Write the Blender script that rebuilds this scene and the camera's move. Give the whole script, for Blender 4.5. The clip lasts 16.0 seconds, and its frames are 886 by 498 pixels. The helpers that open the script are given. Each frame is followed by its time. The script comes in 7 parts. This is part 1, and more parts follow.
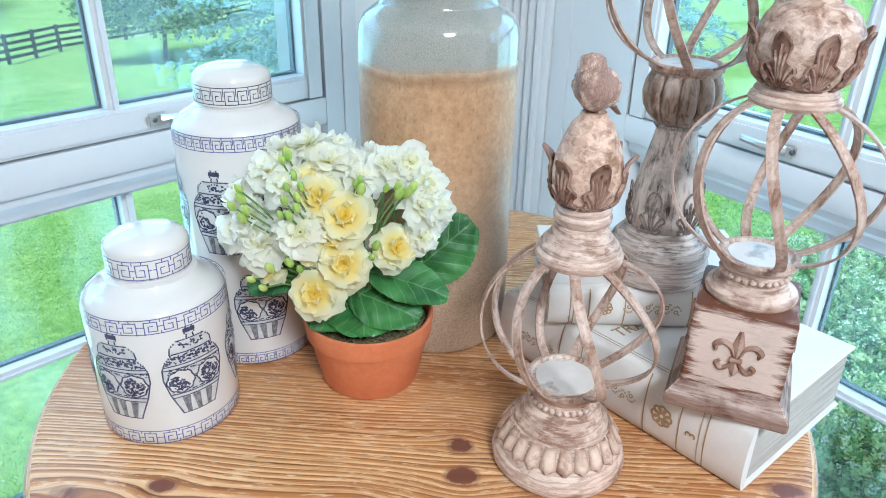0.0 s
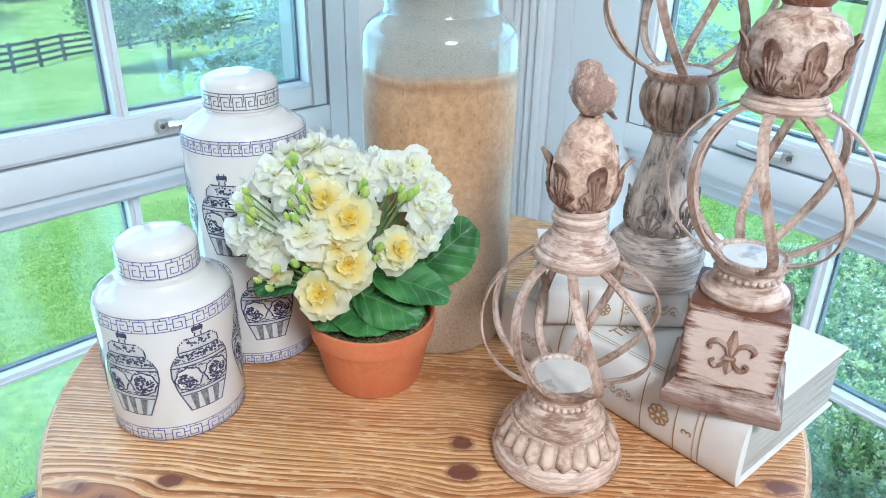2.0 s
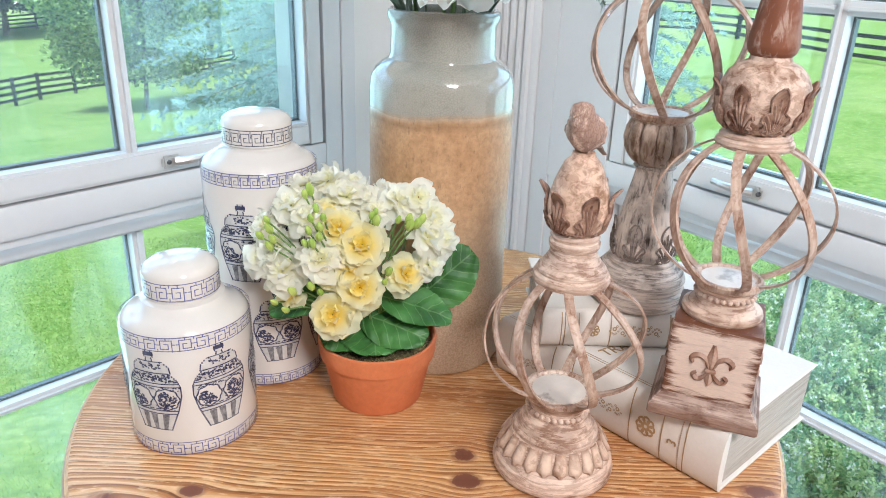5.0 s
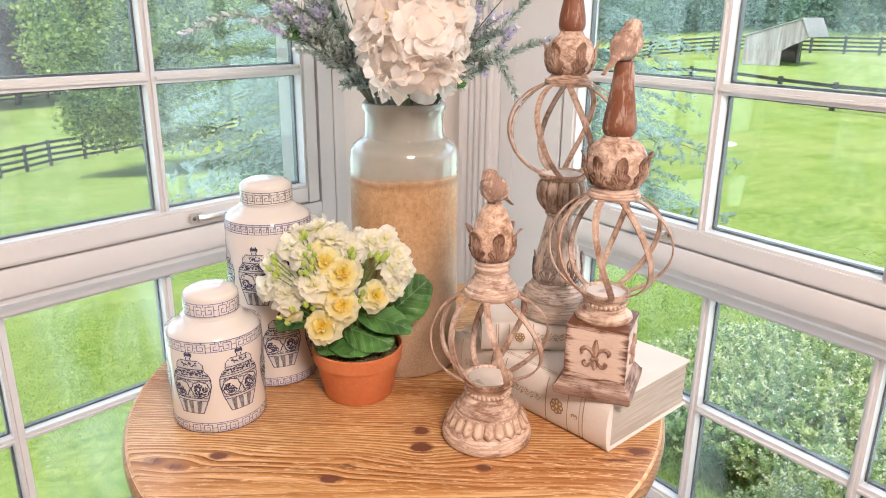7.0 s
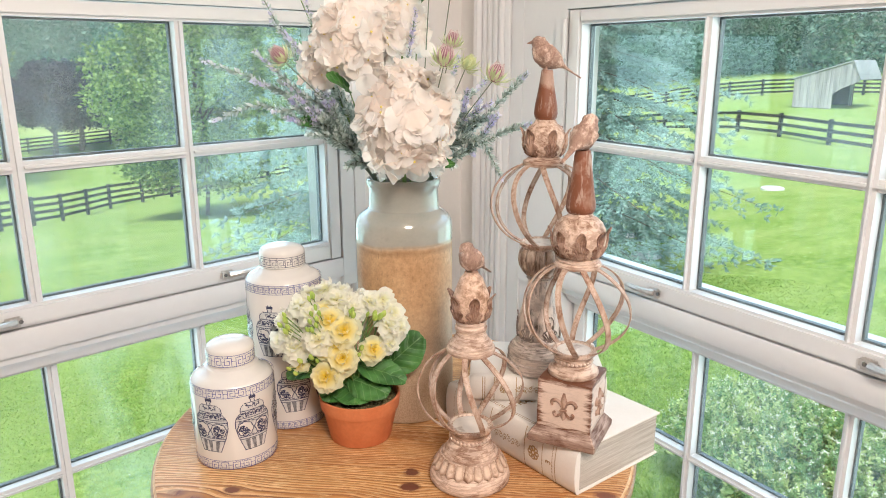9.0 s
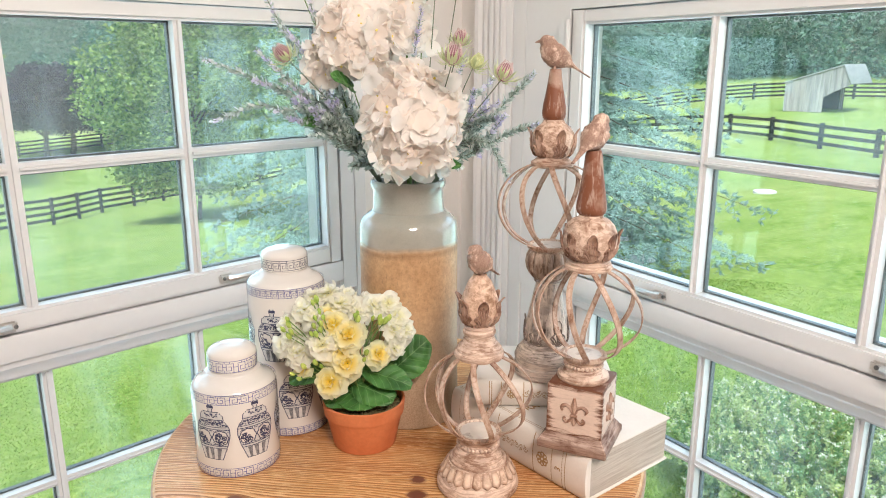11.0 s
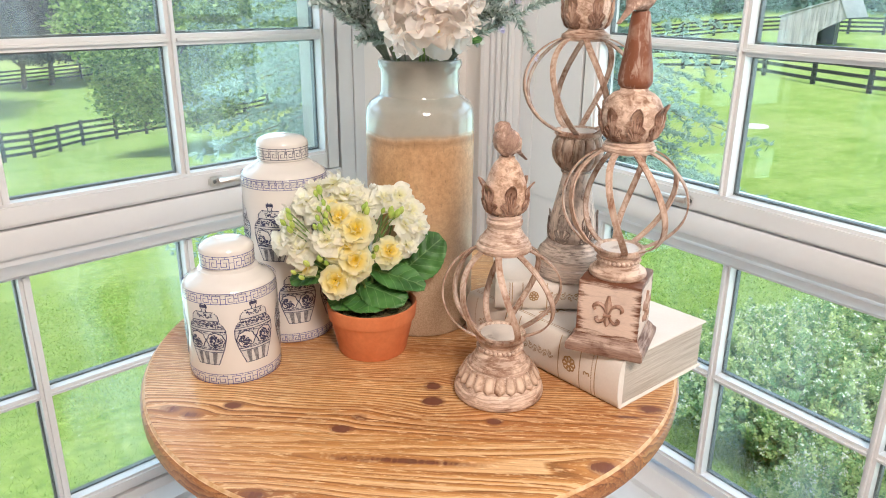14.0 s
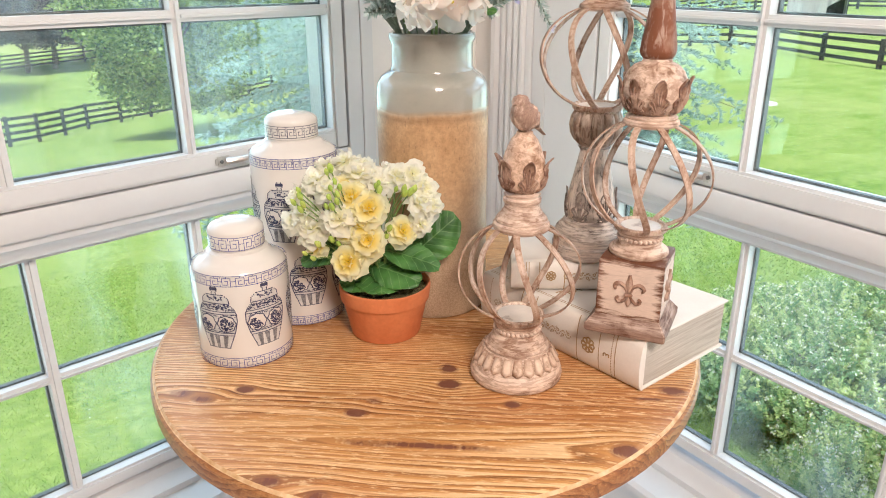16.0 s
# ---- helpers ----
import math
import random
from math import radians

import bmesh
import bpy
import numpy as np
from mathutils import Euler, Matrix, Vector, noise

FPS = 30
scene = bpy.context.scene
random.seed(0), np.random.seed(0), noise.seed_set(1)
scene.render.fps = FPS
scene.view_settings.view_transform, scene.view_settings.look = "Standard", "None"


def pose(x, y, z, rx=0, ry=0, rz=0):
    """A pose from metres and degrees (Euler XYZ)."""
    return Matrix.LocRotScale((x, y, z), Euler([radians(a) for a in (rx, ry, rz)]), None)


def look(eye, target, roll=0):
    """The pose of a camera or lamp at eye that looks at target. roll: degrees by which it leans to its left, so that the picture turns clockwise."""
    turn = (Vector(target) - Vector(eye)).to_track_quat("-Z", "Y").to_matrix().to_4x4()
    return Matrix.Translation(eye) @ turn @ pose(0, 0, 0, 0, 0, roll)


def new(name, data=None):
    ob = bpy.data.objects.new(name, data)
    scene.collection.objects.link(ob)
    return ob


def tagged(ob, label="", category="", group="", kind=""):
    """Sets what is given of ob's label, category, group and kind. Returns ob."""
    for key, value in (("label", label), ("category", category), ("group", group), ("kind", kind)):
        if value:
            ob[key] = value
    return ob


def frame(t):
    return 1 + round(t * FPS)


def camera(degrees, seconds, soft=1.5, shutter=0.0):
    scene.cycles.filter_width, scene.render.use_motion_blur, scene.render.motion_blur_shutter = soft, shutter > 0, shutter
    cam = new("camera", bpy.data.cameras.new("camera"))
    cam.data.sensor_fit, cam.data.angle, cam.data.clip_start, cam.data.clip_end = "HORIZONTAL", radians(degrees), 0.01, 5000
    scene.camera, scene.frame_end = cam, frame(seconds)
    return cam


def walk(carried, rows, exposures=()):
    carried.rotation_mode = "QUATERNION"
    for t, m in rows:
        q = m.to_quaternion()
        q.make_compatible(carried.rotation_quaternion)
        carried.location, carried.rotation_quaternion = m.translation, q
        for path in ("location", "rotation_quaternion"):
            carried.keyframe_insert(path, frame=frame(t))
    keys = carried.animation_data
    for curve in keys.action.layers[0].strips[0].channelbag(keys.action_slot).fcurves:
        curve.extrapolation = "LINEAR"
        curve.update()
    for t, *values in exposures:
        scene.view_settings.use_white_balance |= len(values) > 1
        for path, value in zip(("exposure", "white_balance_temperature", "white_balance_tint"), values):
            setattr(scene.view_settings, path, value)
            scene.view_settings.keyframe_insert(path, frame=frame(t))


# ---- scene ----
cam = camera(62.3, 16.0, soft=1.0)
PATH = [
    (0, (0.054, 0.043, 1.241), (1.182, 1.441, 0.36), 1.1),
    (0.5, (0.053, 0.036, 1.24), (1.182, 1.438, 0.369), 1.2),
    (1, (0.052, 0.039, 1.239), (1.18, 1.443, 0.371), 1.2),
    (1.5, (0.05, 0.037, 1.241), (1.178, 1.443, 0.376), 1.1),
    (2, (0.042, 0.027, 1.243), (1.171, 1.437, 0.383), 1.1),
    (2.5, (0.03, 0.022, 1.24), (1.169, 1.431, 0.394), 1.5),
    (3, (0.026, 0.017, 1.242), (1.178, 1.424, 0.409), 1.8),
    (3.5, (0.017, 0.02, 1.243), (1.18, 1.424, 0.421), 2.0),
    (4, (0.012, 0.021, 1.248), (1.185, 1.424, 0.439), 2.1),
    (6.3, (-0.125, -0.143, 1.285), (1.113, 1.279, 0.616), 1.0),
    (6.5, (-0.143, -0.177, 1.3), (1.093, 1.252, 0.646), 0.9),
    (7, (-0.152, -0.261, 1.324), (1.074, 1.194, 0.709), 0.6),
    (7.5, (-0.165, -0.353, 1.358), (1.035, 1.138, 0.776), 0.3),
    (8, (-0.166, -0.406, 1.388), (1.007, 1.118, 0.838), 0.0),
    (8.5, (-0.158, -0.418, 1.398), (0.996, 1.129, 0.874), -0.1),
    (9, (-0.161, -0.416, 1.397), (0.986, 1.143, 0.892), -0.1),
    (11.5, (-0.17, -0.381, 1.389), (0.998, 1.165, 0.893), -0.1),
    (12, (-0.176, -0.374, 1.389), (0.994, 1.162, 0.867), -0.0),
    (12.5, (-0.165, -0.342, 1.358), (1.006, 1.181, 0.804), 0.0),
    (13, (-0.162, -0.309, 1.325), (1.008, 1.202, 0.736), 0.2),
    (13.5, (-0.156, -0.293, 1.303), (1.011, 1.205, 0.676), 0.3),
    (14, (-0.145, -0.282, 1.287), (1.017, 1.206, 0.627), 0.5),
    (14.5, (-0.144, -0.269, 1.273), (1.011, 1.214, 0.591), 0.6),
    (15, (-0.145, -0.254, 1.264), (1.003, 1.226, 0.564), 0.4),
    (15.5, (-0.14, -0.253, 1.269), (1.001, 1.228, 0.559), 0.2),
    (16, (-0.139, -0.253, 1.275), (1.0, 1.231, 0.566), -0.1),
]
EXPOSURES = [(0.0, 0.86, 4520, -4), (4.2, 0.83, 4520, -4), (6.2, 0.76, 6250, 17), (7.5, 0.75, 6150, 14), (9.0, 0.73, 5850, 7), (12.5, 0.73, 5830, 7), (14.5, 0.76, 5900, 8), (16.0, 0.77, 5960, 9)]
walk(cam, [(t, look(eye, target, roll)) for t, eye, target, roll in PATH], EXPOSURES)

# ---- fitted numbers ----
TABLE = (0.5095, 0.629, 0.450)
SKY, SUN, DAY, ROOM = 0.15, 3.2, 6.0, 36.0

# ---- world and light ----
world = bpy.data.worlds.new("world")
scene.world = world
world.use_nodes = True
wn = world.node_tree.nodes
sky = wn.new("ShaderNodeTexSky")
sky.sky_type, sky.sun_disc = "NISHITA", False
sky.sun_elevation, sky.sun_rotation = radians(60), radians(229)
sky.air_density, sky.dust_density, sky.ozone_density = 1.0, 3.0, 1.0
wn["Background"].inputs["Strength"].default_value = SKY
world.node_tree.links.new(sky.outputs[0], wn["Background"].inputs["Color"])

sun = new("sun", bpy.data.lights.new("sun", "SUN"))
sun.data.energy, sun.data.angle, sun.data.color = SUN, radians(12), (1.0, 0.96, 0.88)
sun.matrix_world = look((-14, -12, 32), (0, 0, 0))

# daylight through the two window walls
def window_light(name, loc, target, w, h, power):
    lamp = new(name, bpy.data.lights.new(name, "AREA"))
    lamp.data.shape, lamp.data.size, lamp.data.size_y = "RECTANGLE", w, h
    lamp.data.energy, lamp.data.color = power, (0.74, 0.92, 1.0)
    lamp.matrix_world = look(loc, target)
    return lamp
window_light("north_daylight", (0.17, 1.42, 0.95), (0.17, 0.0, 0.80), 1.0, 1.25, DAY)
window_light("east_daylight", (1.32, 0.3, 0.95), (0.0, 0.3, 0.80), 1.05, 1.25, DAY)
# unseen warm lamp at ceiling height behind the viewer, added as room light
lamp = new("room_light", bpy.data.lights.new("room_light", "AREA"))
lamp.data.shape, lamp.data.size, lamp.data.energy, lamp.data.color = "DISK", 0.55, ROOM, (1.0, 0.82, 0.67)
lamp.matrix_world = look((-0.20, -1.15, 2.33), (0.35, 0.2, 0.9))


# ---- materials ----
def nodes_of(name):
    m = bpy.data.materials.new(name)
    m.use_nodes = True
    nt = m.node_tree
    return m, nt, nt.nodes["Principled BSDF"]

def link(nt, a, b):
    nt.links.new(a, b)

def coords(nt, stretch=(1, 1, 1), turn=(0, 0, 0), vary=True):
    tc = nt.nodes.new("ShaderNodeTexCoord")
    mp = nt.nodes.new("ShaderNodeMapping")
    mp.inputs["Scale"].default_value = stretch
    mp.inputs["Rotation"].default_value = turn
    link(nt, tc.outputs["Object"], mp.inputs["Vector"])
    if not vary:
        return mp.outputs[0]
    info = nt.nodes.new("ShaderNodeObjectInfo")
    mul = nt.nodes.new("ShaderNodeMath")
    mul.operation = "MULTIPLY"
    mul.inputs[1].default_value = 37.0
    link(nt, info.outputs["Random"], mul.inputs[0])
    add = nt.nodes.new("ShaderNodeVectorMath")
    add.operation = "ADD"
    link(nt, mp.outputs[0], add.inputs[0])
    link(nt, mul.outputs[0], add.inputs[1])
    return add.outputs[0]

def noise_tex(nt, vec, scale, detail=4.0, rough=0.55, distort=0.0):
    n = nt.nodes.new("ShaderNodeTexNoise")
    n.inputs["Scale"].default_value, n.inputs["Detail"].default_value = scale, detail
    n.inputs["Roughness"].default_value, n.inputs["Distortion"].default_value = rough, distort
    link(nt, vec, n.inputs["Vector"])
    return n.outputs["Fac"]

def ramp(nt, fac, stops):
    r = nt.nodes.new("ShaderNodeValToRGB")
    el = r.color_ramp.elements
    while len(el) < len(stops):
        el.new(0.5)
    for e, (p, c) in zip(el, stops):
        e.position, e.color = p, (*c, 1) if len(c) == 3 else c
    link(nt, fac, r.inputs[0])
    return r.outputs[0]

def mix(nt, fac, a, b, mode="MIX"):
    m = nt.nodes.new("ShaderNodeMix")
    m.data_type, m.blend_type = "RGBA", mode
    for s, v in ((m.inputs[0], fac), (m.inputs[6], a), (m.inputs[7], b)):
        if isinstance(v, (int, float)):
            s.default_value = v
        elif isinstance(v, tuple):
            s.default_value = (*v, 1)
        else:
            link(nt, v, s)
    return m.outputs[2]

def bump(nt, height, bsdf, strength, dist):
    b = nt.nodes.new("ShaderNodeBump")
    b.inputs["Strength"].default_value, b.inputs["Distance"].default_value = strength, dist
    link(nt, height, b.inputs["Height"])
    link(nt, b.outputs[0], bsdf.inputs["Normal"])
    return b

def surf(name, c1, c2, scale=8.0, rough=0.5, grain=60.0, relief=0.15, dist=0.002, stretch=(1, 1, 1), coat=0.0, metal=0.0, spread=(0.35, 0.65), even=0.90):
    m, nt, b = nodes_of(name)
    v = coords(nt, stretch)
    big = noise_tex(nt, v, scale, 5)
    fine = noise_tex(nt, v, grain, 3)
    col = ramp(nt, big, [(spread[0], c1), (spread[1], c2)])
    shade = ramp(nt, fine, [(0.3, (even, even, even)), (0.7, (1, 1, 1))])
    link(nt, mix(nt, 1.0, col, shade, "MULTIPLY"), b.inputs["Base Color"])
    b.inputs["Roughness"].default_value, b.inputs["Metallic"].default_value = rough, metal
    b.inputs["Coat Weight"].default_value, b.inputs["Coat Roughness"].default_value = coat, 0.06
    bump(nt, fine, b, relief, dist)
    return m

M_PAINT = surf("white_paint", (0.70, 0.69, 0.69), (0.72, 0.71, 0.71), 3.0, 0.36, 90, 0.02, 0.0006, even=0.985)
M_WALL = surf("wall_paint", (0.78, 0.75, 0.72), (0.81, 0.78, 0.75), 2.0, 0.6, 120, 0.1, 0.001, even=0.98)
M_ROOM = surf("room_wall_paint", (0.74, 0.66, 0.58), (0.77, 0.69, 0.61), 2.0, 0.7, 120, 0.1, 0.001)
M_CEIL = surf("ceiling_paint", (0.80, 0.78, 0.76), (0.83, 0.81, 0.79), 2.0, 0.7, 120, 0.1, 0.001)
M_SPACER = surf("dark_gasket", (0.07, 0.08, 0.085), (0.11, 0.12, 0.125), 20, 0.5)
M_METAL = surf("pewter", (0.58, 0.56, 0.54), (0.68, 0.66, 0.64), 30, 0.38, 200, 0.05, 0.0005, metal=0.8)
M_SCREW = surf("screw_steel", (0.2, 0.2, 0.2), (0.3, 0.3, 0.3), 50, 0.4, metal=1.0)
M_TERRA = surf("terracotta", (0.59, 0.165, 0.055), (0.68, 0.225, 0.085), 14, 0.72, 160, 0.2, 0.001)
M_SOIL = surf("moss_soil", (0.07, 0.05, 0.025), (0.18, 0.16, 0.06), 60, 0.95, 240, 0.6, 0.004)
M_CERAMIC = surf("white_porcelain", (0.70, 0.665, 0.63), (0.73, 0.695, 0.66), 5, 0.10, 90, 0.005, 0.0004, coat=0.8, even=0.985)
M_NAVY = surf("violet_blue_print", (0.10, 0.11, 0.30), (0.16, 0.16, 0.38), 120, 0.25, coat=0.4)
M_INK = surf("navy_ink_print", (0.035, 0.04, 0.09), (0.09, 0.095, 0.17), 150, 0.25, coat=0.4)
M_GREYPRINT = surf("grey_print", (0.55, 0.55, 0.55), (0.68, 0.67, 0.66), 160, 0.25, coat=0.4)
M_GREYINK = surf("grey_ink_print", (0.13, 0.13, 0.15), (0.30, 0.30, 0.32), 260, 0.25, coat=0.4)
M_COVER = surf("ivory_book_cloth", (0.76, 0.70, 0.64), (0.80, 0.75, 0.70), 10, 0.6, 300, 0.15, 0.0006, even=0.96)
M_GOLD = surf("tan_stamping", (0.36, 0.22, 0.10), (0.45, 0.29, 0.14), 80, 0.45)
M_STEM = surf("green_stem", (0.13, 0.22, 0.06), (0.20, 0.30, 0.09), 30, 0.5)
M_TWIG = surf("grey_green_stem", (0.16, 0.20, 0.14), (0.24, 0.28, 0.20), 30, 0.6)
M_BUD = surf("green_bud", (0.28, 0.44, 0.06), (0.52, 0.62, 0.15), 40, 0.5)
M_THISTLE = surf("thistle_purple", (0.20, 0.07, 0.10), (0.34, 0.16, 0.20), 90, 0.7)
M_BRISTLE = surf("thistle_bristle", (0.50, 0.37, 0.37), (0.62, 0.49, 0.46), 90, 0.7)
M_BRACT = surf("thistle_bract", (0.42, 0.46, 0.20), (0.58, 0.60, 0.32), 40, 0.6)
M_FENCE = surf("black_fence_board", (0.018, 0.022, 0.022), (0.04, 0.045, 0.045), 3, 0.7)
M_BARN = surf("weathered_board", (0.30, 0.29, 0.29), (0.52, 0.49, 0.48), 1.2, 0.85, 30, 0.4, 0.01, (3, 3, 0.3))
# near-black board: the shade inside the shed is put into the colour
M_BARNSHADE = surf("shaded_barn_board", (0.05, 0.045, 0.05), (0.08, 0.07, 0.07), 2, 0.9)
M_ROOF = surf("tin_roof", (0.36, 0.37, 0.38), (0.46, 0.46, 0.47), 2, 0.5)
M_BARK = surf("bark", (0.09, 0.065, 0.05), (0.17, 0.13, 0.10), 6, 0.9, 40, 0.5, 0.01)
M_STONE = surf("pale_stone", (0.68, 0.67, 0.65), (0.78, 0.77, 0.75), 3, 0.8)
M_FLOOR = surf("white_floor_paint", (0.84, 0.83, 0.83), (0.88, 0.87, 0.87), 4, 0.4, 60, 0.1, 0.001, even=0.96)

def leaf_mat(name, dark, light, gloss=0.5, through_light=0.35):
    m, nt, b = nodes_of(name)
    geo = nt.nodes.new("ShaderNodeNewGeometry")
    col = ramp(nt, geo.outputs["Random Per Island"], [(0.0, dark), (1.0, light)])
    link(nt, col, b.inputs["Base Color"])
    b.inputs["Roughness"].default_value = gloss
    tr = nt.nodes.new("ShaderNodeBsdfTranslucent")
    link(nt, col, tr.inputs["Color"])
    ms = nt.nodes.new("ShaderNodeMixShader")
    ms.inputs[0].default_value = through_light
    link(nt, b.outputs[0], ms.inputs[1])
    link(nt, tr.outputs[0], ms.inputs[2])
    link(nt, ms.outputs[0], nt.nodes["Material Output"].inputs["Surface"])
    return m

M_LEAF = leaf_mat("tree_leaf", (0.075, 0.165, 0.05), (0.50, 0.63, 0.20), 0.5, 0.45)
# distant leaves: aerial haze put into the colour as a pale bluish shift
M_FOREST = leaf_mat("hazy_forest_leaf", (0.12, 0.225, 0.175), (0.25, 0.395, 0.30))
M_PURPLE = leaf_mat("purple_leaf", (0.026, 0.028, 0.052), (0.082, 0.080, 0.125))
M_SPRUCE = leaf_mat("spruce_needle", (0.15, 0.27, 0.22), (0.36, 0.50, 0.45), 0.6, 0.35)
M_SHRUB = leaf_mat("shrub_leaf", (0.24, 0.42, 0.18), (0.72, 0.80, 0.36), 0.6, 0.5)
# darker copy of the shrub leaf: shade between twigs put into its colour
M_SHRUBSHADE = leaf_mat("shaded_shrub_leaf", (0.13, 0.26, 0.105), (0.33, 0.48, 0.20), 0.6, 0.4)
M_BLOOM = leaf_mat("shrub_blossom", (0.70, 0.68, 0.55), (0.85, 0.84, 0.76))
M_BLADE = leaf_mat("grass_blade", (0.20, 0.35, 0.055), (0.46, 0.58, 0.16), 0.6, 0.5)

def lawn():
    m, nt, b = nodes_of("lawn_grass")
    v = coords(nt, vary=False)
    far = noise_tex(nt, v, 0.06, 4)
    broad = noise_tex(nt, v, 0.8, 5, 0.6)
    swath = noise_tex(nt, coords(nt, (0.35, 2.4, 1), (0, 0, radians(-52)), vary=False), 1.1, 4, 0.6)
    tuft = noise_tex(nt, v, 11.0, 6, 0.7)
    blade = noise_tex(nt, v, 75.0, 5, 0.8)
    col = ramp(nt, tuft, [(0.38, (0.10, 0.205, 0.030)), (0.50, (0.19, 0.305, 0.052)), (0.62, (0.30, 0.40, 0.10))])
    col = mix(nt, 1.0, col, ramp(nt, blade, [(0.38, (0.50, 0.56, 0.45)), (0.50, (0.95, 0.95, 0.95)), (0.62, (1.4, 1.32, 1.5))]), "MULTIPLY")
    col = mix(nt, ramp(nt, broad, [(0.36, (0, 0, 0)), (0.70, (0.55, 0.55, 0.55))]), col, (0.34, 0.42, 0.12))
    col = mix(nt, ramp(nt, swath, [(0.42, (0, 0, 0)), (0.72, (0.40, 0.40, 0.40))]), col, (0.36, 0.42, 0.15))
    col = mix(nt, ramp(nt, far, [(0.50, (0, 0, 0)), (0.66, (0.6, 0.6, 0.6))]), col, (0.37, 0.41, 0.16))
    # woodland floor past 93 m, its colour darkened to dim sunlit gaps between trees
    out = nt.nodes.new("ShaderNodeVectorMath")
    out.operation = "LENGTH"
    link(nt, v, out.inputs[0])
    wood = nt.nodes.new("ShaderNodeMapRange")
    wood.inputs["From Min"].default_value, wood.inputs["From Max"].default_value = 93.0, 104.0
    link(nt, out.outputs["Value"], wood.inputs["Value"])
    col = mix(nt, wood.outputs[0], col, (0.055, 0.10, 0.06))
    dots = nt.nodes.new("ShaderNodeTexVoronoi")
    dots.inputs["Scale"].default_value = 9.0
    link(nt, v, dots.inputs["Vector"])
    col = mix(nt, ramp(nt, dots.outputs["Distance"], [(0.06, (0.8, 0.8, 0.8)), (0.10, (0, 0, 0))]), col, (0.66, 0.68, 0.50))
    link(nt, col, b.inputs["Base Color"])
    b.inputs["Roughness"].default_value = 0.9
    b.inputs["Specular IOR Level"].default_value = 0.1
    bump(nt, mix(nt, 0.5, tuft, blade), b, 0.35, 0.03)
    return m
M_LAWN = lawn()

def petal(name, centre, edge, radius, through_light=0.3):
    m, nt, b = nodes_of(name)
    tc = nt.nodes.new("ShaderNodeTexCoord")
    ln = nt.nodes.new("ShaderNodeVectorMath")
    ln.operation = "LENGTH"
    link(nt, tc.outputs["Object"], ln.inputs[0])
    mul = nt.nodes.new("ShaderNodeMath")
    mul.operation = "DIVIDE"
    mul.inputs[1].default_value = radius
    link(nt, ln.outputs["Value"], mul.inputs[0])
    col = ramp(nt, mul.outputs[0], [(0.18, centre), (0.80, edge)])
    geo = nt.nodes.new("ShaderNodeNewGeometry")
    col = mix(nt, 1.0, col, ramp(nt, geo.outputs["Random Per Island"], [(0, (0.97, 0.97, 0.95)), (1, (1, 1, 1))]), "MULTIPLY")
    link(nt, col, b.inputs["Base Color"])
    b.inputs["Roughness"].default_value = 0.6
    bump(nt, noise_tex(nt, coords(nt), 160, 3), b, 0.2, 0.001)
    tr = nt.nodes.new("ShaderNodeBsdfTranslucent")
    link(nt, col, tr.inputs["Color"])
    ms = nt.nodes.new("ShaderNodeMixShader")
    ms.inputs[0].default_value = through_light
    link(nt, b.outputs[0], ms.inputs[1])
    link(nt, tr.outputs[0], ms.inputs[2])
    link(nt, ms.outputs[0], nt.nodes["Material Output"].inputs["Surface"])
    return m
M_CREAM = petal("cream_petal", (0.97, 0.80, 0.08), (0.99, 0.965, 0.74), 0.029, 0.60)
M_WHITEPETAL = petal("white_petal", (0.97, 0.95, 0.66), (0.995, 0.985, 0.92), 0.022, 0.60)
M_HYD = leaf_mat("hydrangea_petal", (0.99, 0.90, 0.83), (0.99, 0.97, 0.95), 0.8, 0.60)
M_HYDEYE = surf("hydrangea_eye", (0.84, 0.68, 0.12), (0.90, 0.78, 0.22), 40, 0.5)

def green_leaf():
    """Leaf blade in its own plane: y along the midrib, x across, with side veins slanting forward."""
    m, nt, b = nodes_of("veined_leaf")
    tc = nt.nodes.new("ShaderNodeTexCoord")
    sep = nt.nodes.new("ShaderNodeSeparateXYZ")
    link(nt, tc.outputs["Object"], sep.inputs[0])
    def op(kind, a, c=None, d=None):
        n = nt.nodes.new("ShaderNodeMath")
        n.operation = kind
        for s, v in zip(n.inputs, (a, c, d)):
            if isinstance(v, (int, float)):
                s.default_value = v
            elif v is not None:
                link(nt, v, s)
        return n.outputs[0]
    v = coords(nt)
    wob = op("MULTIPLY", noise_tex(nt, v, 45, 3), 0.010)
    ax = op("ABSOLUTE", sep.outputs["X"], None)
    along = op("ADD", op("SUBTRACT", sep.outputs["Y"], op("MULTIPLY", ax, 0.85)), wob)
    side = op("PINGPONG", along, 0.0075)
    side = op("LESS_THAN", side, 0.0006)
    mid = op("LESS_THAN", ax, 0.0009)
    vein = op("MAXIMUM", side, mid)
    n = noise_tex(nt, v, 22, 4)
    col = ramp(nt, n, [(0.36, (0.024, 0.088, 0.016)), (0.64, (0.075, 0.215, 0.045))])
    quilt = nt.nodes.new("ShaderNodeTexVoronoi")
    quilt.inputs["Scale"].default_value = 120.0
    link(nt, v, quilt.inputs["Vector"])
    link(nt, mix(nt, op("MULTIPLY", vein, 0.30), col, (0.26, 0.42, 0.16)), b.inputs["Base Color"])
    b.inputs["Roughness"].default_value = 0.48
    bump(nt, op("ADD", op("PINGPONG", along, 0.0075), op("MULTIPLY_ADD", quilt.outputs["Distance"], -0.006, op("MULTIPLY", n, 0.004))), b, 0.16, 0.4)
    return m
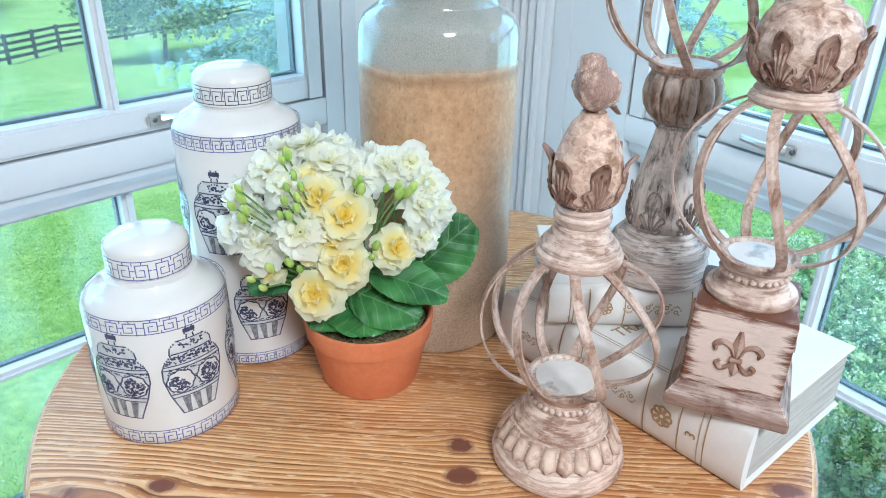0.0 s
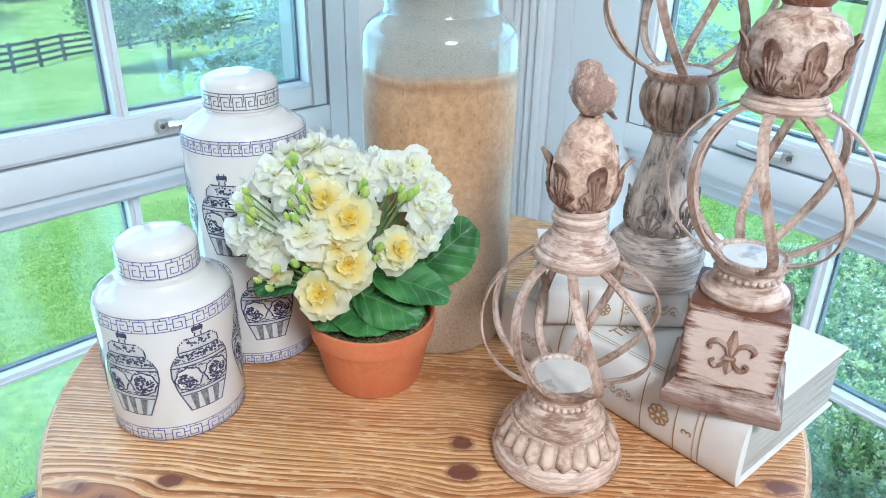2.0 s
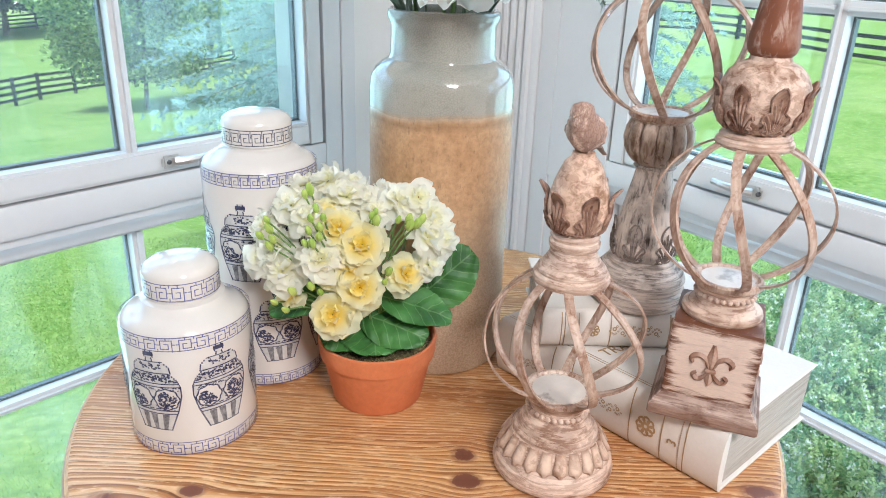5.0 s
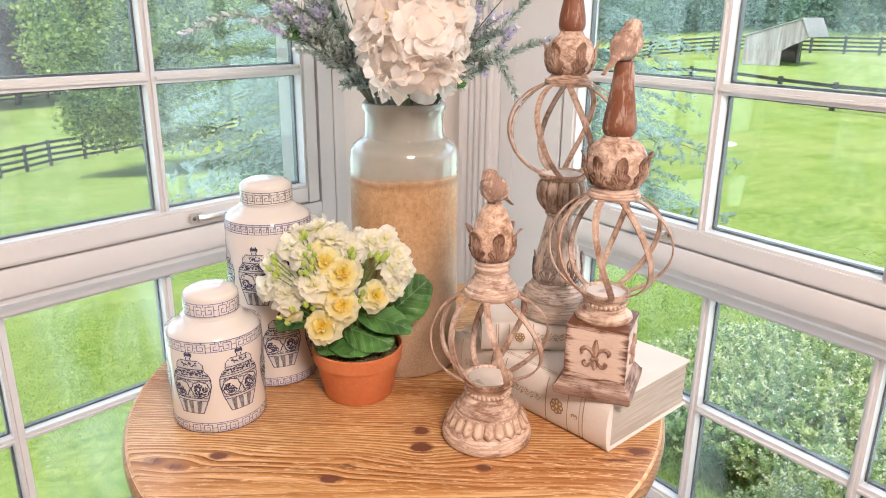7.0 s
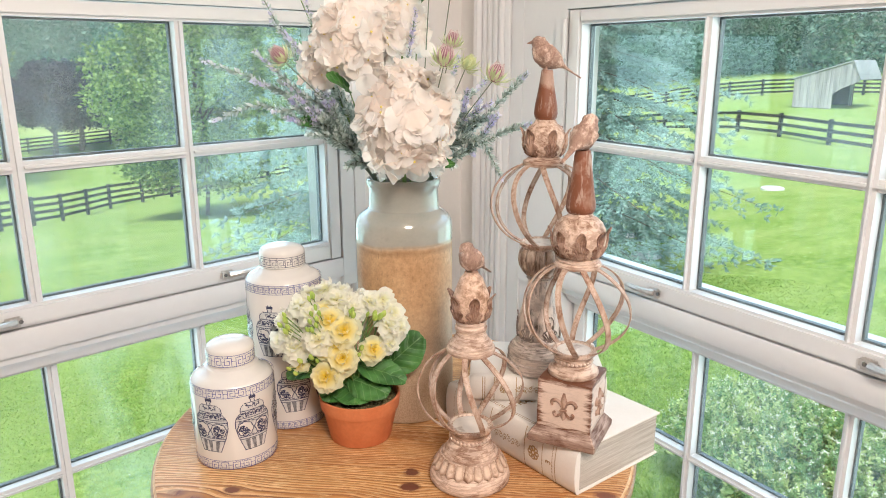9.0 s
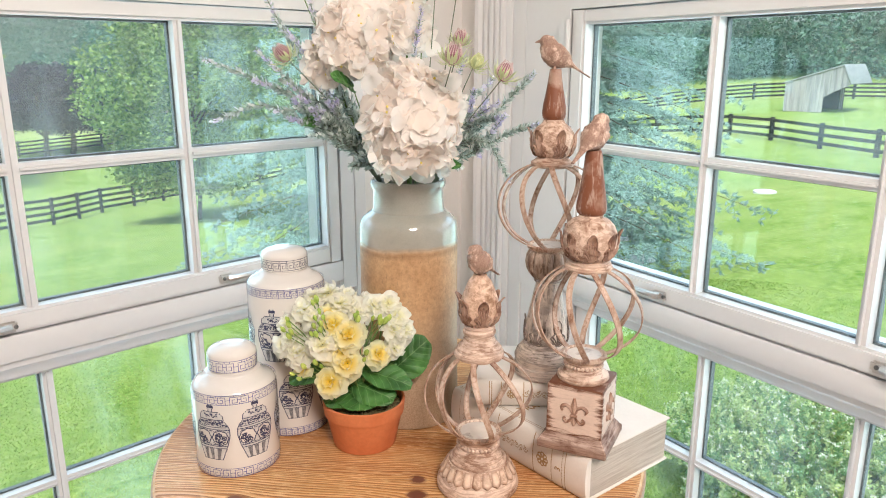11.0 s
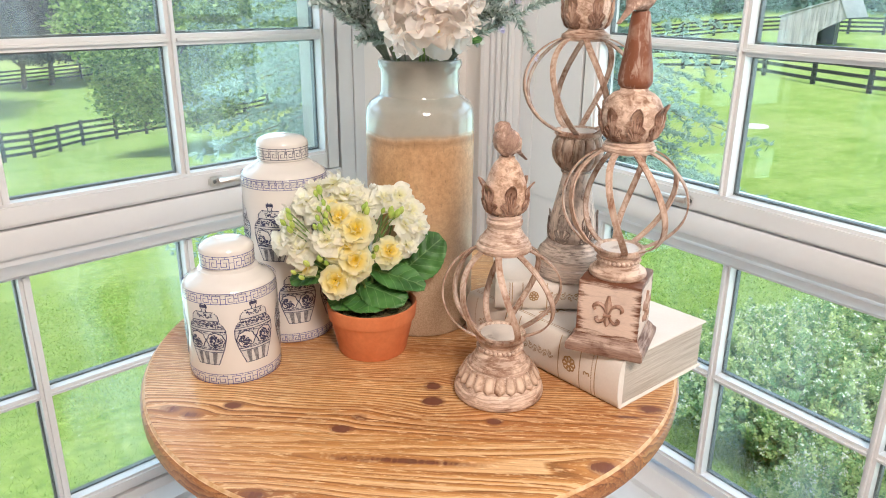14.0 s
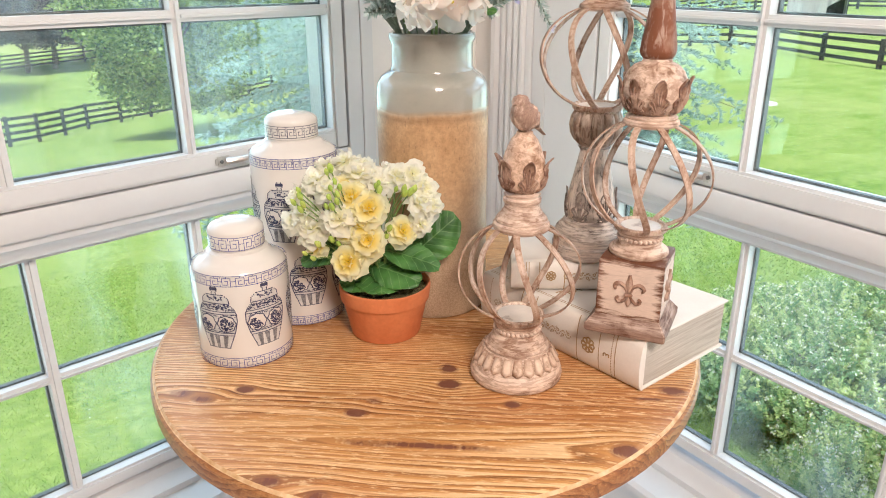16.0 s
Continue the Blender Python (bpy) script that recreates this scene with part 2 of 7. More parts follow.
M_GREEN = green_leaf()

def washed(name, pale, brown, amount, stretch=(1, 1, 5), wear=0.8, block=None, freq=1.0):
    m, nt, b = nodes_of(name)
    v = coords(nt, stretch)
    w = coords(nt, (1, 1, 1))
    streak = noise_tex(nt, v, 26 * freq, 6, 0.65, 0.6)
    blotch = noise_tex(nt, w, 16 * freq, 5, 0.6, 0.3)
    fine = noise_tex(nt, v, 150, 4, 0.7)
    geo = nt.nodes.new("ShaderNodeNewGeometry")
    worn = ramp(nt, geo.outputs["Pointiness"], [(0.40, (0.95, 0.95, 0.95)), (0.475, (0, 0, 0)), (0.515, (0, 0, 0)), (0.575, (0.9, 0.9, 0.9))])
    mask = mix(nt, 0.5, ramp(nt, streak, [(0.66 - amount, (0, 0, 0)), (0.76 - amount, (1, 1, 1))]), ramp(nt, blotch, [(0.66 - amount, (0, 0, 0)), (0.78 - amount, (1, 1, 1))]))
    mask = mix(nt, wear, mask, worn, "SCREEN")
    if block:
        # a square block: the paint is rubbed through along its arrises
        half, zc, zh = block
        tc = nt.nodes.new("ShaderNodeTexCoord")
        sep = nt.nodes.new("ShaderNodeSeparateXYZ")
        link(nt, tc.outputs["Object"], sep.inputs[0])
        def op(kind, a, c=None, d=None):
            n = nt.nodes.new("ShaderNodeMath")
            n.operation = kind
            for s, v in zip(n.inputs, (a, c, d)):
                if isinstance(v, (int, float)):
                    s.default_value = v
                elif v is not None:
                    link(nt, v, s)
            return n.outputs[0]
        across = op("DIVIDE", op("MINIMUM", op("ABSOLUTE", sep.outputs["X"]), op("ABSOLUTE", sep.outputs["Y"])), half)
        height = op("DIVIDE", op("ABSOLUTE", op("SUBTRACT", sep.outputs["Z"], zc)), zh)
        e = op("MULTIPLY_ADD", op("SUBTRACT", streak, 0.5), 1.05, op("MAXIMUM", across, height))
        mask = mix(nt, 1.0, mix(nt, 0.35, (0, 0, 0), mask), ramp(nt, e, [(0.78, (0, 0, 0)), (1.02, (1, 1, 1))]), "SCREEN")
    paint = mix(nt, ramp(nt, fine, [(0.3, (0, 0, 0)), (0.7, (0.6, 0.6, 0.6))]), pale, tuple(0.72 * p for p in pale))
    wood = mix(nt, blotch, brown, tuple(0.45 * p for p in brown))
    link(nt, mix(nt, mask, paint, wood), b.inputs["Base Color"])
    b.inputs["Roughness"].default_value = 0.55
    bump(nt, mix(nt, 0.5, streak, fine), b, 0.3, 0.0015)
    return m
M_WASH = washed("whitewashed_wood", (0.78, 0.60, 0.485), (0.38, 0.21, 0.135), 0.20, (1, 1, 7), 0.9, freq=1.7)
M_WASHBROWN = washed("worn_brown_wood", (0.56, 0.42, 0.34), (0.25, 0.08, 0.032), 0.31, (5, 5, 1))
M_WASHGREY = washed("grey_washed_wood", (0.74, 0.63, 0.555), (0.07, 0.048, 0.042), 0.155, (6, 6, 0.9), 0.5, freq=1.3)
M_WASHBASE = washed("ringed_grey_wood", (0.72, 0.61, 0.535), (0.12, 0.08, 0.065), 0.17, (1, 1, 10), 0.8, freq=1.2)
M_FLUTE = washed("fluted_brown_wood", (0.60, 0.47, 0.38), (0.19, 0.10, 0.06), 0.18, (4, 4, 1), 0.6, freq=1.3)
M_WASHBLOCK = washed("brushed_block_wood", (0.78, 0.615, 0.515), (0.19, 0.068, 0.03), 0.125, (1, 1, 9), 0.4, (0.0425, 0.062, 0.040))
M_WASHROUGH = washed("rough_washed_wood", (0.72, 0.54, 0.43), (0.36, 0.19, 0.115), 0.20, (1, 1, 1.4), 0.6, freq=4.2)
M_WASHCUP = washed("tan_rough_wood", (0.74, 0.52, 0.39), (0.42, 0.23, 0.135), 0.20, (1, 1, 1.4), 0.6, freq=4.2)
M_WASHLEAF = washed("carved_leaf_wood", (0.60, 0.42, 0.32), (0.19, 0.075, 0.04), 0.22, (1, 1, 1), 0.28, freq=2.0)
M_GADROON = washed("carved_lobe_wood", (0.78, 0.60, 0.47), (0.34, 0.16, 0.085), 0.12, (1, 1, 1), 0.6, freq=1.8)
M_LEAFBACK = washed("stained_hollow_wood", (0.46, 0.29, 0.20), (0.18, 0.075, 0.04), 0.24, (1, 1, 1), 0.3)
M_FLEUR = washed("carved_fleur_wood", (0.66, 0.475, 0.375), (0.24, 0.095, 0.045), 0.17, (1, 1, 1), 0.6)
M_PLINTH = washed("rubbed_plinth_wood", (0.66, 0.50, 0.415), (0.18, 0.072, 0.038), 0.20, (1, 1, 12), 0.7)
M_RIB = washed("painted_iron_strap", (0.80, 0.65, 0.54), (0.36, 0.18, 0.105), 0.18, (3, 3, 1), 0.6, freq=2.6)

def feathers():
    """Carved plumage: pale scales with stained gaps between them."""
    m, nt, b = nodes_of("carved_feather_wood")
    v = coords(nt, (1, 1, 0.55))
    warp = nt.nodes.new("ShaderNodeVectorMath")
    warp.operation = "ADD"
    sc = nt.nodes.new("ShaderNodeMath")
    sc.operation, sc.inputs[1].default_value = "MULTIPLY", 0.020
    link(nt, noise_tex(nt, v, 70, 3), sc.inputs[0])
    link(nt, v, warp.inputs[0])
    link(nt, sc.outputs[0], warp.inputs[1])
    cell = nt.nodes.new("ShaderNodeTexVoronoi")
    cell.feature = "DISTANCE_TO_EDGE"
    cell.inputs["Scale"].default_value = 290.0
    link(nt, warp.outputs[0], cell.inputs["Vector"])
    gap = ramp(nt, cell.outputs["Distance"], [(0.01, (0.5, 0.5, 0.5)), (0.10, (0, 0, 0))])
    blotch = ramp(nt, noise_tex(nt, v, 75, 5, 0.7), [(0.40, (0, 0, 0)), (0.51, (0.95, 0.95, 0.95))])
    col = mix(nt, mix(nt, 0.7, gap, blotch, "SCREEN"), (0.70, 0.52, 0.42), (0.15, 0.058, 0.032))
    link(nt, col, b.inputs["Base Color"])
    b.inputs["Roughness"].default_value = 0.6
    bump(nt, cell.outputs["Distance"], b, 0.5, 0.0018)
    return m
M_FEATHER = feathers()
M_BEAD = surf("painted_bead", (0.56, 0.41, 0.33), (0.74, 0.58, 0.48), 60, 0.5)
M_MIRROR = surf("distressed_white_disc", (0.40, 0.33, 0.29), (0.70, 0.63, 0.57), 45, 0.35, spread=(0.34, 0.44))

def crackle_glaze():
    m, nt, b = nodes_of("crackle_glaze_stoneware")
    tc = nt.nodes.new("ShaderNodeTexCoord")
    sep = nt.nodes.new("ShaderNodeSeparateXYZ")
    link(nt, tc.outputs["Object"], sep.inputs[0])
    v = coords(nt, vary=False)
    wob = noise_tex(nt, v, 9, 3)
    add = nt.nodes.new("ShaderNodeMath")
    add.operation, add.inputs[1].default_value = "MULTIPLY_ADD", 0.02
    link(nt, wob, add.inputs[0])
    link(nt, sep.outputs["Z"], add.inputs[2])
    vor = nt.nodes.new("ShaderNodeTexVoronoi")
    vor.feature = "DISTANCE_TO_EDGE"
    vor.inputs["Scale"].default_value = 400.0
    link(nt, v, vor.inputs["Vector"])
    crack = ramp(nt, vor.outputs["Distance"], [(0.0, (0.72, 0.72, 0.72)), (0.14, (1, 1, 1))])
    blot = noise_tex(nt, v, 18, 5)
    glaze = mix(nt, blot, (0.28, 0.31, 0.285), (0.47, 0.42, 0.355))
    glaze = mix(nt, 1.0, glaze, crack, "MULTIPLY")
    pits = noise_tex(nt, coords(nt, (1, 1, 0.30), vary=False), 330, 3, 0.6)
    pit = ramp(nt, pits, [(0.60, (0, 0, 0)), (0.70, (0.55, 0.55, 0.55))])
    clay = ramp(nt, noise_tex(nt, v, 9, 6, 0.65), [(0.30, (0.40, 0.225, 0.105)), (0.52, (0.52, 0.325, 0.175)), (0.72, (0.62, 0.43, 0.27))])
    clay = mix(nt, 1.0, clay, ramp(nt, noise_tex(nt, v, 140, 4, 0.7), [(0.32, (0.78, 0.75, 0.70)), (0.62, (1.08, 1.08, 1.08))]), "MULTIPLY")
    clay = mix(nt, pit, clay, (0.20, 0.12, 0.07))
    low = mix(nt, ramp(nt, noise_tex(nt, v, 420, 4, 0.7), [(0.38, (0, 0, 0)), (0.6, (1, 1, 1))]), (0.40, 0.285, 0.18), (0.56, 0.42, 0.295))
    zz = nt.nodes.new("ShaderNodeMapRange")
    zz.inputs["From Min"].default_value, zz.inputs["From Max"].default_value = 0.25, 0.10
    link(nt, add.outputs[0], zz.inputs["Value"])
    clay = mix(nt, zz.outputs[0], clay, low)
    seam = ramp(nt, add.outputs[0], [(0.328, (0, 0, 0)), (0.338, (0.55, 0.55, 0.55)), (0.342, (0, 0, 0))])
    clay = mix(nt, seam, clay, (0.17, 0.09, 0.045))
    up = nt.nodes.new("ShaderNodeMapRange")
    up.inputs["From Min"].default_value, up.inputs["From Max"].default_value = 0.340, 0.352
    link(nt, add.outputs[0], up.inputs["Value"])
    link(nt, mix(nt, up.outputs[0], clay, glaze), b.inputs["Base Color"])
    rg = nt.nodes.new("ShaderNodeMapRange")
    rg.inputs["From Min"].default_value, rg.inputs["From Max"].default_value = 0.340, 0.352
    rg.inputs["To Min"].default_value, rg.inputs["To Max"].default_value = 0.46, 0.08
    link(nt, add.outputs[0], rg.inputs["Value"])
    link(nt, rg.outputs[0], b.inputs["Roughness"])
    bump(nt, vor.outputs["Distance"], b, 0.10, 0.0005)
    ct = nt.nodes.new("ShaderNodeMapRange")
    ct.inputs["From Min"].default_value, ct.inputs["From Max"].default_value = 0.340, 0.352
    ct.inputs["To Min"].default_value, ct.inputs["To Max"].default_value = 0.08, 1.0
    link(nt, add.outputs[0], ct.inputs["Value"])
    link(nt, ct.outputs[0], b.inputs["Coat Weight"])
    b.inputs["Coat Roughness"].default_value = 0.04
    return m
M_VASE = crackle_glaze()

def pages():
    m, nt, b = nodes_of("page_edges")
    v = coords(nt, (0.3, 0.3, 40))
    n = noise_tex(nt, v, 30, 4, 0.7)
    link(nt, ramp(nt, n, [(0.35, (0.34, 0.29, 0.24)), (0.65, (0.66, 0.61, 0.55))]), b.inputs["Base Color"])
    b.inputs["Roughness"].default_value = 0.9
    bump(nt, n, b, 0.6, 0.001)
    return m
M_PAGES = pages()

GRAIN = -43.0
# knots in the table top: place, half length and half width, depth of stain
KNOTS = [(0.176, 0.602, 0.012, 0.0085, 0.95), (0.301, 0.471, 0.011, 0.008, 0.55), (0.267, 0.460, 0.014, 0.009, 0.9), (0.430, 0.477, 0.012, 0.011, 0.95), (0.405, 0.443, 0.014, 0.012, 1.0),
         (0.440, 0.351, 0.010, 0.008, 0.95), (0.479, 0.193, 0.020, 0.014, 0.8), (0.103, 0.647, 0.017, 0.010, 0.55), (0.122, 0.613, 0.017, 0.010, 0.6), (0.634, 0.243, 0.018, 0.011, 0.75),
         (0.116, 0.404, 0.018, 0.009, 0.6), (0.149, 0.346, 0.016, 0.011, 0.6), (0.291, 0.354, 0.095, 0.0065, 0.62), (0.250, 0.390, 0.040, 0.007, 0.5), (0.595, 0.248, 0.022, 0.004, 0.7)]
def table_wood(edge=False):
    """Pine boards: growth rings along the local x axis, crowding and opening, bent round the knots."""
    m, nt, b = nodes_of("pine_edge" if edge else "pine_board")
    tc = nt.nodes.new("ShaderNodeTexCoord")
    pos = tc.outputs["Object"]
    sep = nt.nodes.new("ShaderNodeSeparateXYZ")
    link(nt, pos, sep.inputs[0])
    def op(kind, a, c=None, d=None):
        n = nt.nodes.new("ShaderNodeMath")
        n.operation = kind
        for q, v in zip(n.inputs, (a, c, d)):
            if isinstance(v, (int, float)):
                q.default_value = v
            elif v is not None:
                link(nt, v, q)
        return n.outputs[0]
    bend, dark = None, None
    rot = Matrix.Rotation(radians(-GRAIN), 3, "Z")
    for kx, ky, a, w, depth in [] if edge else KNOTS:
        k = rot @ Vector((kx - TABLE[0], ky - TABLE[1], 0))
        dx, dy = op("SUBTRACT", sep.outputs["X"], k.x), op("SUBTRACT", sep.outputs["Y"], k.y)
        ex, ey = op("MULTIPLY", dx, 1 / a), op("MULTIPLY", dy, 1 / w)
        q = op("ADD", op("MULTIPLY", ex, ex), op("MULTIPLY", ey, ey))
        near = op("DIVIDE", 1.0, op("MULTIPLY_ADD", q, 0.35, 1.0))
        push = op("MULTIPLY", op("MULTIPLY", dy, near), 0.85)
        spot = op("MULTIPLY", op("DIVIDE", 1.0, op("ADD", op("MULTIPLY", q, q), 1.0)), depth)
        bend = push if bend is None else op("ADD", bend, push)
        dark = spot if dark is None else op("MAXIMUM", dark, spot)
    across = sep.outputs["Y"] if bend is None else op("SUBTRACT", sep.outputs["Y"], bend)
    comb = nt.nodes.new("ShaderNodeCombineXYZ")
    link(nt, sep.outputs["X"], comb.inputs["X"])
    link(nt, across, comb.inputs["Y"])
    link(nt, sep.outputs["Z"], comb.inputs["Z"])
    info = nt.nodes.new("ShaderNodeObjectInfo")
    shift = op("MULTIPLY", info.outputs["Random"], 23.0)
    def stretched(sx, sy):
        mp = nt.nodes.new("ShaderNodeMapping")
        mp.inputs["Scale"].default_value = (sx, sy, sy if edge else 1)
        link(nt, comb.outputs[0], mp.inputs["Vector"])
        ad = nt.nodes.new("ShaderNodeVectorMath")
        link(nt, mp.outputs[0], ad.inputs[0])
        link(nt, shift, ad.inputs[1])
        return ad.outputs[0]
    ring = op("MULTIPLY_ADD", noise_tex(nt, stretched(0.42, 5.0), 1.0, 2, 0.5), 20.0, op("MULTIPLY", op("ADD", across, sep.outputs["Z"]), 88.0) if edge else op("MULTIPLY_ADD", op("MULTIPLY", across, across), 110.0, op("MULTIPLY", across, 150.0)))
    ring = op("MULTIPLY_ADD", noise_tex(nt, stretched(0.55, 17), 1.0, 3, 0.55), 5.0, ring)
    band = op("FRACT", ring)
    fine = noise_tex(nt, stretched(9, 420), 1.0, 4, 0.75)
    broad = noise_tex(nt, stretched(1.6, 6), 1.0, 3)
    fleck = noise_tex(nt, stretched(40, 230), 1.0, 3, 0.7)
    cream, honey, tan, deep = (0.79, 0.545, 0.30), (0.55, 0.275, 0.09), (0.35, 0.142, 0.037), (0.15, 0.050, 0.015)
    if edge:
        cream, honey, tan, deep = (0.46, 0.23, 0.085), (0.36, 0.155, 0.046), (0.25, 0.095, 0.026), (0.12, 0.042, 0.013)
    col = ramp(nt, band, [(0.0, tan), (0.04, cream), (0.30, cream), (0.52, honey), (0.80, tan), (0.92, deep), (0.97, deep), (1.0, tan)])
    plain = mix(nt, broad, tuple(1.20 * q for q in honey), tuple(1.10 * q for q in tan))
    col = mix(nt, ramp(nt, broad, [(0.37, (0.22, 0.22, 0.22)), (0.61, (0.75, 0.75, 0.75))]), col, plain)
    col = mix(nt, ramp(nt, noise_tex(nt, stretched(1.3, 9), 1.0, 3), [(0.46, (0, 0, 0)), (0.66, (0.75, 0.75, 0.75))]), col, (0.74, 0.58, 0.48), "MULTIPLY")
    col = mix(nt, ramp(nt, fleck, [(0.53, (0, 0, 0)), (0.66, (0.68, 0.68, 0.68))]), col, cream)
    col = mix(nt, 1.0, col, ramp(nt, fine, [(0.34, (0.62, 0.54, 0.46)), (0.48, (1, 1, 1)), (0.64, (1.16, 1.20, 1.24))]), "MULTIPLY")
    if dark is not None:
        rough = op("MULTIPLY", dark, op("MULTIPLY_ADD", noise_tex(nt, stretched(60, 95), 1.0, 4, 0.7), 1.7, 0.15))
        col = mix(nt, ramp(nt, rough, [(0.20, (0, 0, 0)), (0.38, (0.42, 0.42, 0.42)), (0.50, (0.50, 0.50, 0.50)), (0.60, (0.92, 0.92, 0.92)), (0.85, (0.97, 0.97, 0.97))]), col, (0.15, 0.045, 0.026))
    link(nt, col, b.inputs["Base Color"])
    link(nt, ramp(nt, fine, [(0.3, (0.36, 0.36, 0.36)), (0.7, (0.54, 0.54, 0.54))]), b.inputs["Roughness"])
    bump(nt, mix(nt, 0.85, band, fine), b, 0.08, 0.0008)
    b.inputs["Coat Weight"].default_value, b.inputs["Coat Roughness"].default_value = 0.22, 0.22
    return m

def pane_glass():
    m, nt, b = nodes_of("window_glass")
    tr = nt.nodes.new("ShaderNodeBsdfTransparent")
    tr.inputs["Color"].default_value = (0.95, 0.98, 0.97, 1)
    gl = nt.nodes.new("ShaderNodeBsdfGlossy")
    gl.inputs["Roughness"].default_value = 0.02
    lw = nt.nodes.new("ShaderNodeLayerWeight")
    lw.inputs["Blend"].default_value = 0.5
    pw = nt.nodes.new("ShaderNodeMath")
    pw.operation, pw.inputs[1].default_value = "POWER", 4.0
    link(nt, lw.outputs["Facing"], pw.inputs[0])
    fr = nt.nodes.new("ShaderNodeMath")
    fr.operation, fr.inputs[1].default_value, fr.inputs[2].default_value = "MULTIPLY_ADD", 0.45, 0.05
    link(nt, pw.outputs[0], fr.inputs[0])
    ms = nt.nodes.new("ShaderNodeMixShader")
    link(nt, fr.outputs[0], ms.inputs[0])
    link(nt, tr.outputs[0], ms.inputs[1])
    link(nt, gl.outputs[0], ms.inputs[2])
    # milky film between the double panes, in soft upright streaks
    film = noise_tex(nt, coords(nt, (3.2, 3.2, 0.8)), 1.6, 4, 0.6, 0.4)
    dew = nt.nodes.new("ShaderNodeBsdfTranslucent")
    dew.inputs["Color"].default_value = (0.86, 0.93, 0.92, 1)
    mf = nt.nodes.new("ShaderNodeMixShader")
    link(nt, ramp(nt, film, [(0.48, (0, 0, 0)), (0.74, (0.07, 0.07, 0.07))]), mf.inputs[0])
    link(nt, ms.outputs[0], mf.inputs[1])
    link(nt, dew.outputs[0], mf.inputs[2])
    link(nt, mf.outputs[0], nt.nodes["Material Output"].inputs["Surface"])
    return m
def screen_cloth():
    """Fine insect screen: mostly open, its pale threads scatter a little daylight."""
    m, nt, b = nodes_of("insect_screen_cloth")
    tr = nt.nodes.new("ShaderNodeBsdfTransparent")
    b.inputs["Base Color"].default_value = (0.62, 0.64, 0.64, 1)
    b.inputs["Roughness"].default_value = 0.7
    tl = nt.nodes.new("ShaderNodeBsdfTranslucent")
    tl.inputs["Color"].default_value = (0.62, 0.64, 0.64, 1)
    a = nt.nodes.new("ShaderNodeMixShader")
    a.inputs[0].default_value = 0.6
    link(nt, b.outputs[0], a.inputs[1])
    link(nt, tl.outputs[0], a.inputs[2])
    ms = nt.nodes.new("ShaderNodeMixShader")
    ms.inputs[0].default_value = 0.05
    link(nt, tr.outputs[0], ms.inputs[1])
    link(nt, a.outputs[0], ms.inputs[2])
    link(nt, ms.outputs[0], nt.nodes["Material Output"].inputs["Surface"])
    return m
M_SCREEN = screen_cloth()
M_GLASS = pane_glass()
M_WOOD = table_wood()
M_WOODEDGE = table_wood(True)
# rubbed rim bead; the pale colour also holds its gloss highlight
M_WORNGLINT = surf("rubbed_glint_pine", (0.55, 0.30, 0.12), (0.78, 0.56, 0.34), 60, 0.45, 300, 0.2, 0.001)


# ---- building helpers ----
def put(name, bm, material, sharp=35):
    me = bpy.data.meshes.new(name)
    bmesh.ops.recalc_face_normals(bm, faces=bm.faces[:])
    for f in bm.faces:
        f.smooth = True
    bm.to_mesh(me)
    bm.free()
    me.set_sharp_from_angle(angle=radians(sharp))
    for mt in material if isinstance(material, (list, tuple)) else [material]:
        me.materials.append(mt)
    return new(name, me)

def part(name, bm, material, parent, label="", sharp=35):
    ob = put(name, bm, material, sharp)
    ob.parent = parent
    if label:
        tagged(ob, label)
    return ob

def again(ob, m, name=None):
    """One more piece on the same mesh, under the same parent."""
    o = ob.copy()
    scene.collection.objects.link(o)
    o.matrix_basis = m
    return o

def raw(name, verts, faces, material, parent=None, smooth=False):
    me = bpy.data.meshes.new(name)
    me.from_pydata(verts, [], faces)
    me.materials.append(material)
    if smooth:
        me.shade_smooth()
    ob = new(name, me)
    ob.parent = parent
    return ob

def thing(name, label, category, loc=(0, 0, 0), rz=0, group="", kind=""):
    ob = new(name)
    ob.matrix_basis = pose(*loc, 0, 0, rz)
    return tagged(ob, label, category, group, kind)

def box_bm(x0, x1, y0, y1, z0, z1, bevel=0.0, seg=1):
    bm = bmesh.new()
    bmesh.ops.create_cube(bm, size=1)
    bmesh.ops.transform(bm, matrix=Matrix.Translation(((x0 + x1) / 2, (y0 + y1) / 2, (z0 + z1) / 2)) @ Matrix.Diagonal((x1 - x0, y1 - y0, z1 - z0, 1)), verts=bm.verts)
    if bevel:
        bmesh.ops.bevel(bm, geom=bm.edges[:], offset=bevel, segments=seg, affect="EDGES")
    return bm

def close_rings(profile, step=0.0016):
    """The same outline with rings close together."""
    out = []
    for (r0, z0), (r1, z1) in zip(profile, profile[1:]):
        n = max(1, int(math.hypot(r1 - r0, z1 - z0) / step))
        out += [(r0 + (r1 - r0) * k / n, z0 + (z1 - z0) * k / n) for k in range(n)]
    return out + [profile[-1]]

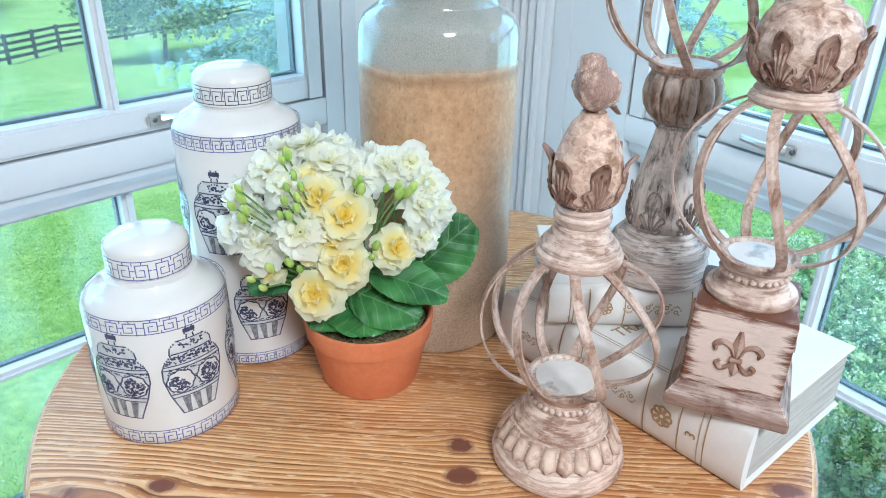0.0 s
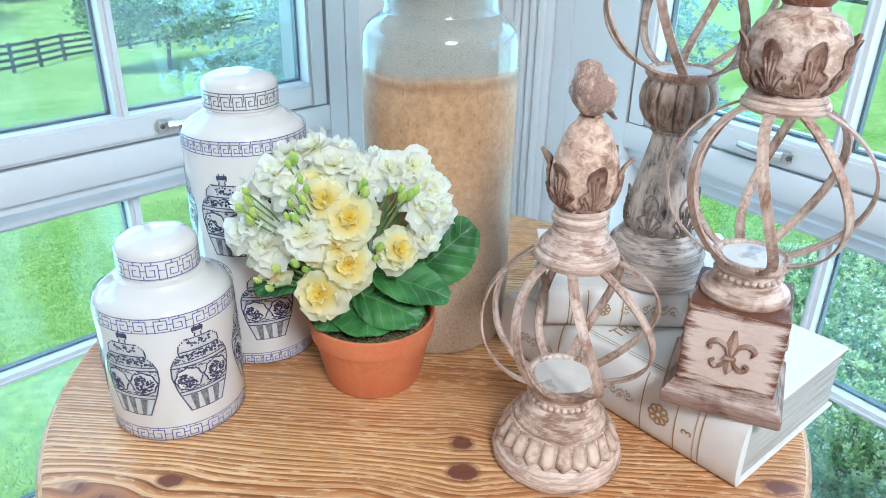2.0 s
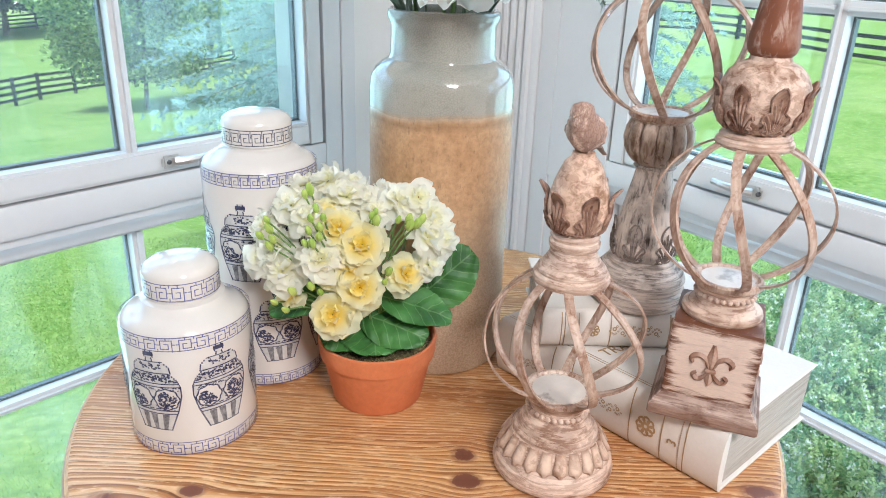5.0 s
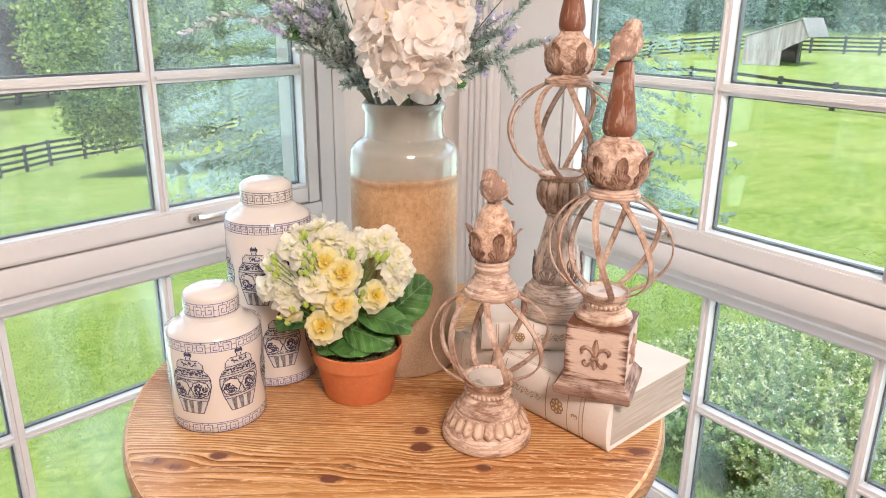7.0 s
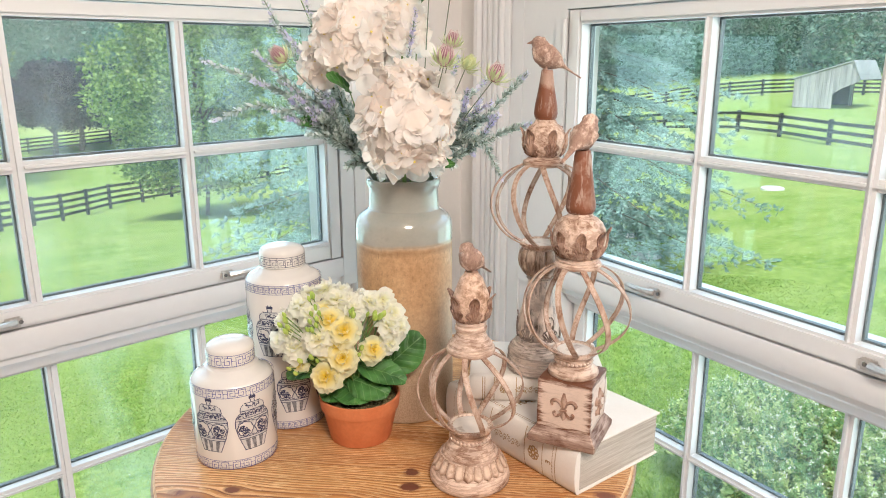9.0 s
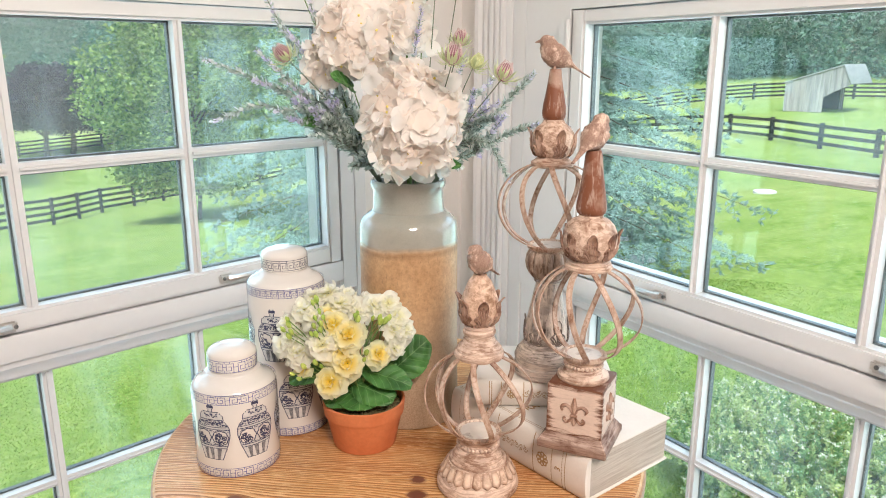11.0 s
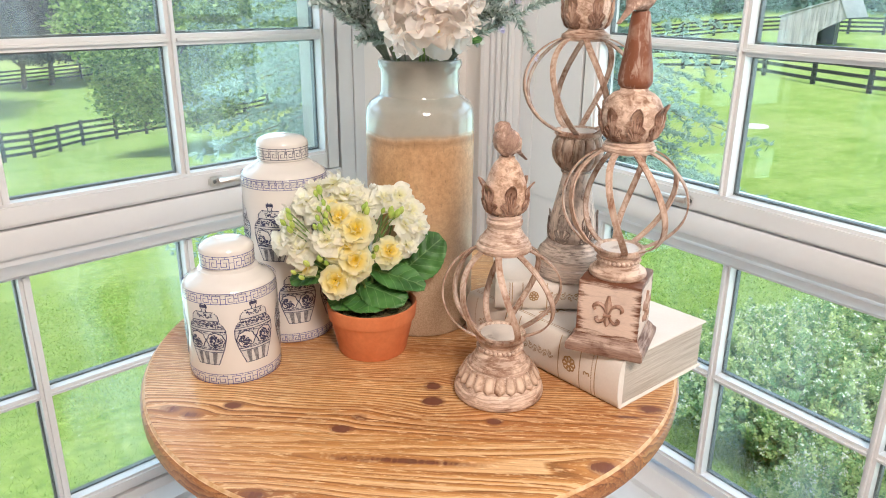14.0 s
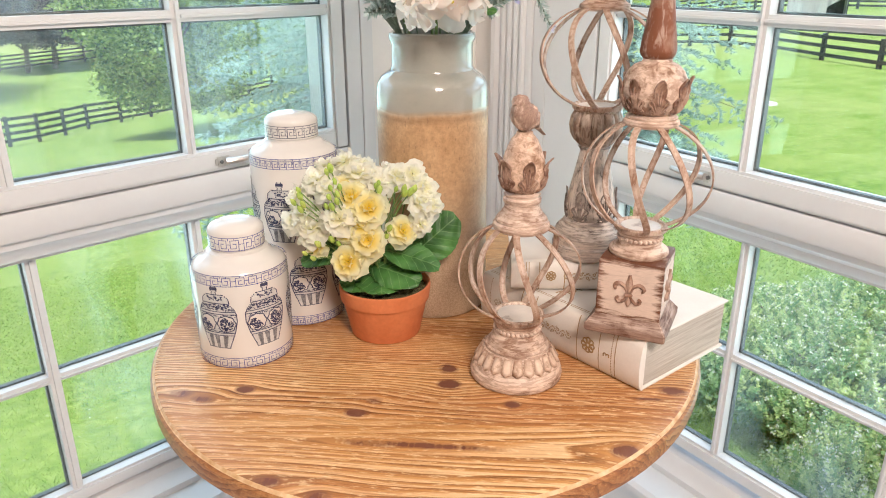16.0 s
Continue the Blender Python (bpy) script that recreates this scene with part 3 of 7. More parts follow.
def lathe(profile, seg=48, wave=None):
    """Turned solid from (radius, z) pairs, from bottom to top. wave(angle, i): factor on the radius."""
    bm = bmesh.new()
    rings = []
    for i, (r, z) in enumerate(profile):
        ring = []
        for k in range(seg):
            a = 2 * math.pi * k / seg
            rr = max(r, 1e-5) * (wave(a, i) if wave else 1)
            ring.append(bm.verts.new((rr * math.cos(a), rr * math.sin(a), z)))
        rings.append(ring)
    for a, b in zip(rings, rings[1:]):
        for k in range(seg):
            bm.faces.new((a[k], a[(k + 1) % seg], b[(k + 1) % seg], b[k]))
    bm.faces.new(rings[0][::-1])
    bm.faces.new(rings[-1])
    return bm

def curve_pts(points, n):
    """Smooth line through the points (Catmull-Rom)."""
    p = [Vector(q) for q in points]
    p = [p[0] * 2 - p[1]] + p + [p[-1] * 2 - p[-2]]
    out = []
    spans = len(p) - 3
    for i in range(n + 1):
        u = i / n * spans
        k = min(int(u), spans - 1)
        t = u - k
        a, b, c, d = p[k:k + 4]
        out.append(0.5 * (2 * b + (c - a) * t + (2 * a - 5 * b + 4 * c - d) * t * t + (3 * b - a - 3 * c + d) * t ** 3))
    return out

def tube(points, radius, seg=8, bm=None, taper=1.0):
    bm = bm or bmesh.new()
    prev = None
    n = len(points)
    for i, p in enumerate(points):
        d = (points[min(i + 1, n - 1)] - points[max(i - 1, 0)]).normalized()
        side = d.orthogonal().normalized()
        if prev is not None:
            side = (prev_side - d * prev_side.dot(d)).normalized()
        up = d.cross(side)
        r = radius * (1 + (taper - 1) * i / max(n - 1, 1))
        ring = [bm.verts.new(p + side * (r * math.cos(2 * math.pi * k / seg)) + up * (r * math.sin(2 * math.pi * k / seg))) for k in range(seg)]
        if prev is not None:
            for k in range(seg):
                bm.faces.new((prev[k], prev[(k + 1) % seg], ring[(k + 1) % seg], ring[k]))
        else:
            bm.faces.new(ring[::-1])
        prev, prev_side = ring, side
    bm.faces.new(prev)
    return bm

def sheet(points, nu, nv, thick, bm=None):
    """Thin solid from a grid: points(u, v) with u in -1..1 and v in 0..1."""
    bm = bm or bmesh.new()
    grid = [[Vector(points(-1 + 2 * i / nu, j / nv)) for i in range(nu + 1)] for j in range(nv + 1)]
    def normal(j, i):
        a = grid[j][min(i + 1, nu)] - grid[j][max(i - 1, 0)]
        b = grid[min(j + 1, nv)][i] - grid[max(j - 1, 0)][i]
        c = a.cross(b)
        return c.normalized() if c.length > 1e-12 else Vector((0, 0, 1))
    top = [[bm.verts.new(grid[j][i] + normal(j, i) * thick / 2) for i in range(nu + 1)] for j in range(nv + 1)]
    bot = [[bm.verts.new(grid[j][i] - normal(j, i) * thick / 2) for i in range(nu + 1)] for j in range(nv + 1)]
    for j in range(nv):
        for i in range(nu):
            bm.faces.new((top[j][i], top[j][i + 1], top[j + 1][i + 1], top[j + 1][i]))
            bm.faces.new((bot[j][i], bot[j + 1][i], bot[j + 1][i + 1], bot[j][i + 1]))
    for j in range(nv):
        bm.faces.new((top[j][0], top[j + 1][0], bot[j + 1][0], bot[j][0]))
        bm.faces.new((top[j][nu], bot[j][nu], bot[j + 1][nu], top[j + 1][nu]))
    for i in range(nu):
        bm.faces.new((top[0][i], bot[0][i], bot[0][i + 1], top[0][i + 1]))
        bm.faces.new((top[nv][i], top[nv][i + 1], bot[nv][i + 1], bot[nv][i]))
    return bm

rnd = random.Random(7)


# ---- room shell ----
def structure(name, bm, material, label, category):
    return tagged(put(name, bm, material), label, category, kind="structure")

structure("floor", box_bm(-3.0, 1.45, -3.2, 1.55, -0.12, 0.0), M_FLOOR, "white painted floor of the sunroom", "floor")
structure("ceiling", box_bm(-3.0, 1.45, -3.2, 1.55, 2.45, 2.6), M_CEIL, "plain white ceiling", "ceiling")
structure("wall_south", box_bm(-3.0, 1.45, -3.35, -3.2, 0, 2.45), M_ROOM, "plain warm painted wall", "wall")
structure("wall_west", box_bm(-3.15, -3.0, -3.35, 1.55, 0, 2.45), M_ROOM, "plain warm painted wall", "wall")

def frame_wall(name, m, s0, s1, o0, o1, z0, z1, label):
    """Wall in window coordinates (s along, d outwards, z up) with one opening."""
    w = tagged(new(name), label, "wall", kind="structure")
    w.matrix_basis = m
    for a, b, c, d in ((s0, o0, 0, 2.45), (o1, s1, 0, 2.45), (o0, o1, 0, z0), (o0, o1, z1, 2.45)):
        part("wall_panel", box_bm(a, b, 0.012, 0.22, c, d), M_WALL, w)
    return w

NORTH = pose(0.03, 1.177, 0, 0, 0, 7.45) @ Matrix.Translation((-0.03, 0, 0))
EAST = pose(1.119, 0.35, 0, 0, 0, -94) @ Matrix.Translation((0.35, 0, 0))
frame_wall("wall_north", NORTH, -3.0, 1.23, -0.40, 0.800, 0.10, 1.545, "white wall round the casement window")
frame_wall("wall_east", EAST, -1.45, 3.2, -1.039, 0.30, 0.10, 1.545, "white wall round the casement window")

def latch(m, s, z, way, label):
    t = tagged(new("window_latch"), label, "window latch", group="window latches")
    t.matrix_basis = m @ Matrix.Translation((s, 0, z))
    bm = box_bm(-0.022, 0.014, -0.006, 0.001, -0.011, 0.011, 0.0045, 2)
    part("plate", bm, M_METAL, t)
    pts = curve_pts([(0.0, -0.008, 0), (0.02 * way, -0.016, 0.001), (0.045 * way, -0.020, 0.003), (0.072 * way, -0.016, 0.004)], 10)
    bm = tube(pts, 0.0075, 8, taper=0.75)
    part("lever", bm, M_METAL, t)
    bm = lathe([(0.0042, -0.002), (0.0042, 0.0012), (0.003, 0.0018)], 12)
    bmesh.ops.transform(bm, matrix=pose(-0.010 * way, -0.006, 0, 90), verts=bm.verts)
    part("screw", bm, M_SCREW, t)
    return t

def pane(parent, s0, s1, z0, z1, d):
    part("pane", box_bm(s0 - 0.004, s1 + 0.004, d, d + 0.004, z0 - 0.004, z1 + 0.004), M_GLASS, parent).visible_shadow = False
    bm = bmesh.new()
    g = 0.0045
    for a, b, c, e in ((s0 - 0.003, s0 + g, z0, z1), (s1 - g, s1 + 0.003, z0, z1), (s0 + g, s1 - g, z0 - 0.003, z0 + g), (s0 + g, s1 - g, z1 - g, z1 + 0.003)):
        q = box_bm(a, b, d + 0.005, d + 0.016, c, e)
        me = bpy.data.meshes.new("tmp")
        q.to_mesh(me)
        q.free()
        bm.from_mesh(me)
        bpy.data.meshes.remove(me)
    part("gasket", bm, M_SPACER, parent, "dark glazing gasket")

def moulded(s0, s1, z0, z1, d0, d1, ease=0.006):
    """Sash member with eased front arrises."""
    bm = box_bm(s0, s1, d0, d1, z0, z1)
    along = 0 if s1 - s0 > z1 - z0 else 2
    front = [e for e in bm.edges if all(abs(v.co.y - d0) < 1e-6 for v in e.verts) and abs(e.verts[0].co[along] - e.verts[1].co[along]) > 1e-5]
    bmesh.ops.bevel(bm, geom=front, offset=ease, segments=2, affect="EDGES")
    return bm

def casement(name, m, s_lo, s_hi, cuts, rows, z_lo, z_hi, d, depth, label, slim):
    w = tagged(new(name), label, "window", kind="structure")
    w.matrix_basis = m
    cols = list(zip(cuts[0::2], cuts[1::2]))
    part("stile", moulded(s_lo, cols[0][0], z_lo, z_hi, d, d + depth), M_PAINT, w)
    part("stile", moulded(cols[-1][1], s_hi, z_lo, z_hi, d, d + depth), M_PAINT, w)
    part("rail", moulded(cols[0][0], cols[-1][1], z_lo, rows[0][0], d + 0.001, d + depth), M_PAINT, w)
    part("rail", moulded(cols[0][0], cols[-1][1], rows[-1][1], z_hi, d + 0.001, d + depth), M_PAINT, w)
    for a, b in zip(cols, cols[1:]):
        part("muntin", moulded(a[1], b[0], rows[0][0], rows[-1][1], d + 0.002, d + depth - 0.004, slim), M_PAINT, w)
    for a, b in zip(rows, rows[1:]):
        for c in cols:
            part("muntin", moulded(c[0], c[1], a[1], b[0], d + 0.003, d + depth - 0.004, slim), M_PAINT, w)
    for c in cols:
        for r in rows:
            pane(w, c[0], c[1], r[0], r[1], d + depth * 0.55)
    return w

LU = (-0.297, 0.001, 0.022, 0.346, 0.365, 0.712)
RU = (-0.830, -0.487, -0.469, -0.135, -0.117, 0.213)
ROWS_U = ((0.918, 1.182), (1.203, 1.473))
ROWS_N = ((0.926, 1.184), (1.206, 1.473))
casement("window_1", NORTH, -0.347, 0.752, LU, ROWS_N, 0.882, 1.505, 0.0, 0.05, "white painted casement window, closed, two rows of panes", 0.008)
casement("window_2", EAST, -0.873, 0.262, RU, ROWS_U, 0.873, 1.505, 0.0, 0.05, "white painted casement window, closed, two rows of panes", 0.008)
for name, m, cuts in (("window_screen_1", NORTH, LU),):
    sc = tagged(new(name), "fine pale insect screen outside the casement", "window screen", kind="structure")
    sc.matrix_basis = m
    part("screen_cloth", box_bm(cuts[0] - 0.01, cuts[-1] + 0.01, 0.062, 0.0625, 0.925, 1.476), M_SCREEN, sc).visible_shadow = False
LL = (-0.284, 0.030, 0.051, 0.372, 0.393, 0.729)
RL = (-0.833, -0.497, -0.478, -0.147, -0.129, 0.208)
casement("window_3", NORTH, -0.345, 0.765, LL, ((0.225, 0.486), (0.502, 0.755)), 0.19, 0.79, 0.085, 0.045, "white fixed lower window with small panes", 0.007)
casement("window_4", EAST, -0.886, 0.257, RL, ((0.245, 0.486), (0.503, 0.755)), 0.21, 0.79, 0.066, 0.045, "white fixed lower window with small panes", 0.007)

def prism(profile, s0, s1):
    """Bar along s with a profile of (d, z) pairs."""
    bm = bmesh.new()
    a = [bm.verts.new((s0, d, z)) for d, z in profile]
    b = [bm.verts.new((s1, d, z)) for d, z in profile]
    n = len(profile)
    for k in range(n):
        bm.faces.new((a[k], a[(k + 1) % n], b[(k + 1) % n], b[k]))
    bm.faces.new(a[::-1])
    bm.faces.new(b)
    return bm

def upright(profile, z0, z1):
    """Bar along z with a profile of (s, d) pairs."""
    bm = bmesh.new()
    a = [bm.verts.new((s, d, z0)) for s, d in profile]
    b = [bm.verts.new((s, d, z1)) for s, d in profile]
    n = len(profile)
    for k in range(n):
        bm.faces.new((a[k], a[(k + 1) % n], b[(k + 1) % n], b[k]))
    bm.faces.new(a[::-1])
    bm.faces.new(b)
    return bm

def trims(m, s0, s1, low, name_no, up=0.0):
    t = tagged(new("window_frame_%d" % name_no), "white moulded window frame with transom and sill", "window frame", kind="structure")
    t.matrix_basis = m
    part("transom", prism([(0.13, 0.762), (0.13, 0.863 + up), (0.004, 0.863 + up), (0.002, 0.860 + up), (0.002, 0.822 + up * 0.6), (0.006, 0.816 + up * 0.6), (0.018, 0.812 + up * 0.6), (0.020, 0.800 + up * 0.5), (0.044, 0.788), (0.048, 0.776), (low - 0.004, 0.764)], s0, s1), M_PAINT, t)
    part("head", prism([(0.13, 1.508), (0.13, 1.60), (-0.012, 1.60), (-0.012, 1.545), (0.0, 1.540), (0.0, 1.508)], s0, s1), M_PAINT, t)
    part("stop", box_bm(s0, s1, 0.052, 0.13, 0.79, 0.90), M_PAINT, t)
    part("sill", prism([(0.15, 0.10), (0.15, 0.19), (low - 0.002, 0.188), (low - 0.012, 0.172), (0.03, 0.160), (0.028, 0.146), (-0.045, 0.142), (-0.055, 0.134), (-0.055, 0.118), (-0.045, 0.110), (-0.012, 0.108), (-0.012, 0.10)], s0 - 0.02, s1 + 0.02), M_PAINT, t)
    part("apron", prism([(0.011, 0.0), (0.011, 0.10), (-0.016, 0.10), (-0.016, 0.0)], s0 - 0.02, s1), M_PAINT, t)
    return t
tn = trims(NORTH, -0.40, 0.800, 0.085, 1, 0.015)
te = trims(EAST, -1.039, 0.30, 0.066, 2, 0.007)
# jambs and casings
part("jamb", upright([(0.7555, 0.0), (0.797, 0.0), (0.797, 0.13), (0.775, 0.13), (0.775, 0.05), (0.7555, 0.05)], 0.80, 1.508), M_PAINT, tn)
part("lower_jamb", box_bm(0.7655, 0.799, 0.03, 0.14, 0.16, 0.80), M_PAINT, tn)
part("casing", upright([(0.798, 0.011), (0.798, -0.0015), (0.7995, -0.003), (0.8325, -0.003), (0.834, -0.0015), (0.834, 0.011)], 0.16, 1.545), M_PAINT, tn)
part("jamb", upright([(-0.8765, 0.0), (-1.038, 0.0), (-1.038, 0.13), (-0.90, 0.13), (-0.90, 0.05), (-0.8765, 0.05)], 0.80, 1.508), M_PAINT, te)
part("lower_jamb", box_bm(-1.038, -0.887, 0.005, 0.14, 0.16, 0.80), M_PAINT, te)
reeds = [(-1.090, 0.011), (-1.090, -0.006), (-1.100, -0.012)]
for c in (-1.116, -1.1405, -1.165, -1.1895):
    reeds += [(c + 0.010, -0.012), (c + 0.007, -0.019), (c, -0.022), (c - 0.007, -0.019), (c - 0.010, -0.012)]
reeds += [(-1.207, -0.014), (-1.214, -0.024), (-1.225, -0.028), (-1.233, -0.022), (-1.234, 0.011)]
part("flat_casing", box_bm(-1.089, -1.039, -0.001, 0.011, 0.0, 1.60, 0.001), M_PAINT, te)
part("reeded_casing", upright(reeds, 0.0, 2.44), M_PAINT, te, "white reeded corner casing")
hinge = tagged(new("hinge"), "white painted hinge on the casement stile", "hinge", group="hinges")
hinge.matrix_basis = EAST @ Matrix.Translation((-0.883, 0, 1.44))
part("leaf", box_bm(-0.022, 0.012, -0.011, -0.001, -0.045, 0.045, 0.003, 2), M_PAINT, hinge)
hb = lathe([(0.006, -0.045), (0.006, 0.045)], 12)
bmesh.ops.transform(hb, matrix=Matrix.Translation((0.013, -0.012, 0)), verts=hb.verts)
part("knuckle", hb, M_PAINT, hinge)

latch(NORTH, 0.420, 0.902, 1, "pewter casement latch on the white bottom rail")
latch(NORTH, -0.036, 0.898, -1, "pewter casement latch on the white bottom rail")
latch(EAST, -0.549, 0.894, -1, "pewter casement latch on the white bottom rail")
latch(EAST, -0.077, 0.894, 1, "pewter casement latch on the white bottom rail")

# ---- table ----
TX, TY, TR, TOP = TABLE[0], TABLE[1], TABLE[2], 0.74
table = thing("round_table", "round knotty pine pedestal table with rounded edge", "table", (TX, TY, 0), GRAIN)
def top_disc():
    r = TR
    return lathe([(r - 0.030, TOP - 0.040), (r - 0.010, TOP - 0.037), (r - 0.001, TOP - 0.028), (r, TOP - 0.016), (r - 0.0015, TOP - 0.0075), (r - 0.0045, TOP - 0.0042), (r - 0.0058, TOP - 0.0042), (r - 0.0085, TOP - 0.0012), (r - 0.0125, TOP - 0.0002), (r - 0.016, TOP), (r * 0.6, TOP), (r * 0.2, TOP)], 120)
edges = [-TR - 0.01, -0.285, -0.150, -0.012, 0.135, 0.275, TR + 0.01]
for a, b in zip(edges, edges[1:]):
    bm = top_disc()
    for y, n in ((a + 0.0003, -1), (b - 0.0003, 1)):
        cut = bmesh.ops.bisect_plane(bm, geom=bm.verts[:] + bm.edges[:] + bm.faces[:], plane_co=(0, y, 0), plane_no=(0, n, 0), clear_outer=True)
        bmesh.ops.holes_fill(bm, edges=[e for e in bm.edges if e.is_boundary])
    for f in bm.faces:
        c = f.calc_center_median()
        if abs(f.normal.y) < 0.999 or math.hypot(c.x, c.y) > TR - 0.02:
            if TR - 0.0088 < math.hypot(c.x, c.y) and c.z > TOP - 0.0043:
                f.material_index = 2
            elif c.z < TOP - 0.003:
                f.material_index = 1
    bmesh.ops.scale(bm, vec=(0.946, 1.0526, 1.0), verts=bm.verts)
    part("board", bm, [M_WOOD, M_WOODEDGE, M_WORNGLINT], table, sharp=30)
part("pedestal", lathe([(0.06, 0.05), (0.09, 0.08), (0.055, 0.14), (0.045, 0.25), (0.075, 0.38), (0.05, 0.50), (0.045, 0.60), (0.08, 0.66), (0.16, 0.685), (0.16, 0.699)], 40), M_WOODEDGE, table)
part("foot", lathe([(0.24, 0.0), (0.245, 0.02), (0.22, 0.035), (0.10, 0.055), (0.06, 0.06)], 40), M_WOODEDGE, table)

# ---- ginger jars ----
def wrap(bm, cells, radius, z_of, lift, a0, index=0):
    """Quads given as (u0, u1, v0, v1) in metres along the girth and up, laid on a cylinder."""
    for u0, u1, v0, v1 in cells:
        n = max(1, int(abs(u1 - u0) / 0.004))
        for i in range(n):
            p, q = u0 + (u1 - u0) * i / n, u0 + (u1 - u0) * (i + 1) / n
            vs = [bm.verts.new(((radius + lift) * math.cos(a0 + u / radius), (radius + lift) * math.sin(a0 + u / radius), v)) for u, v in ((p, v0), (q, v0), (q, v1), (p, v1))]
            bm.faces.new(vs).material_index = index

def key_band(radius, z0, z1, count, line):
    """Key-pattern band."""
    bm = bmesh.new()
    girth = 2 * math.pi * radius
    cell = girth / count
    h = z1 - z0
    bars = [(0, girth, z0, z0 + line), (0, girth, z1 - line, z1)]
    if line > 0.0009:
        paths = []
        for sg in (0, 1):
            side = lambda pts: tuple((1 - x if sg else x, y) for x, y in pts)
            paths += [side(((0.02, 0.5), (0.10, 0.5), (0.10, 0.80), (0.42, 0.80), (0.42, 0.20), (0.20, 0.20), (0.20, 0.54), (0.31, 0.54))), side(((0.10, 0.5), (0.10, 0.0))), side(((0.26, 0.80), (0.26, 1.0)))]
        paths += [((0.42, 0.5), (0.58, 0.5)), ((0.5, 0.0), (0.5, 0.2)), ((0.5, 0.8), (0.5, 1.0))]
        count = count // 2 + 1
        cell = girth / count
    else:
        paths = [((0.06, 0.0), (0.06, 0.78), (0.80, 0.78), (0.80, 0.24), (0.32, 0.24), (0.32, 0.52), (0.56, 0.52)), ((0.80, 0.24), (0.98, 0.24)), ((0.93, 0.50), (0.93, 1.0))]
    for k in range(count):
        for path in paths:
            for (x0, y0), (x1, y1) in zip(path, path[1:]):
                u0, u1 = sorted((k * cell + x0 * cell, k * cell + x1 * cell))
                v0, v1 = sorted((z0 + y0 * h, z0 + y1 * h))
                bars.append((u0 - line / 2, u1 + line / 2, v0 - line / 2 if y0 != 0 else v0, v1 + line / 2 if y1 != 1 else v1))
    wrap(bm, bars, radius, None, 0.0003, 0)
    return bm

def urn_print(radius, zc, height, width, angle, seed):
    """Printed picture of a lidded urn on the jar's side."""
    r = random.Random(seed)
    bm = bmesh.new()
    H, W, z0 = height, width, zc - height / 2
    def half(v):
        pts = [(0, 0.27), (0.10, 0.33), (0.26, 0.43), (0.44, 0.50), (0.56, 0.495), (0.64, 0.44), (0.715, 0.33), (0.72, 0.355), (0.80, 0.335), (0.855, 0.24), (0.87, 0.06), (0.91, 0.05), (0.93, 0.09), (0.97, 0.085), (1.0, 0.03)]
        for (a, x), (b, y) in zip(pts, pts[1:]):
            if a <= v <= b:
                return x + (y - x) * (v - a) / max(b - a, 1e-6)
        return 0.05
    def bar(v0, v1, u0, u1, idx, lift):
        wrap(bm, [(u0 * W, u1 * W, z0 + v0 * H, z0 + v1 * H)], radius, None, lift, angle, idx)
    n = 46
    for i in range(n):
        v0, v1 = i / n, (i + 1) / n
        h = half((v0 + v1) / 2)
        bar(v0, v1, -h, h, 1, 0.0003)
        bar(v0, v1, -h - 0.012, -h + 0.012, 0, 0.0005)
        bar(v0, v1, h - 0.012, h + 0.012, 0, 0.0005)
    for v, w in ((0.0, 0.010), (0.205, 0.012), (0.245, 0.012), (0.545, 0.012), (0.585, 0.012), (0.715, 0.014), (0.855, 0.012), (0.93, 0.05)):
        h = half(v)
        bar(v, v + w, -h, h, 0, 0.0005)
    # dark scrolled shoulder
    for i in range(110):
        v = r.uniform(0.605, 0.70)
        h = half(v) - 0.03
        u, s = r.uniform(-h, h), r.uniform(0.012, 0.05)
        bar(v, v + 0.018, u - s / 2, u + s / 2, 0, 0.0005 + 0.00001 * i)
    for i in range(26):
        v = r.uniform(0.745, 0.83)
        u, s = r.uniform(-0.2, 0.2), r.uniform(0.015, 0.05)
        bar(v, v + 0.02, u - s / 2, u + s / 2, 0, 0.0005 + 0.00001 * i)
    # two lobed medallions on a scrolled ground
    for c in (-0.24, 0.24):
        for i in range(18):
            v = 0.285 + 0.23 * (i + 0.5) / 18
            q = 1 - ((v - 0.40) / 0.125) ** 2
            if q > 0:
                h = 0.205 * math.sqrt(q)
                lo, hi = max(c - h, -half(v) + 0.02), min(c + h, half(v) - 0.02)
                if hi > lo:
                    bar(v - 0.0065, v + 0.0065, lo, hi, 2, 0.00055)
        for k in range(56):
            a = 2 * math.pi * k / 56
            w = 1 + 0.05 * math.cos(8 * a)
            u, v = c + 0.215 * w * math.cos(a), 0.40 + 0.128 * w * math.sin(a)
            if abs(u) < half(v):
                bar(v - 0.007, v + 0.007, u - 0.014, u + 0.014, 0, 0.0006 + 0.00001 * k)
        for i in range(110):
            a, q = r.uniform(0, 6.28), math.sqrt(r.random()) * 0.92
            u, v = c + 0.18 * q * math.cos(a), 0.395 + 0.11 * q * math.sin(a)
            if abs(u) < half(v) - 0.02 and math.sin(9 * u + 14 * v + c) > -0.6:
                z = r.uniform(0.016, 0.05)
                bar(v - 0.009, v + 0.009, u - z / 2, u + z / 2, 0, 0.0008 + 0.00001 * i)
    for i in range(70):
        v = r.uniform(0.27, 0.54)
        u = r.uniform(-1, 1) * (half(v) - 0.03)
        if all(((u - c) / 0.23) ** 2 + ((v - 0.40) / 0.14) ** 2 > 1 for c in (-0.24, 0.24)):
            bar(v - 0.005, v + 0.005, u - 0.016, u + 0.016, 0, 0.0006 + 0.00001 * i)
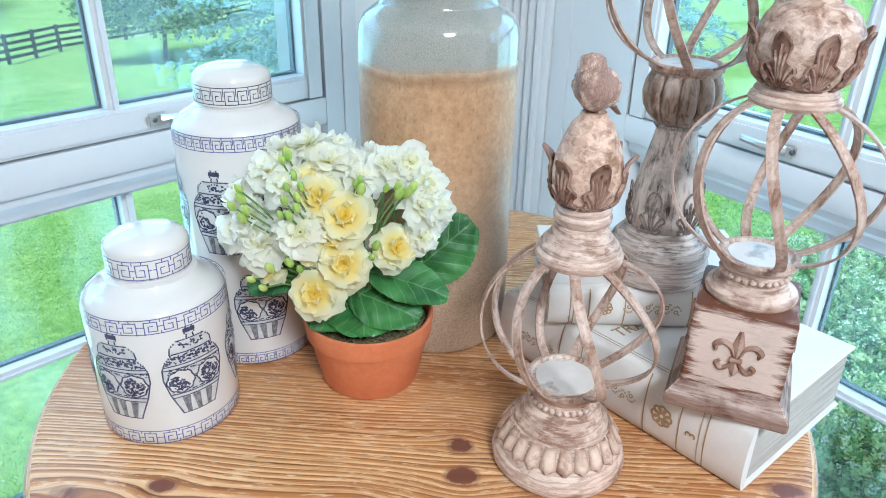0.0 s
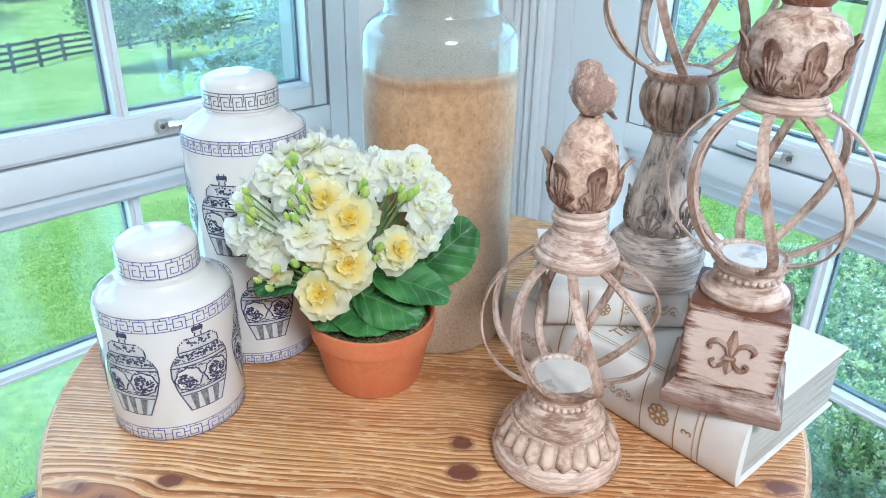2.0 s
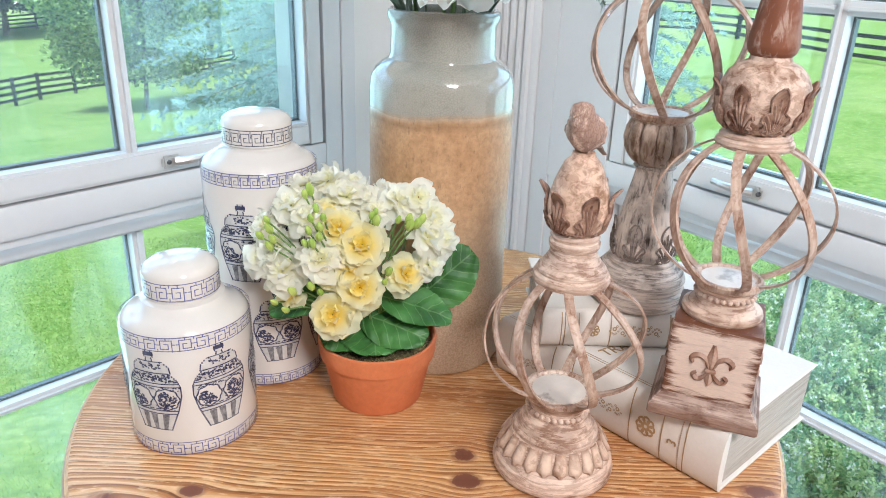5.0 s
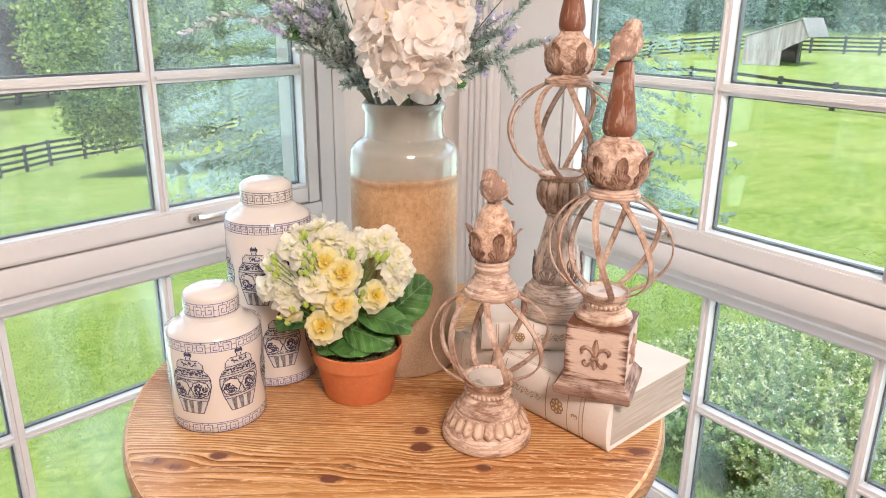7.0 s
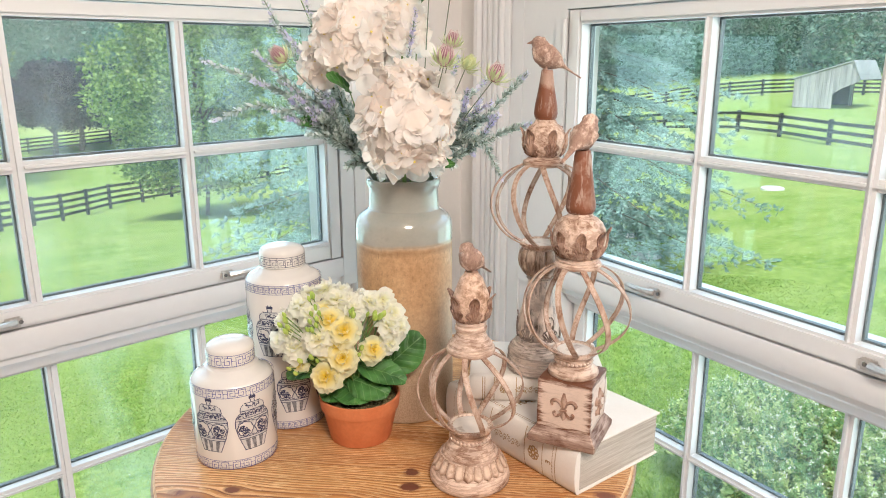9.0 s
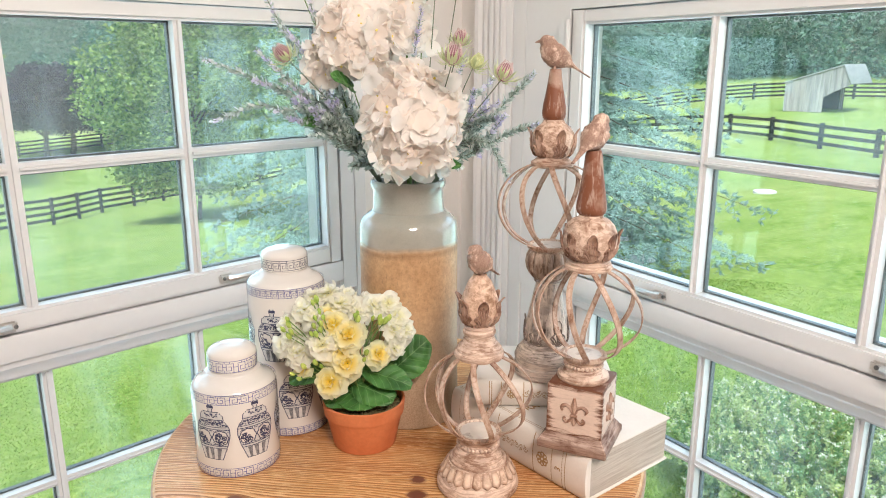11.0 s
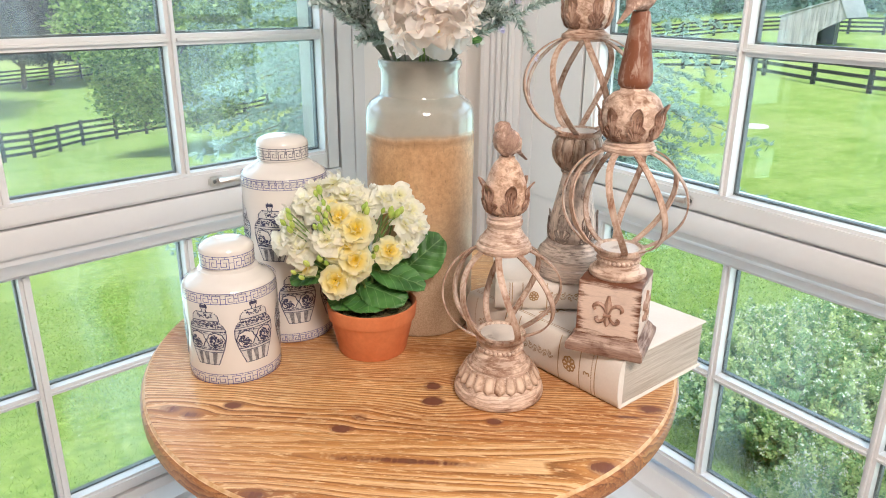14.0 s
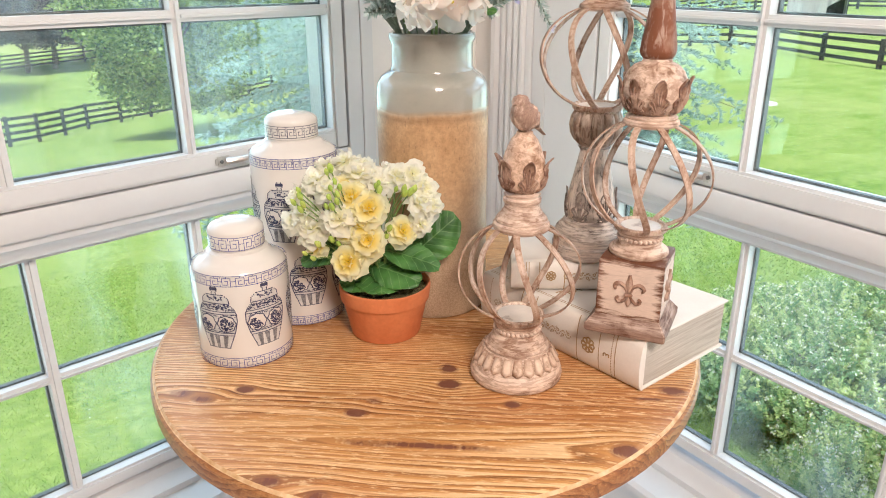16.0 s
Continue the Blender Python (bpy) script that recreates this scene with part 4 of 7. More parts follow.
    # fluted foot
    for c in (-0.21, -0.04, 0.13):
        for i in range(6):
            bar(0.01 + i * 0.032, 0.01 + (i + 1) * 0.032, c - 0.01 * i * (c < 0), c + 0.075 + 0.01 * i * (c > 0), 3, 0.0005)
    for i in range(60):
        v = r.choice((0.255, 0.27, 0.52, 0.535, 0.545))
        h = half(v) - 0.03
        u = r.uniform(-h, h)
        bar(v, v + 0.012, u, u + 0.03, 0, 0.0007 + 0.00001 * i)
    return bm

def ginger_jar(loc, radius, shoulder, lid_z, lid_r, rz, label, bands, urns, line, count, lid_count):
    j = thing("ginger_jar", label, "ginger jar", (*loc, TOP), rz, "lidded jars")
    R = radius
    s = shoulder
    part("body", lathe([(R - 0.006, 0), (R - 0.003, 0.0008), (R - 0.0005, 0.004), (R, 0.01), (R, s - 0.014), (R - 0.0015, s - 0.008), (R - 0.005, s - 0.002), (R - 0.012, s + 0.003), (R - 0.020, s + 0.0065), (lid_r + 0.004, lid_z - 0.004), (lid_r - 0.002, lid_z - 0.002), (lid_r - 0.003, lid_z + 0.001)], 72), M_CERAMIC, j)
    L = lid_z
    h = bands["lid"][1] - L
    lid = part("lid", lathe([(lid_r - 0.002, L + 0.0005), (lid_r, L + 0.002), (lid_r, L + h + 0.003), (lid_r - 0.001, L + h + 0.007), (lid_r - 0.005, L + h + 0.011), (lid_r - 0.013, L + h + 0.0145), (lid_r - 0.025, L + h + 0.0165), (0.006, L + h + 0.0172), (0.0, L + h + 0.0172)], 64), M_CERAMIC, j)
    part("key_band", key_band(lid_r, *bands["lid"], lid_count, line), M_NAVY if line > 0.0009 else M_INK, lid, "blue key-pattern band")
    part("key_band", key_band(R, *bands["top"], count, line), M_NAVY, j, "blue key-pattern band")
    part("key_band", key_band(R, *bands["low"], count, line), M_NAVY, j, "blue key-pattern band")
    for k, (zc, off) in enumerate(urns):
        first = None
        for i in range(6):
            a = radians(off + 60 * i)
            if first is None:
                first = part("printed_urn", urn_print(R, zc, 0.096, 0.060, 0.0, 11 + k), [M_INK, M_GREYPRINT, M_CERAMIC, M_GREYINK], j, "navy printed urn picture")
                first.matrix_basis = Matrix.Rotation(a, 4, "Z")
            else:
                again(first, Matrix.Rotation(a, 4, "Z"))
    return j
ginger_jar((0.2295, 0.7155), 0.0685, 0.150, 0.168, 0.0395, 0, "short white porcelain lidded jar with blue key bands and printed urns", {"lid": (0.1705, 0.190), "top": (0.129, 0.145), "low": (0.0025, 0.0185)}, [(0.082, -85)], 0.00095, 22, 13)
ginger_jar((0.362, 0.785), 0.0680, 0.281, 0.296, 0.0405, 0, "tall white porcelain lidded jar with blue key bands and printed urns", {"lid": (0.300, 0.318), "top": (0.259, 0.275), "low": (0.003, 0.018)}, [(0.084, -107), (0.192, -77)], 0.00085, 40, 20)

# ---- stoneware vase ----
VX, VY = 0.562, 0.687
vase = thing("vase", "tall stoneware vase with tan body and grey-blue crackle glazed shoulder", "vase", (VX, VY, TOP))
vp = [(0.080, 0.0), (0.086, 0.002), (0.089, 0.008), (0.0895, 0.05), (0.0885, 0.20), (0.0885, 0.335), (0.0885, 0.358), (0.0865, 0.372), (0.081, 0.382), (0.072, 0.389), (0.0655, 0.393), (0.0635, 0.399), (0.063, 0.420), (0.0635, 0.432), (0.0665, 0.437), (0.0675, 0.442), (0.0662, 0.4475), (0.0635, 0.449), (0.0605, 0.446), (0.059, 0.438), (0.058, 0.40), (0.075, 0.37), (0.080, 0.30), (0.080, 0.02), (0.0, 0.018)]
part("body", lathe(vp[:10] + [(0.0640, 0.394), (0.0600, 0.392), (0.066, 0.384), (0.075, 0.37), (0.080, 0.30), (0.080, 0.02), (0.0, 0.018)], 80), M_VASE, vase)
part("neck", lathe([(0.0605, 0.3925)] + vp[10:20] + [(0.058, 0.3925)], 80), M_VASE, vase, "glazed collar with rolled rim")

# ---- books ----
def book(corner, angle, length, width, thick, label, ornaments, dots):
    """A lying book: spine along local x from the corner, pages towards local +y."""
    b = thing("book", label, "book", corner, angle, "stacked books")
    c, o = 0.0035, 0.004
    part("cover", box_bm(0, length, 0.0118, width, 0, c, 0.0010, 1), M_COVER, b)
    part("cover", box_bm(0, length, 0.0118, width, thick - c, thick, 0.0010, 1), M_COVER, b)
    bm = bmesh.new()
    pr = []
    for i in range(9):
        a = math.pi * (-0.5 + i / 8)
        pr.append((0.010 - 0.010 * math.cos(a), thick / 2 + (thick / 2 - 0.0004) * math.sin(a)))
    pr += [(0.0122, thick - 0.0004), (0.0122, 0.0004)]
    n = len(pr)
    lo = [bm.verts.new((0, y, z)) for y, z in pr]
    hi = [bm.verts.new((length, y, z)) for y, z in pr]
    for k in range(n):
        bm.faces.new((lo[k], lo[(k + 1) % n], hi[(k + 1) % n], hi[k]))
    bm.faces.new(lo)
    bm.faces.new(hi[::-1])
    spine = part("spine", bm, M_COVER, b, sharp=50)
    part("page_block", box_bm(o, length - o, 0.012, width - o, c + 0.0002, thick - c - 0.0002), M_PAGES, b)
    def y_at(z):
        s = max(-1, min(1, (z - thick / 2) / (thick / 2)))
        return 0.010 - 0.010 * math.sqrt(1 - s * s) - 0.0006
    def rule(x, w, z0=0.002, z1=None, dotted=False):
        z1 = z1 or thick - 0.002
        bm = bmesh.new()
        steps = 28 if dotted else 12
        for i in range(steps):
            a, e = z0 + (z1 - z0) * i / steps, z0 + (z1 - z0) * (i + (0.55 if dotted else 1)) / steps
            q = [bm.verts.new(p) for p in ((x, y_at(a), a), (x + w, y_at(a), a), (x + w, y_at(e), e), (x, y_at(e), e))]
            bm.faces.new(q)
        part("rule", bm, M_GOLD, spine, "tan stamped rule")
    for x, w, d in dots:
        rule(x, w, dotted=d)
    def scroll(x, z, size, kind):
        bm = bmesh.new()
        if kind == "rosette":
            petals = [(x + size * 0.55 * math.cos(a), z + size * 0.55 * math.sin(a), size * 0.36) for a in [math.pi / 4 * k for k in range(8)]] + [(x, z, size * 0.3)]
        else:
            petals = []
            for k in range(26):
                u = -1 + 2 * k / 25
                petals.append((x + u * size, z + 0.0042 * math.sin(u * 9.4), 0.0013))
            for k in range(6):
                u = -0.83 + 1.66 * k / 5
                petals.append((x + u * size, z - 0.0026 * math.sin(u * 9.4), size * 0.085))
                petals.append((x + (u + 0.10) * size, z - 0.0058 * math.sin(u * 9.4), size * 0.05))
        for px, pz, r in petals:
            ring = []
            for k in range(12):
                a = 2 * math.pi * k / 12
                zz = pz + r * math.sin(a)
                ring.append((px + r * math.cos(a), zz, px + 0.5 * r * math.cos(a), pz + 0.5 * r * math.sin(a)))
            for k in range(12):
                p, q = ring[k], ring[(k + 1) % 12]
                vs = [bm.verts.new((p[0], y_at(p[1]), p[1])), bm.verts.new((q[0], y_at(q[1]), q[1])), bm.verts.new((q[2], y_at(q[3]), q[3])), bm.verts.new((p[2], y_at(p[3]), p[3]))]
                bm.faces.new(vs)
        tagged(part("stamping", bm, M_GOLD, spine, "tan stamped ornament"), kind="stuff")
    for x, z, size, kind in ornaments:
        scroll(x, z, size, kind)
    return b, spine

# lower book: spine runs away from the near corner; mirrored so that the pages lie on the other side
def flip(b):
    for o in b.children_recursive:
        if o.data and not o.data.get("flipped"):
            o.data.transform(Matrix.Diagonal((1, -1, 1, 1)))
            o.data.flip_normals()
            o.data["flipped"] = 1
B1 = (0.591, 0.268)
T1 = 0.077
low_book, low_spine = book((*B1, TOP), 90 + 2.0, 0.315, 0.212, T1, "thick ivory cloth book with tan stamped spine, lying flat", [(0.088, 0.038, 0.014, "rosette"), (0.150, 0.038, 0.030, "scroll"), (0.255, 0.038, 0.026, "scroll")], [(0.040, 0.0012, False), (0.046, 0.0016, True), (0.068, 0.0012, False), (0.108, 0.0014, False), (0.192, 0.0014, False), (0.222, 0.0014, False), (0.290, 0.0014, True)])
flip(low_book)
U_DIR = (0.77, -0.64)
up_book, up_spine = book((0.567, 0.497, TOP + T1 + 0.0005), math.degrees(math.atan2(U_DIR[1], U_DIR[0])), 0.235, 0.165, 0.048, "thinner ivory cloth book lying on a thicker one", [(0.060, 0.026, 0.009, "rosette"), (0.110, 0.026, 0.030, "scroll")], [(0.022, 0.0012, False), (0.026, 0.0012, False), (0.042, 0.0014, False), (0.080, 0.0014, False), (0.150, 0.0014, False), (0.205, 0.0014, False)])

def lettering(text, size, m, parent, material):
    cu = bpy.data.curves.new("lettering", "FONT")
    cu.body, cu.size, cu.extrude = text, size, 0.0002
    cu.align_x, cu.align_y = "CENTER", "CENTER"
    tmp = bpy.data.objects.new("tmp", cu)
    scene.collection.objects.link(tmp)
    dg = bpy.context.evaluated_depsgraph_get()
    me = bpy.data.meshes.new_from_object(tmp.evaluated_get(dg))
    bpy.data.objects.remove(tmp)
    me.materials.clear()
    me.materials.append(material)
    ob = new("lettering", me)
    ob.parent = parent
    ob.matrix_basis = m
    return ob
lettering("3", 0.016, Matrix(((0, -1, 0, 0.056), (0, 0, 1, 0.0008), (1, 0, 0, 0.036), (0, 0, 0, 1))), low_spine, M_GOLD)
for y0 in (0.016, 0.020):
    part("cover_rule", box_bm(0.006, 0.309, -y0 - 0.0007, -y0, T1 - 0.0002, T1 + 0.0003), M_GOLD, low_book, "tan stamped rule")
lettering("TRA", 0.022, low_book.matrix_basis.inverted() @ pose(0.6375, 0.4415, TOP + T1 + 0.0003, 0, 0, -7), low_book, M_GOLD)

# ---- finials ----
CAGE, TWIST = 0.0825, 0.70
def rib_mesh(z_lo, r_lo, z_hi, r_hi, zc, R):
    """Flat iron strap bowed from the dish to the cap, slightly twisted round the cage."""
    a0, a1 = -math.acos(r_lo / R), math.acos(r_hi / R)
    b0, b1 = (zc - z_lo) / math.sin(-a0), (z_hi - zc) / math.sin(a1)
    def pts(u, v):
        a = a0 + (a1 - a0) * v
        r, z = R * math.cos(a), zc + (b0 if a < 0 else b1) * math.sin(a)
        turn = TWIST * (0.5 - v)
        y = u * 0.0044
        return (r * math.cos(turn) - y * math.sin(turn), r * math.sin(turn) + y * math.cos(turn), z)
    return sheet(pts, 2, 28, 0.0020)

def palmette(height, width, skin, curl):
    """Carved acanthus leaf on a bulb: lobed foot, tall rounded tongue whose tip springs outwards, raised ribs
    fanning from the foot. skin(z): how far out the bulb stands at that height over the foot."""
    bm = bmesh.new()
    def flare(z):
        return curl * max(0, z / height - 0.72) ** 1.4 * 5.9
    def lay(y, z, lift):
        return (skin(max(0, z)) - 11 * y * y + flare(z) + lift, y, z)
    outline = [(0, 0.12), (0.05, 0.34), (0.12, 0.40), (0.17, 0.30), (0.24, 0.34), (0.32, 0.47), (0.40, 0.46), (0.46, 0.30), (0.50, 0.22), (0.58, 0.25), (0.72, 0.28), (0.86, 0.23), (0.95, 0.13), (1.0, 0.04)]
    def half(v):
        for (p, w0), (q, w1) in zip(outline, outline[1:]):
            if p <= v <= q:
                return w0 + (w1 - w0) * (v - p) / (q - p)
        return 0.04
    sheet(lambda u, v: lay(u * half(v) * width, v * height, 0.0008), 8, 28, 0.0016, bm)
    for f in bm.faces:
        f.material_index = 1
    # raised rolled rim along both sides
    for sg in (-1, 1):
        line = [Vector(lay(sg * half(v) * width * 0.93, v * height, 0.0016)) for v in [k / 26 for k in range(27)]]
        tube(line, 0.0011, 5, bm)
    def finger(line, w):
        c = curve_pts([(0, y * width, z * height) for y, z in line], 12)
        def pts(u, v):
            i = min(int(v * 12), 11)
            p = c[i].lerp(c[i + 1], v * 12 - i)
            d = (c[i + 1] - c[i]).normalized()
            ww = w * width * (0.45 + 0.55 * v) * (1 if v < 0.85 else math.sqrt(max(0.03, 1 - ((v - 0.85) / 0.15) ** 2)))
            return lay(p.y - d.z * u * ww, p.z + d.y * u * ww, 0.0012 + 0.0020 * (1 - u * u) * (0.5 + 0.5 * v))
        sheet(pts, 4, 12, 0.0008, bm)
    finger([(0, 0.02), (0, 0.40), (0, 0.78)], 0.055)
    for sg in (-1, 1):
        finger([(sg * 0.03, 0.03), (sg * 0.08, 0.38), (sg * 0.16, 0.66)], 0.045)
        finger([(sg * 0.05, 0.03), (sg * 0.18, 0.26), (sg * 0.36, 0.44)], 0.050)
        finger([(sg * 0.07, 0.02), (sg * 0.20, 0.14), (sg * 0.36, 0.30)], 0.042)
        finger([(sg * 0.06, 0.0), (sg * 0.22, 0.01), (sg * 0.32, 0.08), (sg * 0.24, 0.12)], 0.035)
    return bm

def bird_bm(scale, face):
    """Small perched bird, one plain body."""
    bm = bmesh.new()
    path = curve_pts([(0, -2.05, -0.35), (0, -1.45, 0.02), (0, -0.95, 0.35), (0, -0.45, 0.66), (0, 0.05, 0.92), (0, 0.36, 1.28), (0, 0.50, 1.62), (0, 0.62, 1.90), (0, 0.66, 2.08)], 40)
    rads = curve_pts([(0.10, 0.05, 0), (0.17, 0.06, 0), (0.26, 0.16, 0), (0.52, 0.56, 0), (0.64, 0.72, 0), (0.56, 0.64, 0), (0.44, 0.48, 0), (0.38, 0.40, 0), (0.10, 0.10, 0)], 40)
    prev = None
    n = 22
    for i, (p, r) in enumerate(zip(path, rads)):
        d = (path[min(i + 1, 40)] - path[max(i - 1, 0)]).normalized()
        up = Vector((1, 0, 0)).cross(d).normalized()
        ring = []
        for k in range(n):
            a = 2 * math.pi * k / n
            f = 1 + 0.07 * math.sin(i * 2.1 + 5 * a) * math.sin(i * 0.9 + 3 * a) + 0.05 * math.cos(i * 2.6) * (abs(math.sin(a)) < 0.6)
            wing = 1 + (0.16 if 8 < i < 24 and abs(math.cos(a)) > 0.55 and math.sin(a) > -0.5 else 0)
            ring.append(bm.verts.new(p + Vector((1, 0, 0)) * (r.x * f * wing * math.cos(a)) + up * (r.y * f * math.sin(a))))
        if prev:
            for k in range(n):
                bm.faces.new((prev[k], prev[(k + 1) % n], ring[(k + 1) % n], ring[k]))
        else:
            bm.faces.new(ring[::-1])
        prev = ring
    bm.faces.new(prev)
    tube([Vector((0, 0.86, 1.74)), Vector((0, 1.10, 1.70)), Vector((0, 1.28, 1.66))], 0.12, 8, bm, 0.15)
    for sgn in (-1, 1):
        tube([Vector((sgn * 0.2, 0.1, 0.5)), Vector((sgn * 0.22, 0.12, 0.0))], 0.12, 6, bm, 0.9)
    bmesh.ops.transform(bm, matrix=pose(0, 0, 0, 0, 0, face) @ Matrix.Scale(scale, 4), verts=bm.verts)
    return bm

def spun(first, n, m0=Matrix(), start=0.0):
    first.matrix_basis = Matrix.Rotation(start, 4, "Z") @ m0
    for k in range(1, n):
        again(first, Matrix.Rotation(start + 2 * math.pi * k / n, 4, "Z") @ m0)

def beads(f, r, z, n, size):
    bm = bmesh.new()
    bmesh.ops.create_icosphere(bm, subdivisions=2, radius=size)
    spun(part("bead", bm, M_BEAD, f), n, Matrix.Translation((r, 0, z)))

def cage(f, z_dish, r_dish, z_cap, r_cap, zc, ribs=8, start=0.2, R=CAGE):
    part("dish", lathe([(r_dish - 0.006, z_dish - 0.008), (r_dish, z_dish - 0.003), (r_dish, z_dish + 0.001), (r_dish - 0.0015, z_dish + 0.003), (r_dish - 0.0045, z_dish + 0.003), (r_dish - 0.006, z_dish + 0.0005), (r_dish - 0.008, z_dish)], 48), M_RIB, f)
    part("plate", lathe([(r_dish - 0.0085, z_dish - 0.001), (r_dish - 0.009, z_dish + 0.0012), (0.004, z_dish + 0.0016)], 40), M_MIRROR, f, "distressed white plate")
    rib = part("rib", rib_mesh(z_dish + 0.001, r_dish - 0.004, z_cap, r_cap, zc, R), M_RIB, f, "painted flat iron strap")
    spun(rib, ribs, start=start)

def crown(f, z, height, width, bulb, curl, n, start, material, back=None):
    """Leaves laid on the bulb whose outline is given as (radius, z) pairs."""
    def skin(q):
        zz = z + q
        for (r0, z0), (r1, z1) in zip(bulb, bulb[1:]):
            if z0 <= zz <= z1:
                return r0 + (r1 - r0) * (zz - z0) / (z1 - z0)
        return bulb[-1][0]
    widest = max(r for r, q in bulb)
    peak = max(q for r, q in bulb if r == widest)
    leaf = part("acanthus_leaf", palmette(height, width, lambda q: skin(q) if z + q < peak else max(skin(q), widest - 0.10 * (z + q - peak)), curl), [material, back or M_LEAFBACK], f)
    spun(leaf, n, Matrix.Translation((0, 0, z)), start)

fa = thing("finial", "small whitewashed finial with iron cage and perched bird, round base", "finial", (0.499, 0.409, TOP), 0, "bird finials")
part("base", lathe(close_rings([(0.060, 0), (0.0635, 0.003), (0.0645, 0.009), (0.0625, 0.017), (0.058, 0.0235), (0.0565, 0.0255), (0.055, 0.027), (0.050, 0.040), (0.0465, 0.0455), (0.045, 0.047), (0.0445, 0.050), (0.041, 0.052), (0.0385, 0.058), (0.034, 0.066), (0.031, 0.069), (0.030, 0.080), (0.0345, 0.086), (0.035, 0.089)]), 64), M_WASH, fa)
def lobe_bm(h, w):
    def pts(u, v):
        ww = w / 2 * (0.55 + 0.45 * v) * (1 if v < 0.8 else math.sqrt(max(0.02, 1 - ((v - 0.8) / 0.2) ** 2)))
        return (0.0036 * (1 - u * u) * (0.5 + 0.5 * v) + v * 0.0105, u * ww, -v * h)
    return sheet(pts, 6, 8, 0.0025)
spun(part("gadroon", lobe_bm(0.021, 0.0155), M_GADROON, fa), 22, Matrix.Translation((0.0458, 0, 0.0465)))
beads(fa, 0.0312, 0.0745, 30, 0.0028)
cage(fa, 0.093, 0.0365, 0.222, 0.030, 0.157)
part("cap", lathe(close_rings([(0.030, 0.216), (0.0365, 0.219), (0.038, 0.223), (0.0372, 0.227), (0.034, 0.2295), (0.0345, 0.2315), (0.033, 0.2345), (0.028, 0.240), (0.0235, 0.247), (0.0225, 0.253), (0.0245, 0.256), (0.0248, 0.260), (0.0225, 0.263), (0.0238, 0.266), (0.022, 0.269), (0.0185, 0.271)]), 56), M_WASH, fa)
CUP_A = [(0.0185, 0.270), (0.0255, 0.276), (0.0285, 0.287), (0.0290, 0.298), (0.0272, 0.310), (0.0240, 0.320), (0.0205, 0.329), (0.0170, 0.337), (0.0115, 0.343), (0.0100, 0.347)]
part("cup", lathe(close_rings(CUP_A), 44), M_WASHCUP, fa)
crown(fa, 0.2695, 0.046, 0.028, CUP_A, 0.0095, 6, 0.02, M_WASHLEAF)
part("bird", bird_bm(0.0245, 106), M_FEATHER, fa).matrix_basis = pose(0, 0, 0.343)

fc = thing("finial", "whitewashed finial on a carved square block, iron cage and bird", "finial", (0.631, 0.318, TOP + T1 + 0.0005), 27.0, "bird finials")
def square(profile, material, name):
    bm = bmesh.new()
    rings = [[bm.verts.new((sx * h, sy * h, z)) for sx, sy in ((1, 1), (-1, 1), (-1, -1), (1, -1))] for h, z in profile]
    for a, b in zip(rings, rings[1:]):
        for k in range(4):
            bm.faces.new((a[k], a[(k + 1) % 4], b[(k + 1) % 4], b[k]))
    bm.faces.new(rings[0][::-1])
    bm.faces.new(rings[-1])
    bmesh.ops.bevel(bm, geom=[e for e in bm.edges if abs(e.verts[0].co.z - e.verts[1].co.z) > 1e-5], offset=0.0012, segments=2, affect="EDGES")
    return part(name, bm, material, fc)
square([(0.0525, 0), (0.0535, 0.002), (0.0535, 0.010), (0.0525, 0.012), (0.0505, 0.0135), (0.048, 0.018), (0.0445, 0.0225), (0.0435, 0.024)], M_PLINTH, "plinth")
square([(0.0425, 0.024), (0.0425, 0.100), (0.0415, 0.103), (0.039, 0.104)], M_WASHBLOCK, "block")
def fleur_blade(points, w, n=12):
    bm = bmesh.new()
    c = curve_pts(points, n)
    def pts(u, v):
        i = min(int(v * n), n - 1)
        p = c[i].lerp(c[i + 1], v * n - i)
        d = (c[i + 1] - c[i]).normalized()
        side = Vector((0, -d.z, d.y))
        q = p + side * (u * w(v))
        return (q.x - 0.0030 * (1 - abs(u)), q.y, q.z)
    return sheet(pts, 4, n, 0.001, bm)
BLADES = [("petal", [(0, 0, -0.004), (0, 0, 0.008), (0, 0, 0.024)], lambda v: 0.0012 + 0.0052 * math.sin(math.pi * v ** 0.8) * (1 - v * 0.35)),
          ("foot", [(0, 0, -0.005), (0, 0, -0.013), (0, 0, -0.021)], lambda v: 0.0010 + 0.0036 * math.sin(math.pi * v))]
for sg in (-1, 1):
    BLADES.append(("petal", [(0, sg * 0.001, -0.005), (0, sg * 0.005, 0.006), (0, sg * 0.013, 0.0105), (0, sg * 0.019, 0.006), (0, sg * 0.0175, 0.001)], lambda v: 0.0009 + 0.0021 * math.sin(math.pi * v ** 1.4)))
    BLADES.append(("scroll", [(0, sg * 0.001, -0.005), (0, sg * 0.005, -0.012), (0, sg * 0.011, -0.0165), (0, sg * 0.0155, -0.012), (0, sg * 0.0125, -0.0085)], lambda v: 0.0009 + 0.0016 * math.sin(math.pi * v ** 1.4)))
fl = part("fleur_de_lis", box_bm(-0.0045, 0.0, -0.0055, 0.0055, -0.0065, -0.0025, 0.001), M_FLEUR, fc, "carved fleur-de-lis")
bits = []
for name, pts, w in BLADES:
    bits.append(part(name, fleur_blade(pts, w), M_FLEUR, fl))
spun(fl, 4, Matrix.Translation((-0.0424, 0, 0.062)))
for o in [c for c in fc.children if c.data == fl.data and c != fl]:
    for q in bits:
        again(q, Matrix()).parent = o
